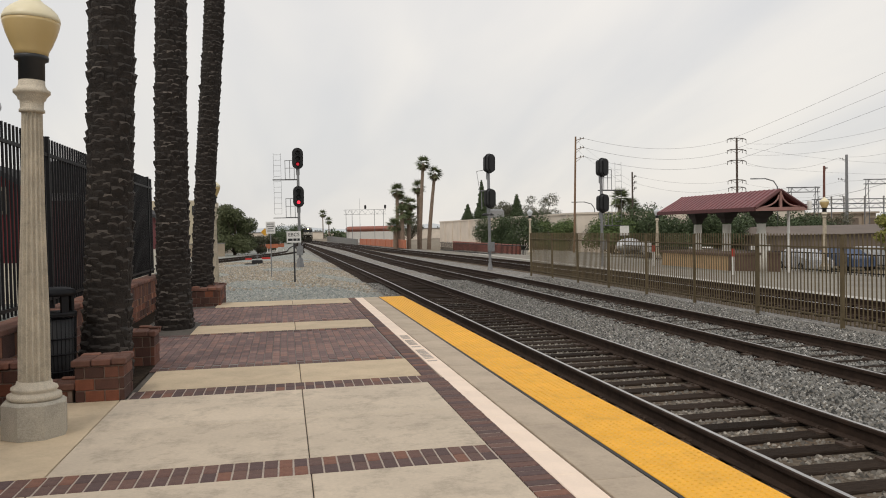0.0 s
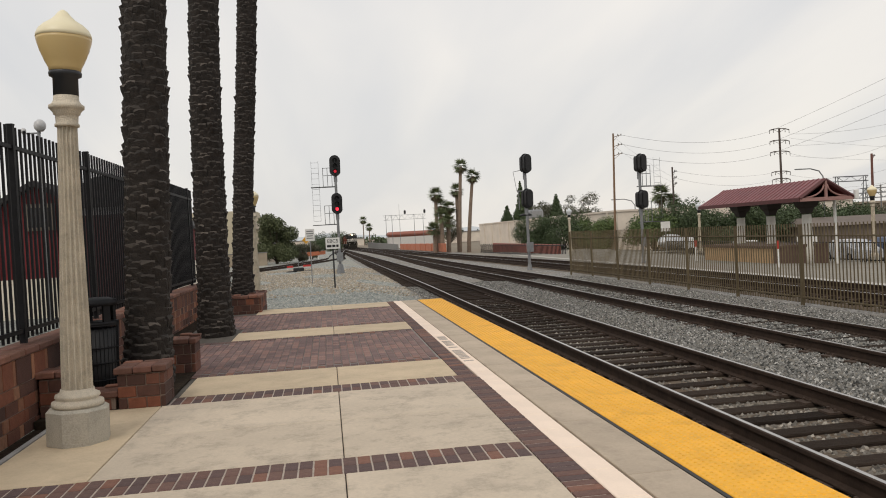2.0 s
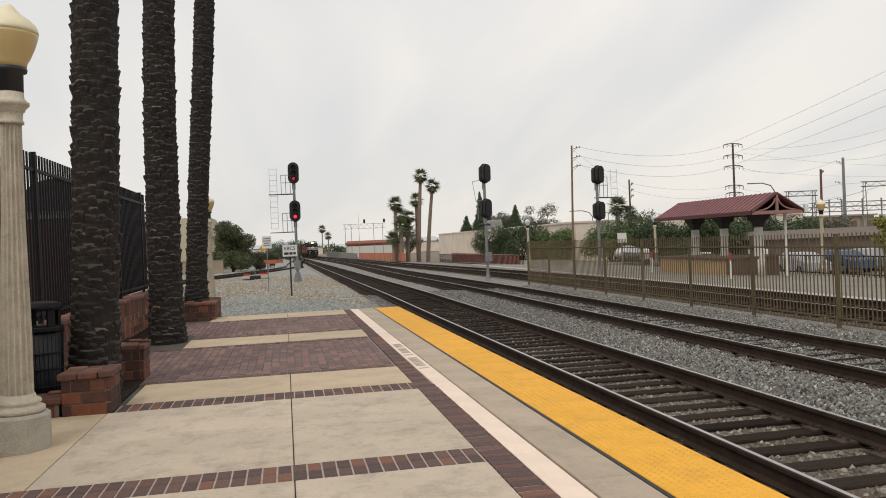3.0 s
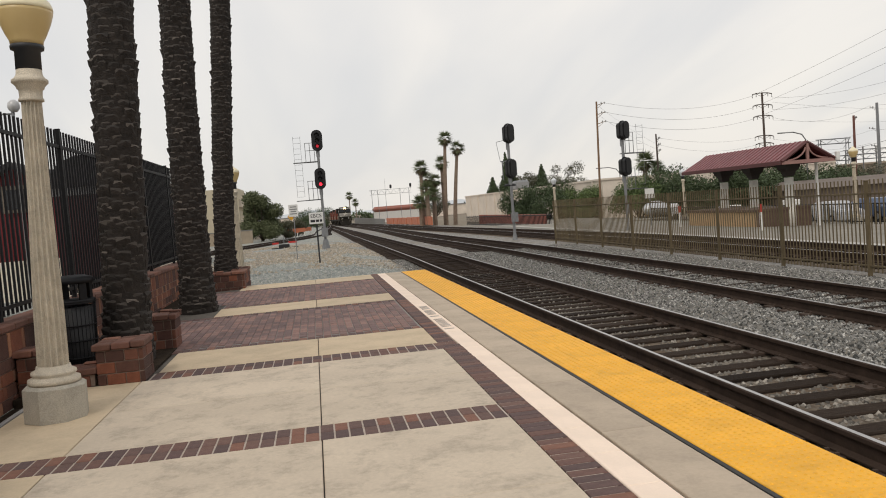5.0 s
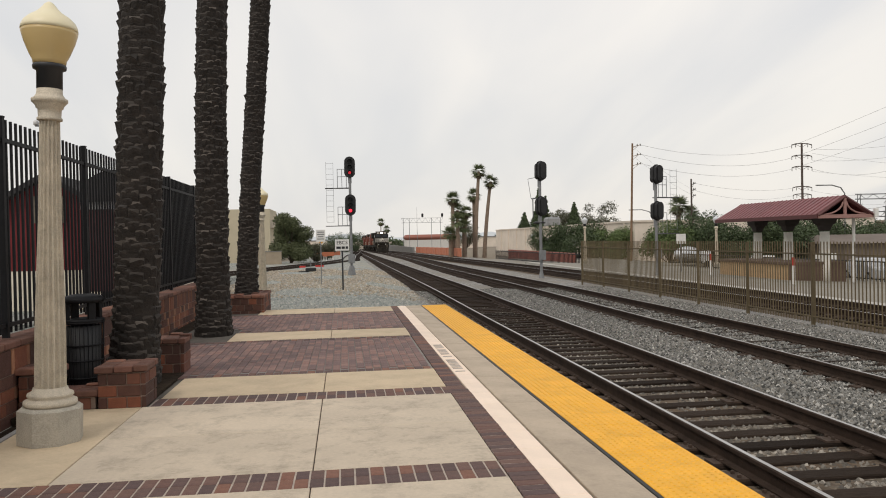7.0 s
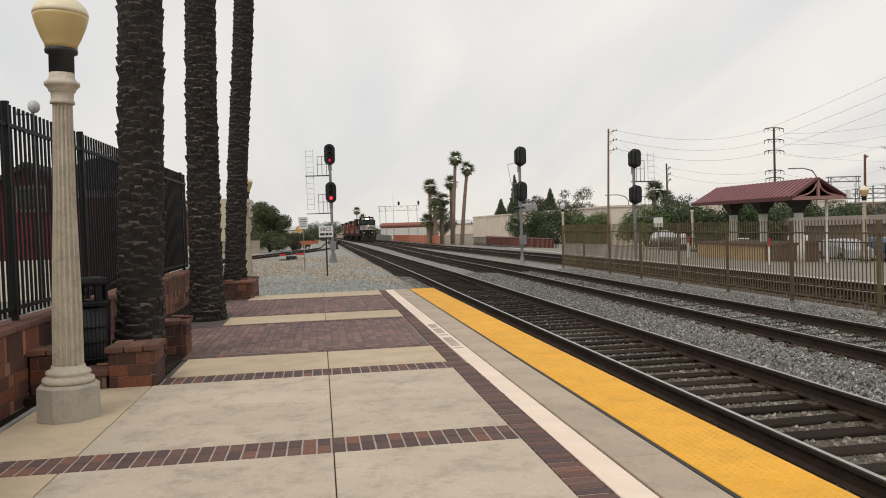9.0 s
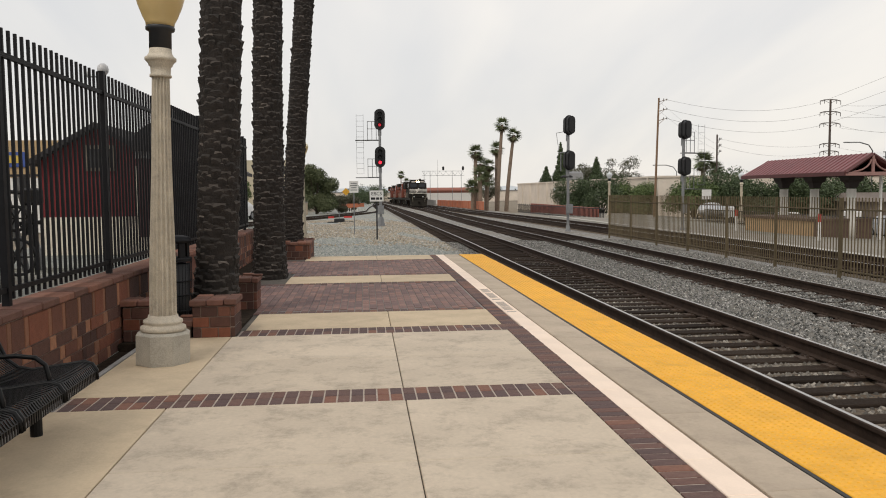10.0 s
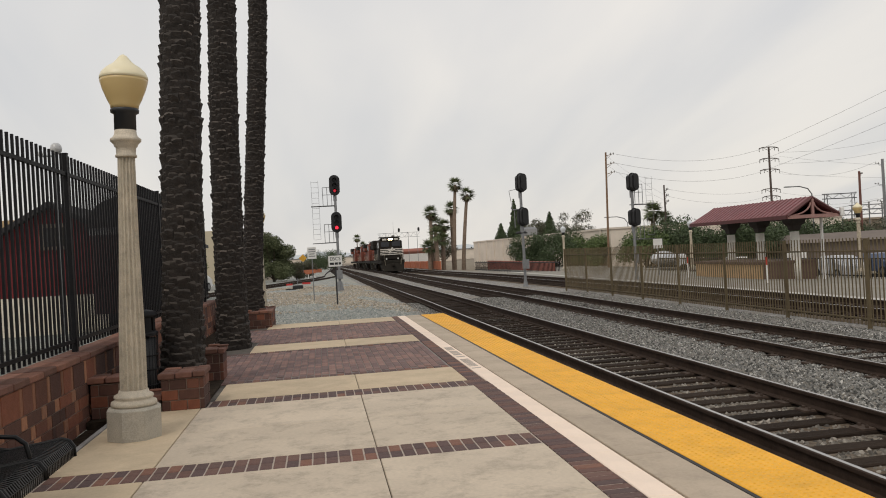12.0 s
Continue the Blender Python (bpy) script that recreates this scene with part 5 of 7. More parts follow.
def build_fan_palm(x, y, z, height, lean, seed, label, crown=1.22, skirt=True):
    root = thing("fan_palm", label, "palm tree", "distant palms", at=pose(x, y, z))
    rng = random.Random(seed)
    bm = bmesh.new()
    pts = [(lean * (k / 6) ** 1.3 * height, 0, height * k / 6) for k in range(7)]
    rings = []
    for k, p in enumerate(pts):
        rr = 0.34 - 0.11 * k / 6
        rings.append([bm.verts.new((p[0] + rr * math.cos(0.785 * j), rr * math.sin(0.785 * j), p[2])) for j in range(8)])
    for a, b in zip(rings, rings[1:]):
        for j in range(8):
            bm.faces.new((a[j], a[(j + 1) % 8], b[(j + 1) % 8], b[j]))
    part("trunk", bm, mat("fan_palm_bark", (0.21, 0.155, 0.115), 0.95, vary=0.3, scale=3, bump=0.5), root)
    top = Vector(pts[-1])

    def fans(bm, count, lo, hi, size):
        for k in range(count):
            a, up = rng.uniform(0, 6.283), rng.uniform(lo, hi)
            d = Vector((math.cos(a) * math.cos(up), math.sin(a) * math.cos(up), math.sin(up)))
            hub = top + d * size * rng.uniform(0.35, 0.6)
            side = d.cross(Vector((0, 0, 1))).normalized()
            nrm = side.cross(d)
            for j in range(11):
                an = (j - 5) * 0.27
                tip = hub + (d * math.cos(an) + side * math.sin(an)).normalized() * size * rng.uniform(0.45, 0.85) - Vector((0, 0, 0.22 * size * rng.random()))
                w = nrm * 0.04 + side * 0.13 * size
                bm.faces.new([bm.verts.new(q) for q in (hub - w * 0.5, hub + w * 0.5, tip)])

    bm = bmesh.new()
    fans(bm, 58, -0.75, 1.35, crown)
    part("crown", bm, leaf_mats("fan_palm_leaves", (0.15, 0.18, 0.085)), root)
    if skirt:
        bm = bmesh.new()
        fans(bm, 40, -1.45, -0.6, crown * 0.85)
        part("dry_skirt", bm, FROND_DRY, root, "dry hanging fronds")


def far_z(x, y):
    return ground_z(x, y)


for x, y, h, lean, seed in ((20.6, 120, 13.2, 0.06, 1), (22.2, 121, 11.8, 0.10, 2), (21.2, 124, 9.8, 0.0, 3), (17.1, 119, 8.8, 0.0, 4), (17.9, 121, 7.2, 0.03, 5), (19.4, 123, 7.0, 0.04, 7)):
    build_fan_palm(x, y, far_z(x, y), h, lean, seed, "tall fan palm with a slim trunk beyond the tracks")
for x, y, h, seed in ((16.4, 117, 3.4, 11), (18.6, 118, 4.6, 12), (17.4, 116, 5.4, 13)):
    build_fan_palm(x, y, far_z(x, y), h, 0.0, seed, "short bushy fan palm at the foot of taller palms", 1.35, False)
for x, y, h, seed, wide in ((34.05, 76, 6.5, 21, 1.12), (35.85, 77, 5.8, 22, 0.85)):
    build_fan_palm(x, y, far_z(x, y) - 0.3, h, 0.0, seed, "fan palm with a shaggy dry skirt among trees", wide)
for x, y, h, seed in ((20.5, 430, 13.5, 31), (24.2, 440, 10.0, 32)):
    build_fan_palm(x, y, far_z(x, y), h, 0.0, seed, "far palm on the horizon", 2.3, True)

build_tree(-4.75, 82, -0.9, 6.2, 4.4, 41, LEAF_TREE, "leafy dark green tree beside the siding", trunk=0.12, count=6500)
build_tree(-11.0, 66, -0.6, 4.6, 3.4, 42, LEAF_MID, "green tree behind the iron fence", trunk=0.2)
for x, y, h, w, seed in ((-2.6, 86, 2.0, 2.2, 43), (-1.4, 96, 1.9, 2.6, 44), (1.2, 190, 4.4, 6.0, 45), (-1.5, 240, 5.5, 9, 46), (5.4, 290, 6.5, 8, 47)):
    build_tree(x, y, far_z(x, y), h, w, seed, LEAF_PALE if seed < 45 else LEAF_DARK, "bushy shrub far along the siding", "bush", 1500, 0.05)
for x, y, h, w, seed in ((28.5, 92, 4.7, 7.0, 51), (32.0, 90, 4.5, 6.0, 52), (25.6, 94, 4.8, 6.0, 54), (30.6, 70, 4.8, 6.0, 55), (33.6, 69, 5.2, 7.0, 57), (37.8, 70, 5.2, 7.5, 58), (41.5, 69, 4.6, 8.0, 57), (45.5, 72, 4.8, 8.0, 58), (50.0, 74, 4.6, 8.0, 60), (55, 76, 4.4, 7, 61)):
    build_tree(x, y, far_z(x, y), h, w, seed, LEAF_MID if seed in (52, 55) else LEAF_DARK, "dense green tree behind the far platform", "tree", 3000, 0.12)
for x, y, h, w, seed, shape in ((45.2, 178, 16.4, 5.4, 61, "cone"), (53.6, 178, 12.8, 7.0, 62, "cone"), (41.8, 178, 10.6, 6.5, 63, "cone"), (47.4, 180, 14.6, 5.0, 64, "cone"), (50.8, 180, 11.8, 7.0, 65, "round"), (59.0, 178, 13.0, 9.0, 66, "round"), (31.5, 200, 8.5, 7.0, 67, "round"), (36.0, 78, 4.9, 2.0, 68, "cone")):
    build_tree(x, y, far_z(x, y) - 0.4, h, w, seed, LEAF_DARK if shape == "cone" else LEAF_PALE, "dark conifer behind the long cream building" if shape == "cone" else "thin olive tree behind the long cream building", "conifer" if shape == "cone" else "tree", 9000 if shape == "cone" else 1500, 0.3, shape)
build_tree(39.3, 44, -1.4, 4.7, 3.1, 71, LEAF_YELLOW, "bright yellow-green tree beyond the far platform", count=3400, trunk=0.2)
build_tree(60, 78, -1.7, 4.4, 6, 72, LEAF_PALE, "dry olive shrub below the steel gantries", "bush", 1600, 0.05)


# ---- far woods and hills ----
def build_woods():
    rng = random.Random(9)
    blobs = []
    for k in range(220):
        x = rng.uniform(-160, 420)
        blobs.append((x, 470 + rng.uniform(-20, 40), -2.0 + rng.uniform(0, 2.2) + (1.5 if x > 60 else 0), rng.uniform(2.2, 4.6)))
    v, f = leaf_cloud(blobs, 15000, 0.95, 9)
    tagged(raw("far_woods", v.tolist(), f.tolist(), LEAF_DARK), "low dark tree line on the horizon", "woods", kind="stuff")
    blobs = []
    for k in range(60):
        x = rng.uniform(34, 110)
        blobs.append((x, 92 + rng.uniform(-4, 10), -1.2 + rng.uniform(0, 2.6), rng.uniform(1.1, 2.2)))
    v, f = leaf_cloud(blobs, 30000, 0.17, 10)
    tagged(raw("hedge", v.tolist(), f.tolist(), LEAF_DARK), "dense dark green hedge behind the car park", "hedge", kind="stuff")
    # distance haze is put into the hills' own pale blue-grey colour
    hill = mat("haze_tinted_hills", (0.50, 0.53, 0.55), 1.0, vary=0.05, scale=0.01)
    bm = bmesh.new()
    n = 60
    lo, hi = [], []
    for k in range(n + 1):
        x = -700 + 1500 * k / n
        h = 12 + 14 * noise.noise((k * 0.16, 3.1, 0)) + 10 * noise.noise((k * 0.45, 1.0, 0))
        lo.append(bm.verts.new((x, 2300, -20)))
        hi.append(bm.verts.new((x, 2400, max(6, h))))
    for k in range(n):
        bm.faces.new((lo[k], lo[k + 1], hi[k + 1], hi[k]))
    tagged(part("backdrop_hills", bm, hill), "distant hills with haze put into their pale blue-grey colour", "hills", kind="structure")


build_woods()


# ---- buildings ----
CREAM_WALL = mat("cream_stucco", (0.68, 0.60, 0.51), 0.9, vary=0.1, scale=0.4, fine=0.06)
ROOF_GREY = mat("grey_roofing", (0.22, 0.215, 0.21), 0.9, vary=0.15, scale=0.5)
ROOF_DARK = mat("dark_shingle_roof", (0.035, 0.033, 0.035), 0.9, vary=0.25, scale=3, bump=0.4)
BARN_RED = mat("barn_red_boards", (0.155, 0.0115, 0.0150), 0.75, vary=0.2, scale=2, stretch=(6, 6, 0.6))
OFFWHITE = mat("off_white_boards", (0.74, 0.68, 0.57), 0.8, vary=0.1, scale=2, stretch=(6, 6, 0.6))
DARK_GLASS = mat("dark_window_glass", (0.02, 0.022, 0.025), 0.15, vary=0.1)
BROWN_WALL = mat("brown_corrugated_wall", (0.145, 0.115, 0.095), 0.85, vary=0.15, scale=0.6)
ORANGE = mat("orange_plastic_barrier", (0.46, 0.15, 0.075), 0.7, vary=0.15, scale=1)
GREY_WALL = mat("grey_low_wall", (0.2, 0.195, 0.185), 0.9, vary=0.15, scale=0.6)


def build_long_building():
    root = thing("long_building", "long low cream stucco building with pilasters", "building")
    x, y0, y1, top = 34.0, 88.0, 172.0, 3.1
    bm = bmesh.new()
    box(bm, x, y0, -2.6, x + 30, y1, top)
    part("wall", bm, CREAM_WALL, root)
    bm = bmesh.new()
    box(bm, x - 0.12, y0 - 0.12, top, x + 30, y1 + 0.1, top + 0.22)
    part("parapet", bm, CREAM_WALL, root)
    y = y0 + 3
    while y < y1:
        bm = bmesh.new()
        box(bm, x - 0.16, y, -2.5, x - 0.002, y + 0.45, top - 0.02)
        part("pilaster", bm, CREAM_WALL, root)
        y += 7.5
    for y in (96, 111, 126):
        bm = bmesh.new()
        box(bm, x - 0.05, y, -1.6, x - 0.003, y + 2.6, 1.4)
        part("door", bm, GREY_WALL, root)
    for yy in (135,):
        bm = bmesh.new()
        box(bm, x + 2, yy, top + 0.22, x + 4.4, yy + 3, top + 1.9, bevel=0.3)
        part("roof_unit", bm, GALV, root, "grey rooftop air unit")


build_long_building()


def build_shed():
    root = thing("red_shed", "barn-red board shed with dark gable roof and white lower wall", "shed")
    x0, x1, y0, y1, eave, ridge = -9.85, -6.35, 25.0, 44.0, 2.88, 3.88
    xm = (x0 + x1) / 2
    bm = bmesh.new()
    pts = [(x0, 1.02), (x1, 1.02), (x1, eave), (xm, ridge - 0.1), (x0, eave)]
    a = [bm.verts.new((x, y0, z)) for x, z in pts]
    b = [bm.verts.new((x, y1, z)) for x, z in pts]
    bm.faces.new(a)
    bm.faces.new(b[::-1])
    for k in range(5):
        bm.faces.new((a[k], b[k], b[(k + 1) % 5], a[(k + 1) % 5]))
    part("wall", bm, BARN_RED, root)
    bm = bmesh.new()
    box(bm, x0 - 0.03, y0 - 0.03, -0.8, x1 + 0.03, y1, 1.02)
    part("lower_wall", bm, OFFWHITE, root, "off-white lower boards")
    for s in (-1, 1):
        bm = bmesh.new()
        e = xm + s * ((x1 - x0) / 2 + 0.3)
        ez = eave - 0.17
        q = [(xm, y0 - 0.35, ridge + 0.06), (e, y0 - 0.35, ez + 0.06), (e, y1 + 0.3, ez + 0.06), (xm, y1 + 0.3, ridge + 0.06)]
        t = [bm.verts.new(p) for p in q]
        l = [bm.verts.new((p[0], p[1], p[2] - 0.16)) for p in q]
        bm.faces.new(t)
        bm.faces.new(l[::-1])
        for k in range(4):
            bm.faces.new((t[k], l[k], l[(k + 1) % 4], t[(k + 1) % 4]))
        part("roof", bm, ROOF_DARK, root)
    bm = bmesh.new()
    box(bm, xm - 0.38, y0 - 0.09, 2.45, xm + 0.5, y0 - 0.03, 3.25)
    w = part("window", bm, mat("brown_window_frame", (0.16, 0.13, 0.10), 0.7), root, "small gable window")
    bm = bmesh.new()
    box(bm, xm - 0.26, y0 - 0.11, 2.55, xm + 0.38, y0 - 0.091, 3.13)
    part("pane", bm, DARK_GLASS, w)
    for x in (x0 + 0.06, x1 - 0.06, xm + 1.15):
        bm = bmesh.new()
        box(bm, x - 0.06, y0 - 0.06, 1.03, x + 0.06, y0 - 0.002, 2.6)
        part("corner_board", bm, BARN_RED if x < xm + 1 else OFFWHITE, root)
    x = x0 + 0.3
    while x < x1 - 0.1:
        bm = bmesh.new()
        box(bm, x - 0.02, y0 - 0.018, 1.03, x + 0.02, y0 - 0.001, eave + (ridge - eave) * (1 - abs(x - xm) / ((x1 - x0) / 2)) - 0.2)
        part("batten", bm, BARN_RED, root)
        x += 0.3


build_shed()


def build_coach():
    yel = mat("yellow_coach_paint", (0.62, 0.36, 0.04), 0.45, vary=0.08, scale=1)
    root = thing("rail_coach", "yellow railway coach with green-tinted windows behind the fence", "railway coach")
    x0, x1, y0, y1 = -10.6, -7.77, 4.0, 16.9
    bm = bmesh.new()
    box(bm, x0, y0, 1.7, x1, y1, 4.25, bevel=0.06)
    part("body", bm, yel, root)
    bm = bmesh.new()
    box(bm, x0 - 0.02, y0 - 0.02, 1.55, x1 + 0.02, y1 + 0.02, 1.7)
    box(bm, x0 - 0.02, y0 - 0.02, 4.25, x1 + 0.02, y1 + 0.02, 4.33)
    part("red_stripe", bm, mat("red_coach_stripe", (0.5, 0.03, 0.02), 0.5), root)
    bm = bmesh.new()
    box(bm, x0, y0, 0.95, x1, y1, 1.55)
    part("sill", bm, mat("pale_teal_sill", (0.24, 0.30, 0.31), 0.5), root)
    bm = bmesh.new()
    box(bm, x0 + 0.05, y0 + 0.1, 4.33, x1 - 0.05, y1 - 0.1, 4.75, bevel=0.16)
    part("roof", bm, ROOF_GREY, root)
    tint = mat("green_tinted_glass", (0.10, 0.26, 0.25), 0.12, vary=0.1)
    for y in (6.2, 9.0, 11.8, 14.9):
        bm = bmesh.new()
        box(bm, x1 + 0.002, y, 2.65, x1 + 0.03, y + 1.2, 3.75, bevel=0.01)
        w = part("window", bm, mat("coach_window_frame", (0.06, 0.05, 0.03), 0.5), root)
        bm = bmesh.new()
        box(bm, x1 + 0.031, y + 0.08, 2.73, x1 + 0.045, y + 0.8, 3.67)
        part("pane", bm, tint, w)
    for y in (5.2, 7.4, 13.2, 15.4):
        bm = bmesh.new()
        rod(bm, (x1 - 0.5, y, 0.35), (x1 - 0.3, y, 0.35), 0.45, 18)
        part("wheel", bm, SIGNAL_BLACK, root)
    bm = bmesh.new()
    box(bm, x0 + 0.35, y0 + 0.4, 0.15, x1 - 0.25, y1 - 0.3, 0.95)
    part("underframe", bm, SIGNAL_BLACK, root)


build_coach()


def build_railcar():
    """A maroon car with an arched roof, parked between the shed and the fence."""
    root = thing("maroon_railcar", "maroon railway car with a dark arched roof and grey eaves", "railway coach")
    x0, x1, y0, y1 = -6.25, -4.5, 22.3, 28.0
    bm = bmesh.new()
    box(bm, x0, y0, 0.5, x1, y1, 2.72, bevel=0.03)
    part("body", bm, mat("maroon_car_paint", (0.06, 0.008, 0.012), 0.6, vary=0.2, scale=1.5), root)
    bm = bmesh.new()
    box(bm, x0 - 0.06, y0 - 0.06, 2.72, x1 + 0.06, y1 + 0.06, 2.92)
    part("eave", bm, mat("pale_grey_eave", (0.30, 0.30, 0.31), 0.7), root, "pale grey eave strip")
    bm = bmesh.new()
    xm, half = (x0 + x1) / 2, (x1 - x0) / 2 + 0.1
    arc = [(xm + half * math.cos(math.pi * k / 12), 2.92 + 0.85 * math.sin(math.pi * k / 12)) for k in range(13)]
    a = [bm.verts.new((px, y0 - 0.15, pz)) for px, pz in arc]
    b = [bm.verts.new((px, y1 + 0.15, pz)) for px, pz in arc]
    bm.faces.new(a)
    bm.faces.new(b[::-1])
    for k in range(13):
        bm.faces.new((a[k], b[k], b[(k + 1) % 13], a[(k + 1) % 13]))
    part("roof", bm, ROOF_DARK, root)
    bm = bmesh.new()
    for y in (23.2, 24.6, 25.8, 27.2):
        rod(bm, (x1 - 0.4, y, 0.2), (x1 - 0.2, y, 0.2), 0.4, 16)
    box(bm, x0 + 0.3, y0 + 0.3, -0.2, x1 - 0.3, y1 - 0.3, 0.5)
    part("bogies", bm, SIGNAL_BLACK, root)


build_railcar()


def build_yard():
    """Lamp, hoist and pale gate behind the iron fence."""
    x, y = -7.75, 24.45
    z = ground_z(x, y)
    root = thing("yard_lamp", "pale twin-globe lamp on a slim grey pole behind the fence", "lamp post", at=pose(x, y, z))
    bm = bmesh.new()
    rod(bm, (0, 0, 0), (0, 0, 5.4 - z), 0.06, 10, 0.045)
    part("pole", bm, GALV, root)
    for dx, dz, r in ((0.04, 5.50, 0.17), (-0.42, 5.36, 0.08)):
        bm = bmesh.new()
        lathe(bm, [(r * 0.5, dz - z - r), (r * 0.92, dz - z - r * 0.5), (r, dz - z), (r * 0.86, dz - z + r * 0.6), (r * 0.4, dz - z + r * 1.0)], 16, x=dx)
        part("globe", bm, mat("clouded_globe", (0.5, 0.5, 0.5), 0.3, vary=0.15), root, "clouded globe")
    bm = bmesh.new()
    rod(bm, (-0.45, 0, 5.28 - z), (0.05, 0, 5.28 - z), 0.025, 6)
    part("arm", bm, GALV, root)
    grey = mat("dull_grey_steel", (0.20, 0.20, 0.20), 0.6, vary=0.2)
    x, y = -7.95, 18.6
    z = ground_z(x, y)
    root = thing("hand_hoist", "old grey and black steel hoist behind the fence", "hoist", at=pose(x, y, z))
    for a, b, r, m in (((-0.35, 0, 2.4), (0.15, 0, 0.1), 0.09, grey), ((-0.1, 0.3, 2.3), (0.4, 0.3, 0.1), 0.09, grey), ((0.35, 0.1, 1.5), (-0.3, 0.1, 0.1), 0.05, SIGNAL_BLACK), ((-0.45, 0.1, 1.2), (0.5, 0.1, 1.25), 0.05, SIGNAL_BLACK), ((-0.45, 0.1, 2.0), (0.5, 0.1, 1.9), 0.045, SIGNAL_BLACK), ((0.3, 0.2, 0.0), (0.3, 0.2, 2.6), 0.05, SIGNAL_BLACK)):
        bm = bmesh.new()
        rod(bm, a, b, r, 8)
        part("beam", bm, m, root)
    bm = bmesh.new()
    box(bm, 0.1, -0.1, 1.65, 0.5, 0.3, 2.05, bevel=0.05)
    part("gear_case", bm, SIGNAL_BLACK, root)
    for wz, wr in ((0.45, 0.42), (1.35, 0.28)):
        bm = bmesh.new()
        tube(bm, [(wr * math.cos(6.2832 * k / 20), -0.12, wz + wr * math.sin(6.2832 * k / 20)) for k in range(21)], 0.04, 6)
        for k in range(3):
            c, q = wr * math.cos(1.047 * k), wr * math.sin(1.047 * k)
            rod(bm, (-c, -0.12, wz - q), (c, -0.12, wz + q), 0.02, 5)
        part("wheel", bm, SIGNAL_BLACK, root)
    root = thing("yard_gate", "white panelled yard gate between dark posts", "gate", at=pose(-17.0, 40, ground_z(-17.0, 40)))
    for k in range(5):
        bm = bmesh.new()
        box(bm, -3.0 + 1.2 * k + 0.05, -0.03, 0.1, -3.0 + 1.2 * k + 1.15, 0.03, 2.8, bevel=0.01)
        part("panel", bm, WHITE_PAINT, root)
        bm = bmesh.new()
        box(bm, -3.0 + 1.2 * k - 0.05, -0.06, 0, -3.0 + 1.2 * k + 0.05, 0.06, 2.95)
        part("post", bm, SIGNAL_BLACK, root)
    bm = bmesh.new()
    box(bm, -3.05, -0.07, 2.85, 3.05, 0.07, 2.97)
    part("top_rail", bm, SIGNAL_BLACK, root)


build_yard()


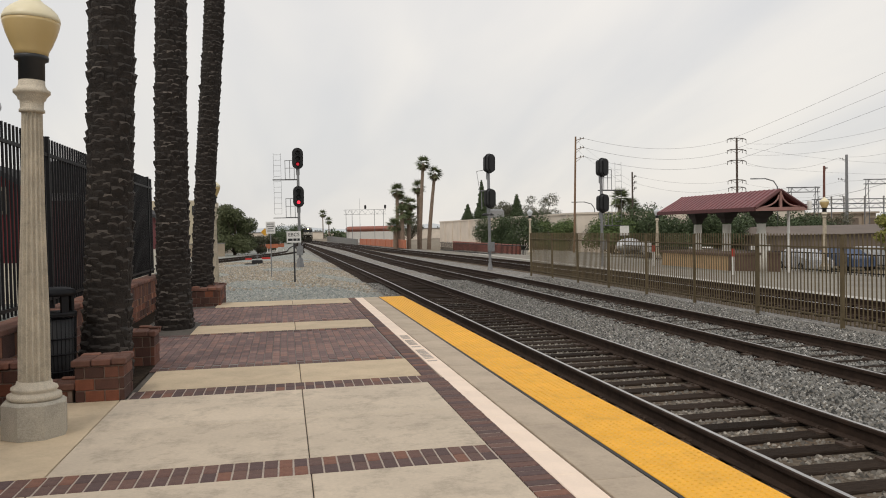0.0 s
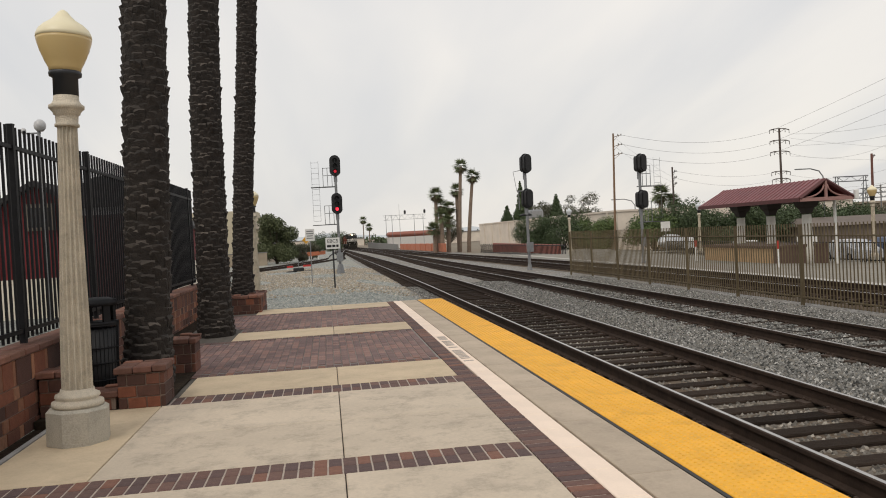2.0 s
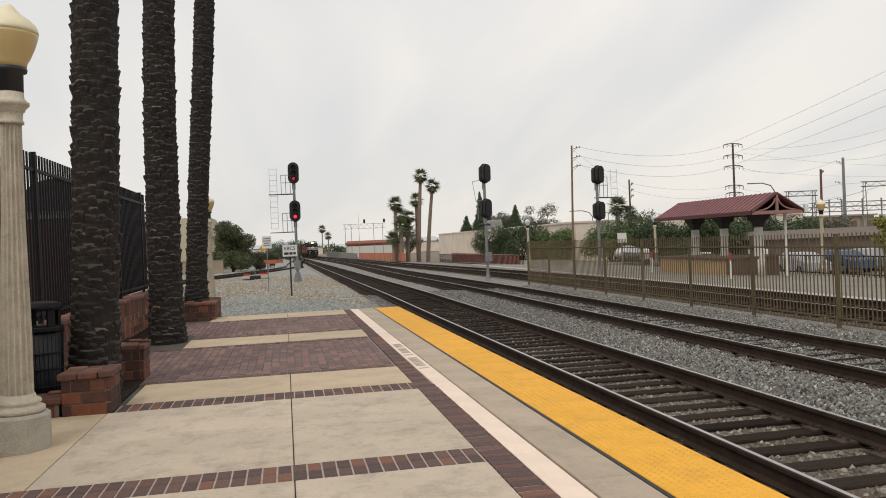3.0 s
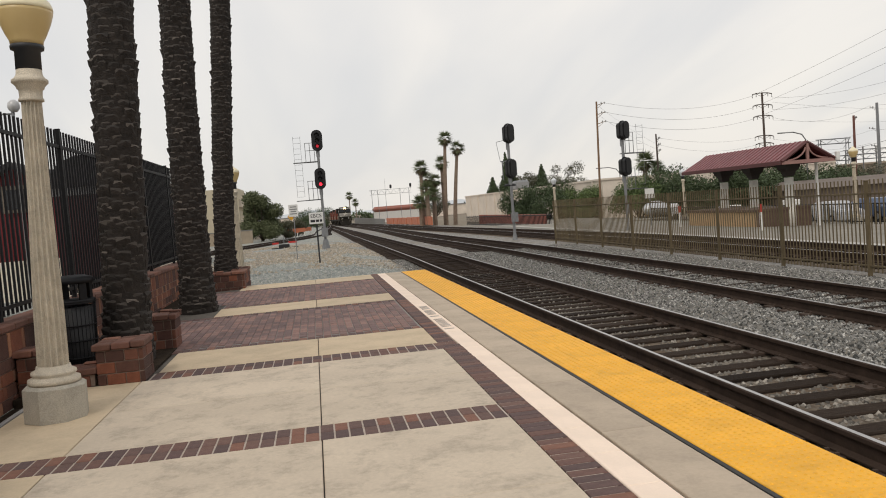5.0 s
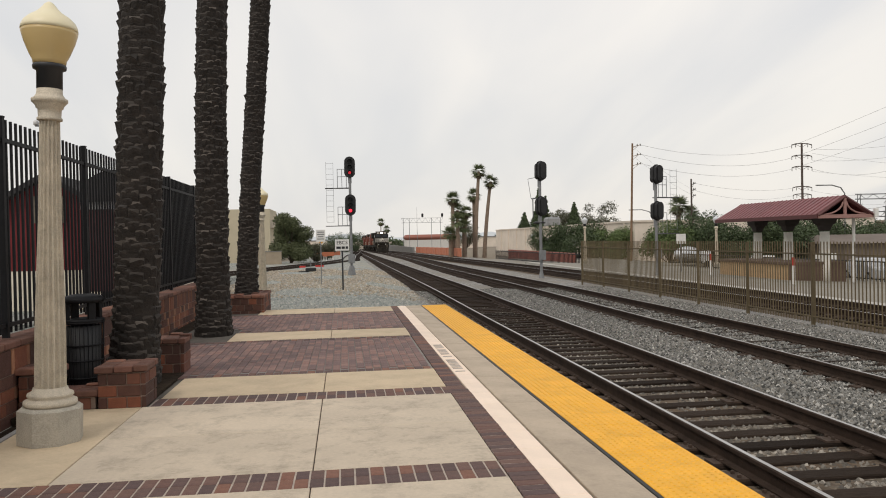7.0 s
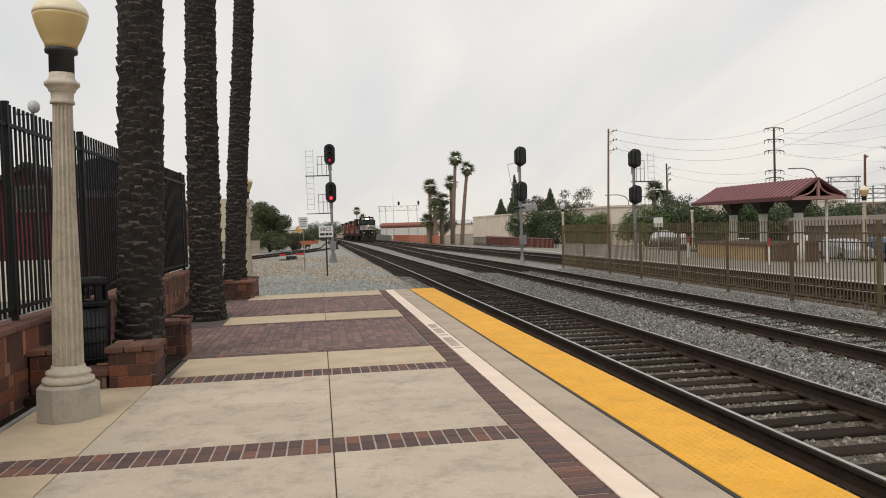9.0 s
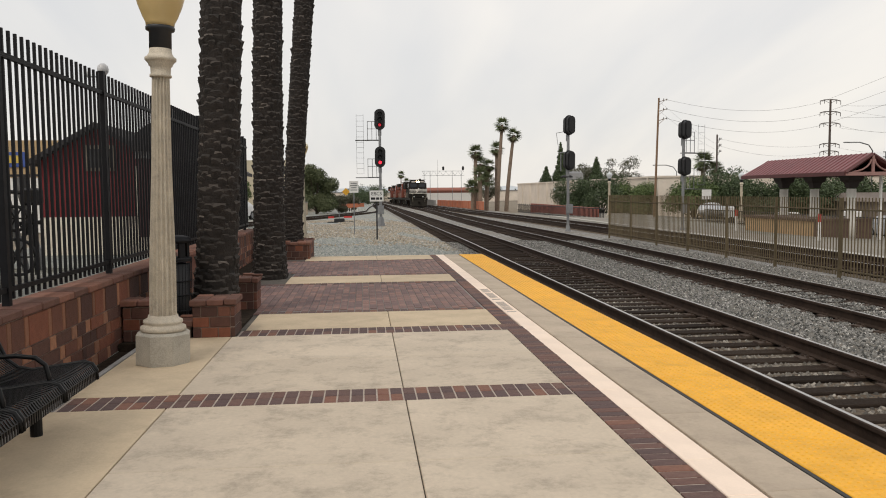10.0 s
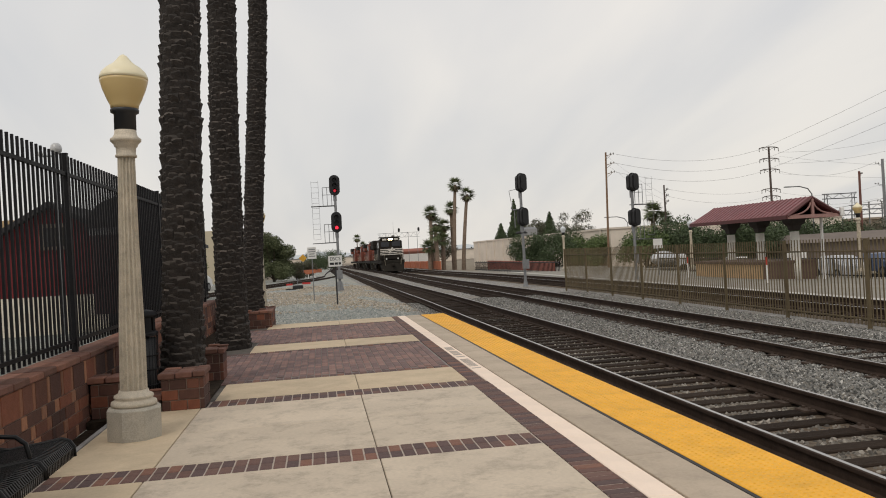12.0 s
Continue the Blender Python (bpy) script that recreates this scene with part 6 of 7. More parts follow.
def build_far_left():
    root = thing("tan_building", "long tan stucco building with a painted band", "building")
    bm = bmesh.new()
    box(bm, -48, 60, -1, -13.5, 72, 5.7)
    part("wall", bm, mat("tan_stucco", (0.44, 0.31, 0.17), 0.9, vary=0.1, scale=0.4), root)
    bm = bmesh.new()
    box(bm, -29.5, 59.9, 3.75, -24.2, 59.998, 4.85, bevel=0.02)
    banner = part("banner", bm, mat("blue_banner_paint", (0.05, 0.09, 0.30), 0.8, vary=0.15), root, "blue banner with yellow lettering")
    for k in range(9):
        bm = bmesh.new()
        box(bm, -29.0 + 0.48 * k, 59.86, 4.05, -28.68 + 0.48 * k, 59.895, 4.6)
        part("letter_bar", bm, mat("yellow_lettering", (0.55, 0.40, 0.08), 0.8), banner)
    root = thing("small_house", "small beige house behind the tree", "house")
    bm = bmesh.new()
    box(bm, -10.5, 96, -1, -5.6, 104, 1.4)
    part("wall", bm, CREAM_WALL, root)
    bm = bmesh.new()
    v = [bm.verts.new(p) for p in ((-10.8, 95.6, 1.4), (-5.3, 95.6, 1.4), (-5.3, 104.4, 1.4), (-10.8, 104.4, 1.4), (-8.05, 95.6, 2.8), (-8.05, 104.4, 2.8))]
    for q in ((0, 1, 4), (2, 3, 5), (1, 2, 5, 4), (3, 0, 4, 5), (0, 3, 2, 1)):
        bm.faces.new([v[k] for k in q])
    part("roof", bm, ROOF_GREY, root)
    for x in (-9.6, -7.2):
        bm = bmesh.new()
        box(bm, x, 95.94, 0.0, x + 0.9, 95.998, 0.9)
        part("window", bm, DARK_GLASS, root)
    root = thing("apartment_block", "pale two-storey block with balconies behind the palms", "building")
    bm = bmesh.new()
    box(bm, -16, 90, -1, -7.5, 99, 5.4)
    part("wall", bm, mat("pale_yellow_stucco", (0.52, 0.46, 0.34), 0.9, vary=0.08, scale=0.5), root)
    for z in (1.0, 3.3):
        bm = bmesh.new()
        box(bm, -7.5, 90.5, z, -6.9, 98.5, z + 0.9)
        part("balcony", bm, CREAM_WALL, root)
        for y in (91.5, 94.5):
            bm = bmesh.new()
            box(bm, -9.6 + (y - 91.5), 89.95, z + 0.5, -8.7 + (y - 91.5), 89.998, z + 1.5)
            part("window", bm, DARK_GLASS, root)
    wall = thing("garden_wall", "low beige block wall along the siding", "wall")
    bm = bmesh.new()
    box(bm, -9.5, 78, -0.9, -5.4, 78.25, 0.75)
    part("body", bm, mat("beige_block", (0.34, 0.28, 0.21), 0.9, vary=0.15, scale=1), wall)
    bm = bmesh.new()
    box(bm, -9.55, 77.96, 0.75, -5.35, 78.3, 0.83)
    part("coping", bm, GREY_WALL, wall)
    for k, (x, y) in enumerate(((-1.9, 88), (-1.2, 93), (-0.4, 98))):
        b = thing("work_barrier", "orange and white work barrier beside the siding", "barrier", "work barriers", at=pose(x, y, ground_z(x, y), 0, 0, 20 * k))
        bm = bmesh.new()
        box(bm, -0.7, -0.05, 0.5, 0.7, 0.05, 0.95)
        part("board", bm, ORANGE, b)
        for s in (-0.55, 0.55):
            bm = bmesh.new()
            box(bm, s - 0.04, -0.25, 0, s + 0.04, 0.25, 0.06)
            box(bm, s - 0.04, -0.03, 0, s + 0.04, 0.03, 0.95)
            part("leg", bm, WHITE_PAINT, b)
    s = thing("road_sign", "yellow diamond road sign on a post", "sign", at=pose(-1.8, 86, ground_z(-1.8, 86)))
    bm = bmesh.new()
    rod(bm, (0, 0, 0), (0, 0, 2.6), 0.03)
    part("post", bm, GALV, s)
    bm = bmesh.new()
    box(bm, -0.3, -0.03, -0.3, 0.3, -0.015, 0.3, Matrix.Translation((0, 0, 2.3)) @ Matrix.Rotation(radians(45), 4, "Y"))
    part("plate", bm, mat("yellow_sign_paint", (0.7, 0.36, 0.03), 0.6), s)


build_far_left()


def build_right_distance():
    root = thing("warehouse", "long low brown corrugated warehouse wall", "warehouse")
    bm = bmesh.new()
    box(bm, 42.5, 62, -3, 130, 74, 0.55)
    part("wall", bm, BROWN_WALL, root)
    bm = bmesh.new()
    v = [bm.verts.new(p) for p in ((42.2, 61.6, 0.55), (130, 61.6, 0.55), (130, 74.4, 0.55), (42.2, 74.4, 0.55), (44, 68, 1.3), (130, 68, 1.3))]
    for q in ((0, 1, 5, 4), (2, 3, 4, 5), (3, 0, 4), (0, 3, 2, 1)):
        bm.faces.new([v[k] for k in q])
    part("roof", bm, BROWN_WALL, root)
    # orange barriers and low grey wall along the tracks
    for k in range(9):
        y = 112 + 7 * k
        b = thing("plastic_barrier", "orange plastic mesh barrier along the tracks", "barrier", "orange barriers", at=pose(17.2 - 0.012 * (y - 112), y, ground_z(17, y)))
        bm = bmesh.new()
        box(bm, -0.1, 0, 0.1, 0.1, 6.9, 1.35, bevel=0.03)
        part("panel", bm, ORANGE, b)
        bm = bmesh.new()
        box(bm, -0.2, 0.1, 0, 0.2, 0.5, 0.12)
        box(bm, -0.2, 6.4, 0, 0.2, 6.8, 0.12)
        part("foot", bm, GREY_WALL, b)
    w = thing("red_kerb_wall", "long low brick-red wall behind the dark railing", "wall")
    bm = bmesh.new()
    box(bm, 22.4, 74, -1.3, 22.8, 104, 0.02, bevel=0.03)
    part("body", bm, mat("brick_red_paint", (0.26, 0.085, 0.06), 0.85, vary=0.2, scale=0.8), w)
    w = thing("trackside_wall", "long low grey concrete wall beside the tracks", "wall")
    bm = bmesh.new()
    box(bm, 15.8, 176, -3, 16.2, 300, -0.2)
    part("body", bm, GREY_WALL, w)
    b = thing("orange_roofed_store", "low white store with an orange-red roof far off", "building")
    bm = bmesh.new()
    box(bm, 24, 298, -3, 44, 310, 1.2)
    part("wall", bm, mat("white_store_wall", (0.6, 0.58, 0.55), 0.9), b)
    bm = bmesh.new()
    box(bm, 23.5, 297.5, 1.2, 44.5, 310.5, 3.2, bevel=0.8)
    part("roof", bm, mat("orange_tile_roof", (0.30, 0.12, 0.09), 0.85, vary=0.15), b)
    for x, y, w_, h in ((4, 420, 16, 3.4), (-22, 400, 14, 3.6), (60, 380, 30, 4.0), (48, 350, 12, 3.0)):
        b = thing("distant_building", "low pale building on the horizon", "building", "distant buildings")
        bm = bmesh.new()
        box(bm, x, y, -3, x + w_, y + 10, h - 2.2)
        part("wall", bm, CREAM_WALL, b)
        bm = bmesh.new()
        box(bm, x - 0.3, y - 0.3, h - 2.2, x + w_ + 0.3, y + 10.3, h - 1.8)
        part("roof", bm, ROOF_GREY, b)
    # dark railing at the far end of the opposite platform
    f = thing("platform_railing", "dark metal railing along the far platform end", "railing")
    for z in (0.05, 0.95):
        bm = bmesh.new()
        rod(bm, (19.5, 62, z - 0.75), (19.5, 98, z - 0.95), 0.04, 6)
        part("rail", bm, BLACK_IRON, f)
    bm = bmesh.new()
    box(bm, -0.022, -0.022, 0, 0.022, 0.022, 1.0)
    bar = mesh_of("baluster", bm, BLACK_IRON)
    for k in range(90):
        y = 62 + 0.4 * k
        piece("baluster", bar, f, 19.5, y, -0.78 - 0.0055 * (y - 62) + 0.12 * (k % 3 == 0))
    p = strip("platform_extension", 15.6, 30, 62, 98, -1.1, -0.62, PLAT2, "grey concrete platform extension", "platform")
    # signal bridge over the line
    g = thing("signal_bridge", "steel truss signal bridge over the distant tracks", "signal bridge")
    zb = ground_z(24, 262)
    for x in (20.2, 22.2, 29.6, 32.6):
        bm = bmesh.new()
        rod(bm, (x, 262, zb), (x, 262, 8.6), 0.085, 6)
        part("leg", bm, GALV, g)
    bm = bmesh.new()
    for z in (7.0, 8.5):
        rod(bm, (19.5, 262, z), (33.5, 262, z), 0.055, 5)
    for k in range(14):
        rod(bm, (19.5 + k, 262, 7.0 if k % 2 else 8.5), (20.5 + k, 262, 8.5 if k % 2 else 7.0), 0.032, 4)
    part("truss", bm, GALV, g)
    for x in (26.6, 33.2):
        bm = bmesh.new()
        oval(bm, 0.7, 1.3, 261.8, 262.1, x, 9.4)
        part("signal_head", bm, SIGNAL_BLACK, g)
    bm = bmesh.new()
    rod(bm, (25.5, 270, zb), (25.5, 270, 12.5), 0.1, 5, 0.03)
    part("aerial", bm, GALV, g)


build_right_distance()


# ---- poles, wires, steel gantries ----
WOOD_POLE = mat("weathered_timber_pole", (0.21, 0.13, 0.08), 0.95, vary=0.25, scale=3, bump=0.5, stretch=(5, 5, 0.6))
POLE_DARK = mat("dark_timber_pole", (0.085, 0.065, 0.055), 0.95, vary=0.25, scale=3, stretch=(5, 5, 0.6))
WIRE = mat("weathered_cable", (0.16, 0.16, 0.16), 0.6)


def build_pole(x, y, top, r, arms, material, label, lean=0.0, base=None, one_side=False):
    z0 = ground_z(x, y) if base is None else base
    root = thing("utility_pole", label, "utility pole", "utility poles", at=pose(x, y, z0))
    h = top - z0
    bm = bmesh.new()
    rod(bm, (-lean, 0, -0.2), (0, 0, h), r, 10, r * 0.7)
    part("pole", bm, material, root)
    for d, half in arms:
        bm = bmesh.new()
        z = h - d
        if one_side:
            rod(bm, (0, 0, z - 0.12), (half, 0, z + 0.1), 0.03, 6)
            rod(bm, (0, 0, z - 0.45), (half * 0.7, 0, z - 0.02), 0.018, 5)
            ends = (0.6, 1.0)
        else:
            tube(bm, [(-half, 0, z - 0.12), (-half * 0.6, 0, z + 0.02), (0, 0, z + 0.05), (half * 0.6, 0, z + 0.02), (half, 0, z - 0.12)], 0.06, 6)
            rod(bm, (-half * 0.62, 0.05, z), (0, 0.05, z - 0.4), 0.025, 5)
            rod(bm, (half * 0.62, 0.05, z), (0, 0.05, z - 0.4), 0.025, 5)
            ends = (-1.0, -0.6, 0.6, 1.0)
        arm = part("crossarm", bm, material, root)
        for q in ends:
            bm = bmesh.new()
            low = z - 0.12 if abs(q) > 0.9 and not one_side else z
            if one_side:
                lathe(bm, [(0.03, low), (0.06, low + 0.06), (0.035, low + 0.2)], 8, x=q * half)
            else:
                lathe(bm, [(0.03, low - 0.42), (0.05, low - 0.34), (0.03, low - 0.22), (0.05, low - 0.15), (0.02, low)], 8, x=q * half)
            part("insulator", bm, GREY_WALL, arm)
    return root


def wire(name, a, b, sag, r=0.015):
    a, b = Vector(a), Vector(b)
    bm = bmesh.new()
    r *= 0.75
    tube(bm, [a.lerp(b, k / 14) + Vector((0, 0, -4 * sag * (k / 14) * (1 - k / 14))) for k in range(15)], r, 4)
    tagged(part("overhead_wire", bm, WIRE), "thin black overhead wire between poles", "wire", "overhead wires")


build_pole(28.62, 74.0, 10.55, 0.125, ((0.25, 0.8), (1.15, 0.8), (2.05, 0.8)), WOOD_POLE, "tall brown timber utility pole with three short brackets", 0.35, None, True)
build_pole(56.0, 90.0, 12.35, 0.17, ((0.1, 1.3), (1.5, 1.3), (2.85, 1.3), (5.3, 1.25), (6.2, 1.2), (7.2, 1.0)), POLE_DARK, "tall timber power pole with six crossarms", 0.0)
build_pole(57.0, 75.0, 7.6, 0.16, ((0.3, 0.35),), mat("reddish_timber_pole", (0.16, 0.07, 0.055), 0.95, vary=0.25, scale=3, stretch=(5, 5, 0.6)), "reddish timber pole beside the lamp", 0.1, None, True)
build_pole(35.0, 75.0, 7.1, 0.11, ((0.5, 0.4), (1.1, 0.4), (1.7, 0.4)), POLE_DARK, "dark timber pole behind the palms", 0.0, None, True)
build_pole(71.6, 90.0, 10.2, 0.24, ((0.6, -0.95), (3.2, -1.2), (5.4, -1.0)), GALV, "grey steel pole with side brackets", 0.0, None, True)
for (za, zb, zc), (xe, ze) in zip(((10.4, 12.25, 12.1), (9.5, 10.8, 10.7), (8.6, 9.45, 9.35)), ((63.0, 19.4), (63.0, 17.4), (63.0, 15.65))):
    wire("overhead_wire", (29.35, 74.0, za), (54.7, 90.0, zb - 0.25), 1.05, 0.016)
    wire("overhead_wire", (54.7, 90.0, zc - 0.1), (xe, 60.0, ze), 0.35, 0.018)
for a, b, sag, r in (((57.3, 90, 11.6), (79.1, 80, 15.4), 1.5, 0.016), ((57.3, 90, 10.2), (79.1, 80, 14.1), 1.5, 0.016), ((57.3, 90, 11.1), (84.0, 90, 8.9), 0.5, 0.013), ((57.3, 90, 9.2), (70.7, 90, 9.9), 1.1, 0.016), ((71.5, 90, 9.9), (84.0, 90, 12.4), 0.7, 0.016),
                     ((57.3, 90, 8.9), (84.0, 90, 7.6), 0.4, 0.012), ((57.0, 90, 6.6), (70.6, 90, 6.8), 0.8, 0.012), ((57.0, 90, 5.7), (70.6, 90, 5.2), 0.7, 0.012), ((70.6, 90, 6.8), (86.0, 89, 8.6), 0.5, 0.016), ((35.2, 75, 6.7), (54.8, 90, 6.9), 0.5, 0.012), ((35.2, 75, 6.0), (54.8, 90, 6.0), 0.7, 0.012), ((60.0, 88, 4.0), (77.5, 89, 6.7), 0.5, 0.03)):
    wire("overhead_wire", a, b, sag, r)
for dz in (0.0, -0.9):
    wire("overhead_wire", (28.7, 74.0, 10.2 + dz), (35.2, 75.0, 6.0 + 0.6 * dz), 0.25, 0.009)


def build_gantries():
    steel = mat("dull_lattice_steel", (0.16, 0.165, 0.17), 0.6, metal=0.4, vary=0.2)
    for x0, x1, y, top in ((63.4, 67.2, 90, 6.05), (66.0, 84.0, 91, 3.9), (74.6, 84.0, 90, 7.0), (70.0, 92.0, 94, 4.6)):
        g = thing("steel_gantry", "lattice steel gantry of an electrical yard", "gantry", "steel gantries")
        for x in (x0, x1):
            bm = bmesh.new()
            for s in (-0.5, 0.5):
                rod(bm, (x + s, y, -2), (x + s * 0.3, y, top), 0.06, 4)
            for k in range(6):
                z = -1 + k * (top + 1) / 6
                rod(bm, (x - 0.5, y, z), (x + 0.45, y, z + (top + 1) / 6), 0.035, 4)
            part("leg", bm, steel, g)
        bm = bmesh.new()
        for z in (top - 0.6, top):
            rod(bm, (x0 - 0.5, y, z), (x1 + 0.5, y, z), 0.06, 4)
        n = int((x1 - x0) / 0.9)
        for k in range(n):
            rod(bm, (x0 + k * (x1 - x0) / n, y, top - (0.6 if k % 2 else 0)), (x0 + (k + 1) * (x1 - x0) / n, y, top - (0 if k % 2 else 0.6)), 0.03, 4)
        part("beam", bm, steel, g)
    for k, x in enumerate((68.2, 70.0, 73.0, 75.8, 78.0)):
        t = thing("insulator_stack", "grey switchgear column in the electrical yard", "switchgear", "switchgear columns", at=pose(x, 88.5, -2.0))
        bm = bmesh.new()
        rod(bm, (0, 0, 0), (0, 0, 5.6 + 0.4 * (k % 2)), 0.07, 6)
        part("post", bm, steel, t)
        bm = bmesh.new()
        lathe(bm, [(0.05 if q % 2 else 0.14, 5.6 + 0.11 * q) for q in range(12)], 10)
        part("insulator", bm, GREY_WALL, t)
    t = thing("substation_building", "tan two-storey building with pilasters and dark windows", "building")
    tan = mat("tan_plaster", (0.42, 0.345, 0.27), 0.9, vary=0.15, scale=0.6)
    bm = bmesh.new()
    box(bm, 58.0, 92.5, -3, 78, 100, 2.6)
    part("wall", bm, tan, t)
    bm = bmesh.new()
    box(bm, 57.7, 92.2, 2.6, 78.3, 100, 2.85)
    part("parapet", bm, tan, t)
    shade = mat("brown_blinds", (0.20, 0.15, 0.115), 0.6, vary=0.15)
    for k in range(8):
        bm = bmesh.new()
        box(bm, 58.4 + 2.5 * k, 92.25, -3, 58.8 + 2.5 * k, 92.498, 2.58)
        part("pilaster", bm, tan, t)
        bm = bmesh.new()
        box(bm, 59.4 + 2.5 * k, 92.44, 0.9, 60.3 + 2.5 * k, 92.497, 2.0)
        part("window", bm, shade, t)
    for x, y, top in ((48.0, 70.0, 6.0), (37.0, 90.0, 4.6)):
        l = thing("street_lamp", "grey street lamp with a curved arm", "street lamp", "street lamps", at=pose(x, y, ground_z(x, y)))
        bm = bmesh.new()
        z = top - ground_z(x, y)
        tube(bm, [(0, 0, 0), (0, 0, z - 0.8), (-0.4, 0, z - 0.25), (-1.3, 0, z), (-2.2, 0, z)], 0.06, 6)
        part("pole", bm, GALV, l)
        bm = bmesh.new()
        box(bm, -2.9, -0.12, z - 0.06, -2.15, 0.12, z + 0.05, bevel=0.03)
        part("lantern", bm, GALV, l)


build_gantries()


# ---- parked vehicles ----
TYRE = mat("tyre_rubber", (0.02, 0.02, 0.02), 0.9)


def build_car(x, y, turn, paint, label, kind="car", length=4.5):
    z = ground_z(x, y)
    root = thing(kind, label, "car", "parked vehicles", at=pose(x, y, z, 0, 0, turn))
    tall = 1.95 if kind == "van" else 1.45
    side = [(-length / 2, 0.3), (-length / 2, 0.8), (-length / 2 + 0.25, 0.92), (-length * 0.28, 0.98), (-length * 0.14, tall), (length * 0.26, tall), (length * (0.46 if kind == "van" else 0.42), 1.0), (length / 2, 0.9), (length / 2, 0.3)]
    bm = bmesh.new()
    a = [bm.verts.new((px, -0.85 if pz <= 1.0 else -0.68, pz)) for px, pz in side]
    b = [bm.verts.new((px, 0.85 if pz <= 1.0 else 0.68, pz)) for px, pz in side]
    bm.faces.new(a)
    bm.faces.new(b[::-1])
    for k in range(len(side)):
        bm.faces.new((a[k], b[k], b[(k + 1) % len(side)], a[(k + 1) % len(side)]))
    bmesh.ops.bevel(bm, geom=list(bm.edges), offset=0.05, segments=2, affect="EDGES")
    part("body", bm, paint, root)
    for s in (-1, 1):
        bm = bmesh.new()
        vs = [bm.verts.new((px, s * (0.80 if pz < 1.2 else 0.71), pz)) for px, pz in ((-length * 0.25, 1.03), (length * 0.34, 1.03), (length * 0.23, tall - 0.1), (-length * 0.13, tall - 0.1))]
        f = bm.faces.new(vs)
        bmesh.ops.solidify(bm, geom=[f], thickness=0.03)
        part("side_window", bm, DARK_GLASS, root)
        for wx in (-length * 0.31, length * 0.31):
            bm = bmesh.new()
            rod(bm, (wx, s * 0.68, 0.33), (wx, s * 0.88, 0.33), 0.33, 18)
            w = part("wheel", bm, TYRE, root)
            bm = bmesh.new()
            rod(bm, (wx, s * 0.87, 0.33), (wx, s * 0.895, 0.33), 0.2, 12)
            part("rim", bm, GALV, w)


def car_paint(name, c):
    return mat(name, c, 0.3, vary=0.04, scale=1)


WHITE_CAR, SILVER_CAR = car_paint("white_car_paint", (0.7, 0.7, 0.69)), car_paint("silver_car_paint", (0.4, 0.41, 0.42))
BLUE_CAR, GREY_CAR = car_paint("blue_car_paint", (0.06, 0.09, 0.16)), car_paint("grey_car_paint", (0.12, 0.125, 0.13))
for x, y, turn, paint, label in ((33.5, 46, 80, SILVER_CAR, "silver parked car beyond the far platform"), (36.5, 46, 85, BLUE_CAR, "dark blue parked car beyond the far platform"), (39.5, 47, 80, SILVER_CAR, "pale silver parked car beyond the far platform"), (42.6, 47.5, 88, GREY_CAR, "dark grey parked car beyond the far platform")):
    build_car(x, y, turn, paint, label)
build_car(31.6, 118, 90, WHITE_CAR, "white van parked before the long building", "van", 5.2)
build_car(-12.0, 70, 70, WHITE_CAR, "white parked car behind the palms")
build_car(-9.9, 62, 75, WHITE_CAR, "white parked car at the siding")
build_car(-11.2, 20.0, 5, WHITE_CAR, "white parked van behind the iron fence", "van", 3.6)


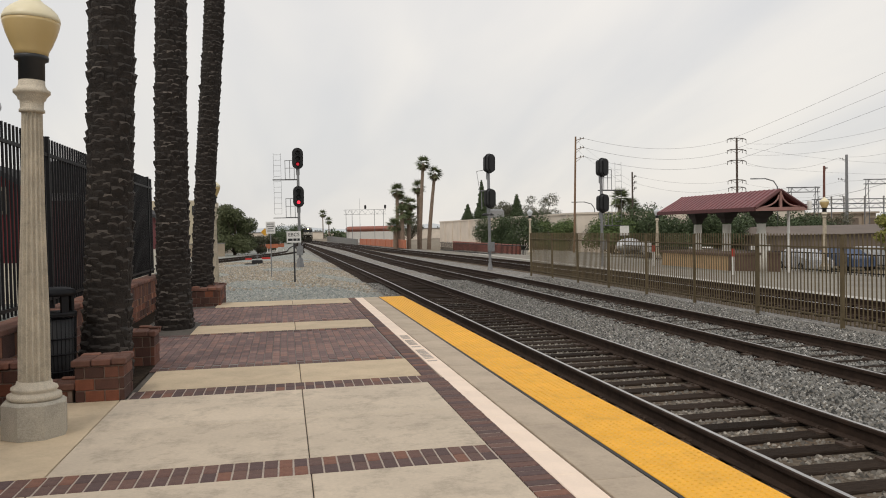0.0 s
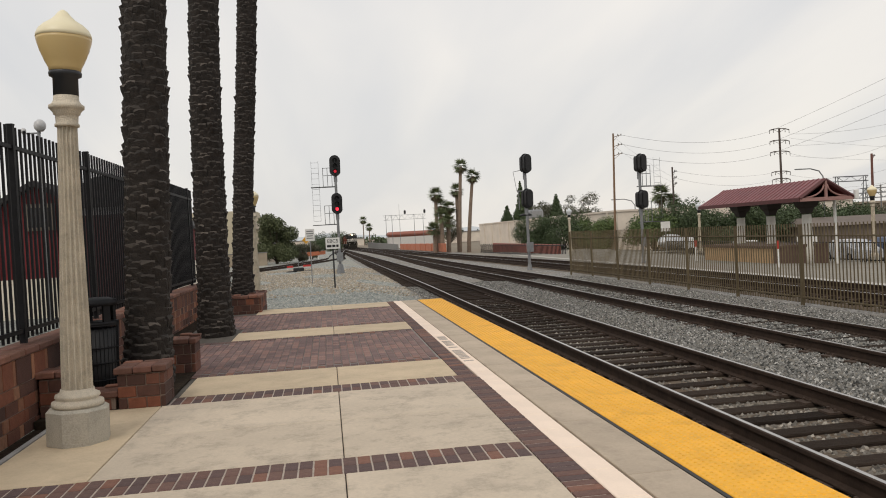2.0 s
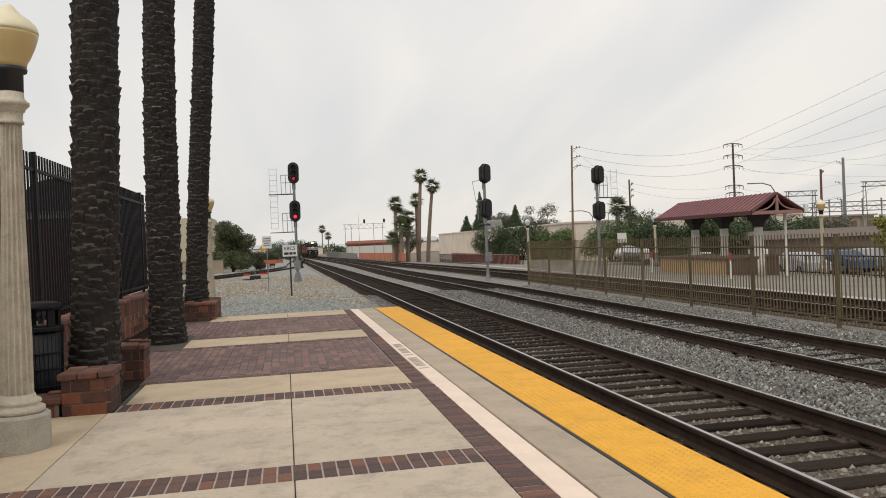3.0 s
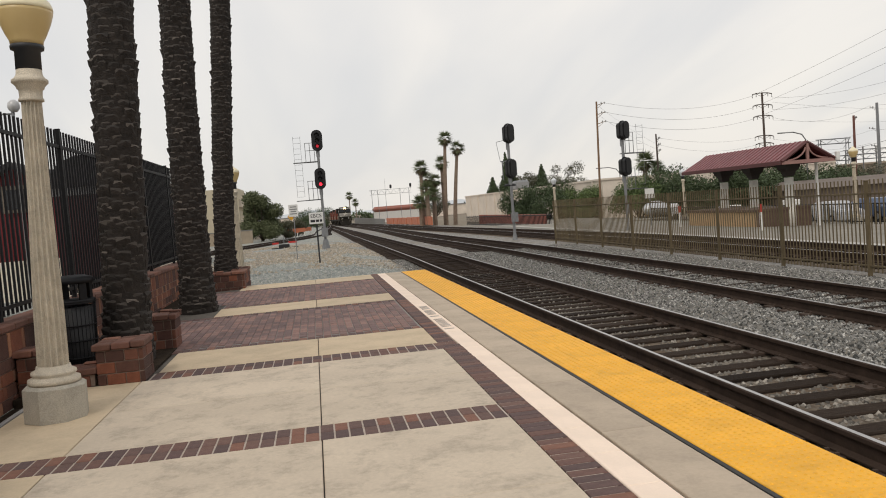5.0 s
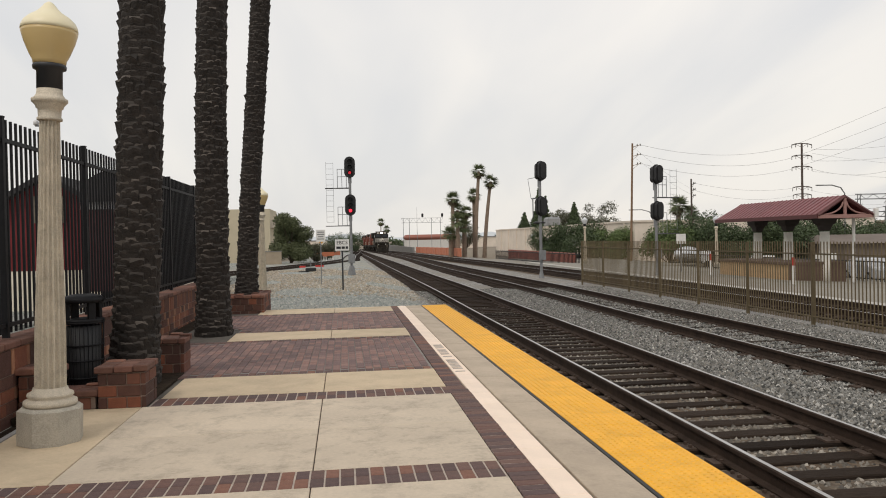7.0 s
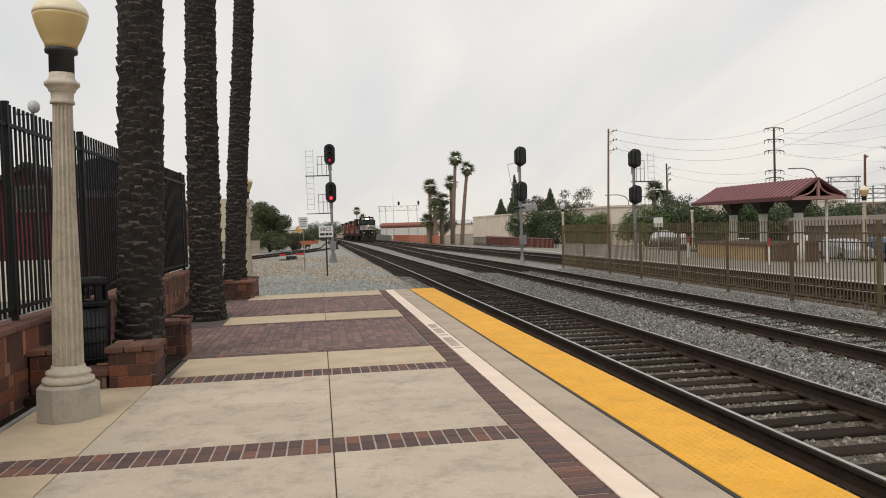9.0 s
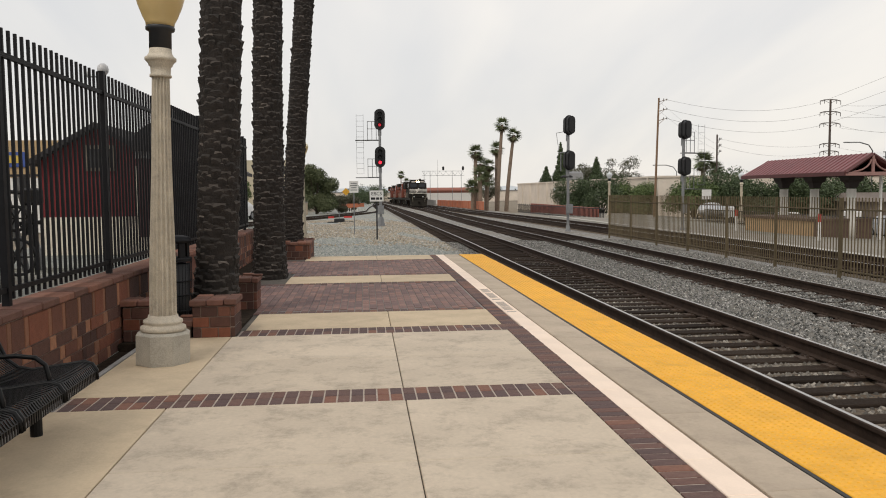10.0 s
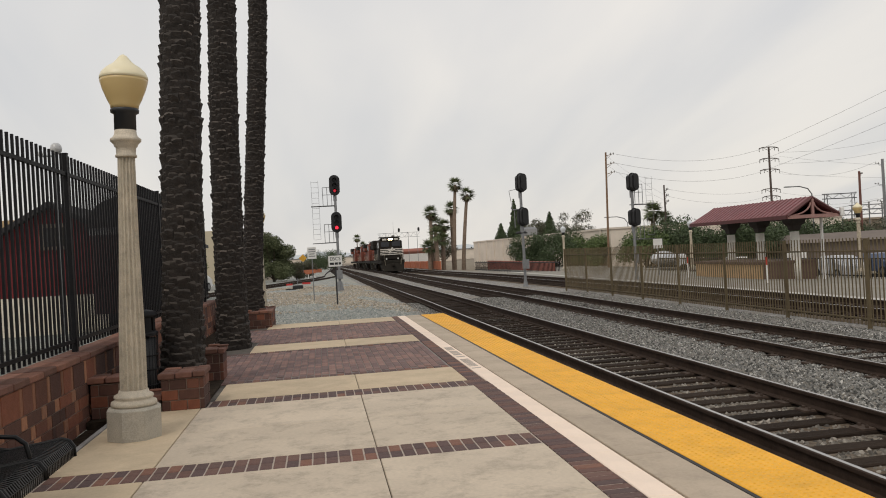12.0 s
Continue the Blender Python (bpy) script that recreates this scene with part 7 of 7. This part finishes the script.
def build_tank_truck():
    root = thing("tank_truck", "silver tank truck parked behind the tan fence", "truck", at=pose(30.0, 65.5, ground_z(29.7, 65.5), 0, 0, 8))
    bm = bmesh.new()
    bmesh.ops.create_uvsphere(bm, u_segments=16, v_segments=10, radius=1.0, matrix=Matrix.LocRotScale((0.2, 0, 1.45), None, (1.25, 0.75, 0.66)))
    part("tank", bm, mat("polished_tank_steel", (0.7, 0.71, 0.72), 0.35, metal=0.7, vary=0.1), root)
    bm = bmesh.new()
    box(bm, 1.2, -0.8, 0.5, 2.1, 0.8, 1.75, bevel=0.15)
    part("cab", bm, WHITE_CAR, root)
    bm = bmesh.new()
    box(bm, -1.2, -0.7, 0.45, 1.5, 0.7, 0.8)
    part("chassis", bm, SIGNAL_BLACK, root)
    for wx in (-0.8, 0.1, 1.65):
        bm = bmesh.new()
        rod(bm, (wx, -0.9, 0.42), (wx, -0.6, 0.42), 0.42, 16)
        part("wheel", bm, TYRE, root)
    for x, y, w in ((31.8, 56.0, 1.6), (38.2, 58, 1.4)):
        b = thing("utility_cabinet", "white utility cabinet beyond the far platform", "cabinet", at=pose(x, y, ground_z(x, y)))
        bm = bmesh.new()
        box(bm, -w / 2, -0.4, 0, w / 2, 0.4, 1.5, bevel=0.03)
        part("body", bm, WHITE_PAINT, b)
        bm = bmesh.new()
        box(bm, -w / 2 + 0.08, -0.42, 0.1, w / 2 - 0.08, -0.401, 1.4)
        part("door", bm, WHITE_PAINT, b)
    s = thing("notice_board", "white notice on the far platform", "sign", at=pose(21.0, 46.0, plat_z(21.0)))
    bm = bmesh.new()
    rod(bm, (0, 0, 0), (0, 0, 2.2), 0.04)
    part("post", bm, GALV, s)
    bm = bmesh.new()
    box(bm, -0.3, -0.06, 1.7, 0.3, -0.04, 2.3)
    part("plate", bm, WHITE_PAINT, s)
    for x, y in ((20.5, 41), (19.6, 31.5)):
        f = thing("bollard", "slim red and white bollard on the far platform", "bollard", at=pose(x, y, plat_z(x)))
        bm = bmesh.new()
        rod(bm, (0, 0, 0), (0, 0, 0.8), 0.06)
        part("post", bm, WHITE_PAINT, f)
        bm = bmesh.new()
        rod(bm, (0, 0, 0.8), (0, 0, 1.15), 0.065)
        part("top", bm, mat("red_bollard_paint", (0.4, 0.03, 0.02), 0.6), f)


build_tank_truck()


def build_dark_railing():
    """The railing that runs along the back of the far platform."""
    f = thing("back_railing", "dark metal railing along the back of the far platform", "railing")
    z = plat_z(27)
    for zz in (0.12, 1.0):
        bm = bmesh.new()
        rod(bm, (27.2, 20, z + zz), (27.2, 60, z + zz), 0.03, 6)
        part("rail", bm, BLACK_IRON, f)
    bm = bmesh.new()
    box(bm, -0.012, -0.012, 0, 0.012, 0.012, 1.0)
    bar = mesh_of("baluster", bm, BLACK_IRON)
    for k in range(250):
        piece("baluster", bar, f, 27.2, 20 + 0.16 * k, z)


build_dark_railing()


# ---- freight train ----
LOCO_BLACK = mat("black_engine_paint", (0.026, 0.023, 0.019), 0.7, vary=0.25, scale=2, fine=0.1, spec=0.06)
LOCO_ORANGE = mat("orange_engine_paint", (0.15, 0.034, 0.017), 0.7, vary=0.2, scale=1.2, fine=0.1)
LOCO_WHITE = mat("white_engine_stripe", (0.62, 0.58, 0.52), 0.6, vary=0.1)
LOCO_RAIL = mat("dusty_pale_rail_paint", (0.42, 0.37, 0.28), 0.7, vary=0.15)
LOCO_GREY = mat("dusty_grey_engine_paint", (0.11, 0.10, 0.09), 0.75, vary=0.2)
HEADLIGHT = mat("lit_headlamp", (1, 0.85, 0.6), 0.3, emit=((1.0, 0.70, 0.36), 14.0))


def build_locomotive(lead, label):
    """A six-axle road engine; the front faces -y, the origin lies on the rail top under the front."""
    root = thing("locomotive", label, "locomotive", "train locomotives")
    coat = LOCO_BLACK if lead else LOCO_ORANGE
    bm = bmesh.new()
    box(bm, -1.5, 0.2, 1.15, 1.5, 21.8, 1.5, bevel=0.03)
    part("frame", bm, LOCO_BLACK, root)
    bm = bmesh.new()
    box(bm, -1.52, 0.4, 1.5, 1.52, 21.5, 1.56)
    part("sill_stripe", bm, LOCO_BLACK, root)
    bm = bmesh.new()
    box(bm, -1.05, 1.2, 1.5, 1.05, 3.2, 3.1, bevel=0.2)
    nose = part("nose", bm, LOCO_BLACK if lead else LOCO_ORANGE, root, "black nose with white bands" if lead else "")
    if lead:
        for z in (2.28, 2.5, 2.72, 2.94):
            bm = bmesh.new()
            box(bm, -1.5, 1.1, z - 0.055, 1.5, 1.19, z + 0.055)
            part("nose_band", bm, LOCO_WHITE, nose)
        bm = bmesh.new()
        for a, b in (((-0.3, 2.4), (0.1, 3.15)), ((0.1, 3.15), (0.02, 2.7)), ((0.02, 2.7), (0.4, 2.9)), ((-0.45, 2.9), (-0.1, 2.5))):
            rod(bm, (a[0], 1.06, a[1]), (b[0], 1.06, b[1]), 0.09, 4)
        part("emblem", bm, LOCO_WHITE, nose)
    bm = bmesh.new()
    box(bm, -1.52, 2.6, 1.5, 1.52, 5.4, 4.1, bevel=0.12)
    box(bm, -1.3, 2.75, 4.05, 1.3, 5.3, 4.55, bevel=0.22)
    cab = part("cab", bm, coat, root)
    for s in (-1, 1):
        bm = bmesh.new()
        box(bm, s * 0.72 - 0.55, 2.56, 3.3, s * 0.72 + 0.55, 2.602, 3.95, bevel=0.015)
        part("windscreen", bm, DARK_GLASS, cab)
        bm = bmesh.new()
        box(bm, s * 1.515, 3.2, 3.2, s * 1.535, 4.9, 3.9)
        part("side_window", bm, DARK_GLASS, cab)
        # steps and handrails
        bm = bmesh.new()
        for z in (0.45, 0.75, 1.05):
            box(bm, s * 1.05 - 0.35, 0.35, z, s * 1.05 + 0.35, 0.85, z + 0.04)
        part("steps", bm, LOCO_BLACK, root)
        bm = bmesh.new()
        tube(bm, [(s * 1.4, 0.35, 1.5), (s * 1.4, 0.35, 2.45), (s * 0.6, 0.3, 2.45)], 0.025, 5)
        tube(bm, [(s * 1.45, 5.5, 2.5), (s * 1.45, 21.2, 2.5)], 0.02, 5)
        part("handrail", bm, LOCO_BLACK, root)
        for y in (2.6, 16.0):
            bm = bmesh.new()
            box(bm, s * 1.0 - 0.12, y, 0.35, s * 1.0 + 0.12, y + 4.2, 0.95, bevel=0.08)
            bogie = part("bogie_frame", bm, LOCO_BLACK, root)
            for k in range(3):
                bm = bmesh.new()
                rod(bm, (s * 0.66, y + 0.4 + 1.7 * k, 0.52), (s * 0.82, y + 0.4 + 1.7 * k, 0.52), 0.52, 20)
                part("wheel", bm, RAIL_SIDE, bogie)
        bm = bmesh.new()
        rod(bm, (s * 0.75, 1.04, 1.72), (s * 0.75, 1.0, 1.72), 0.1, 12)
        part("ditch_light", bm, WHITE_PAINT, root)
    bm = bmesh.new()
    box(bm, -0.95, 5.4, 1.5, 0.95, 21.2, 3.95, bevel=0.1)
    box(bm, -1.45, 15.5, 3.2, 1.45, 20.8, 4.45, bevel=0.15)
    box(bm, -1.1, 9.0, 3.9, 1.1, 12.5, 4.4, bevel=0.15)
    part("hood", bm, coat, root)
    bm = bmesh.new()
    box(bm, -1.0, 5.45, 3.3, 1.0, 15.4, 3.99)
    box(bm, -1.48, 15.45, 3.75, 1.48, 20.85, 4.5, bevel=0.1)
    part("roof_band", bm, LOCO_BLACK, root)
    bm = bmesh.new()
    rod(bm, (0, 6.8, 0.75), (0, 15.0, 0.75), 0.62, 14)
    part("fuel_tank", bm, LOCO_BLACK, root)
    bm = bmesh.new()
    v = [bm.verts.new(p) for p in ((-1.45, 0.25, 1.2), (1.45, 0.25, 1.2), (1.3, -0.15, 0.12), (-1.3, -0.15, 0.12), (-1.45, 0.4, 1.2), (1.45, 0.4, 1.2), (1.3, 0.2, 0.12), (-1.3, 0.2, 0.12))]
    for q in ((0, 1, 2, 3), (7, 6, 5, 4), (0, 4, 5, 1), (3, 2, 6, 7), (0, 3, 7, 4), (1, 5, 6, 2)):
        bm.faces.new([v[k] for k in q])
    part("snow_plough", bm, LOCO_BLACK, root)
    bm = bmesh.new()
    box(bm, -0.15, -0.5, 0.75, 0.15, 0.3, 1.05, bevel=0.04)
    part("coupler", bm, LOCO_BLACK, root)
    bm = bmesh.new()
    box(bm, -0.42, 2.5, 4.05, 0.42, 2.8, 4.5, bevel=0.03)
    lamp = part("headlamp", bm, LOCO_BLACK, root)
    for s in (-0.13, 0.13):
        bm = bmesh.new()
        rod(bm, (s * 1.15, 2.5, 4.27), (s * 1.15, 2.46, 4.27), 0.135, 14)
        part("lens", bm, HEADLIGHT if lead else DARK_LENS, lamp, "glowing headlamp" if lead else "")
    # number boards, horn, grilles, fan housings, walkway posts
    for q in (-1, 1):
        bm = bmesh.new()
        box(bm, q * 0.75 - 0.28, 2.68, 4.14, q * 0.75 + 0.28, 2.76, 4.38, bevel=0.01)
        part("number_board", bm, LOCO_WHITE, root)
        bm = bmesh.new()
        tube(bm, [(q * 0.95, 0.18, 0.55), (q * 1.05, 0.12, 1.5), (q * 1.05, 0.2, 2.25), (q * 0.55, 0.2, 2.3)], 0.03, 6)
        part("grab_rail", bm, LOCO_RAIL, root, "pale front grab rail")
        bm = bmesh.new()
        box(bm, q * 1.02 - 0.36, 0.18, 0.4, q * 1.02 + 0.36, 0.24, 0.46)
        box(bm, q * 1.02 - 0.36, 0.18, 0.74, q * 1.02 + 0.36, 0.24, 0.80)
        part("step_edge", bm, LOCO_RAIL, root)
        for y in (7.0, 9.5, 12.0, 14.5):
            bm = bmesh.new()
            rod(bm, (q * 1.45, y, 1.5), (q * 1.45, y, 2.5), 0.02, 5)
            part("rail_post", bm, LOCO_RAIL, root)
        bm = bmesh.new()
        box(bm, q * 0.952, 10.0, 2.2, q * 0.975, 14.0, 3.1)
        part("grille", bm, LOCO_GREY, root)
    bm = bmesh.new()
    box(bm, -1.4, 2.8, 4.56, 1.4, 5.2, 4.62, bevel=0.02)
    part("cab_roof", bm, LOCO_GREY, root)
    bm = bmesh.new()
    for q in (-0.12, 0.0, 0.12):
        rod(bm, (0.5 + q, 4.0, 4.72), (0.5 + q, 3.6, 4.74), 0.035, 8, 0.06)
    box(bm, 0.3, 3.9, 4.6, 0.7, 4.05, 4.72)
    part("horn", bm, LOCO_GREY, root)
    bm = bmesh.new()
    box(bm, -0.5, 6.6, 3.95, 0.5, 7.6, 4.5, bevel=0.05)
    part("exhaust", bm, LOCO_BLACK, root)
    return root


TRAIN = [build_locomotive(True, "black diesel locomotive with white nose bands and lit headlamp")]
for k in range(3):
    TRAIN.append(build_locomotive(False, "orange and black diesel locomotive coupled in a train"))


# ---- lettering on the white line ----
FADED_PAINT = mat("faded_black_paint", (0.42, 0.36, 0.31), 0.8, vary=0.3, scale=30)
WORN_BLACK = mat("worn_black_lettering", (0.07, 0.065, 0.06), 0.8, vary=0.5, scale=30)


def build_lettering():
    a = text_mesh("line_lettering", "PLEASE", 0.19, WORN_BLACK, PLATFORM, pose(2.2, 2.95, 0.002, 0, 0, -90), 0.0015)
    rng = random.Random(4)
    y = 13.1
    while y > 10.2:
        ln = rng.uniform(0.05, 0.09)
        if rng.random() > 0.18:
            bm = bmesh.new()
            box(bm, -0.065, -ln / 2, 0, 0.065, ln / 2, 0.003)
            part("letter_bar", bm, FADED_PAINT, PLATFORM, at=pose(2.16, y, 0.001))
        y -= ln + 0.045


build_lettering()


build_paving()


# ---- what moves ----
FRONT = [(0, 268.0), (2, 240.0), (4, 215.0), (6, 189.0), (8, 161.0), (10, 131.5), (12, 100.0)]


def front_at(t):
    """How far off the front of the train is, eased from row to row."""
    ts, ds = [r[0] for r in FRONT], [r[1] for r in FRONT]
    return float(np.interp(t, ts, ds))


def motions():
    for k, engine in enumerate(TRAIN):
        rows = []
        for n in range(25):
            t = n * 0.5
            y = front_at(t) + k * 22.6
            ya, yb = y + 3.5, y + 18.0
            xa, xb = track_2(ya), track_2(yb)
            turn = math.degrees(math.atan2(-(xb - xa), yb - ya))
            za, zb = RAIL_Z - drop(ya), RAIL_Z - drop(yb)
            tip = math.degrees(math.atan2(zb - za, yb - ya))
            rows.append((t, pose(xa + (xb - xa) * -3.5 / 14.5, y, za + (zb - za) * -3.5 / 14.5, tip, 0, turn)))
        walk(engine, rows)


motions()
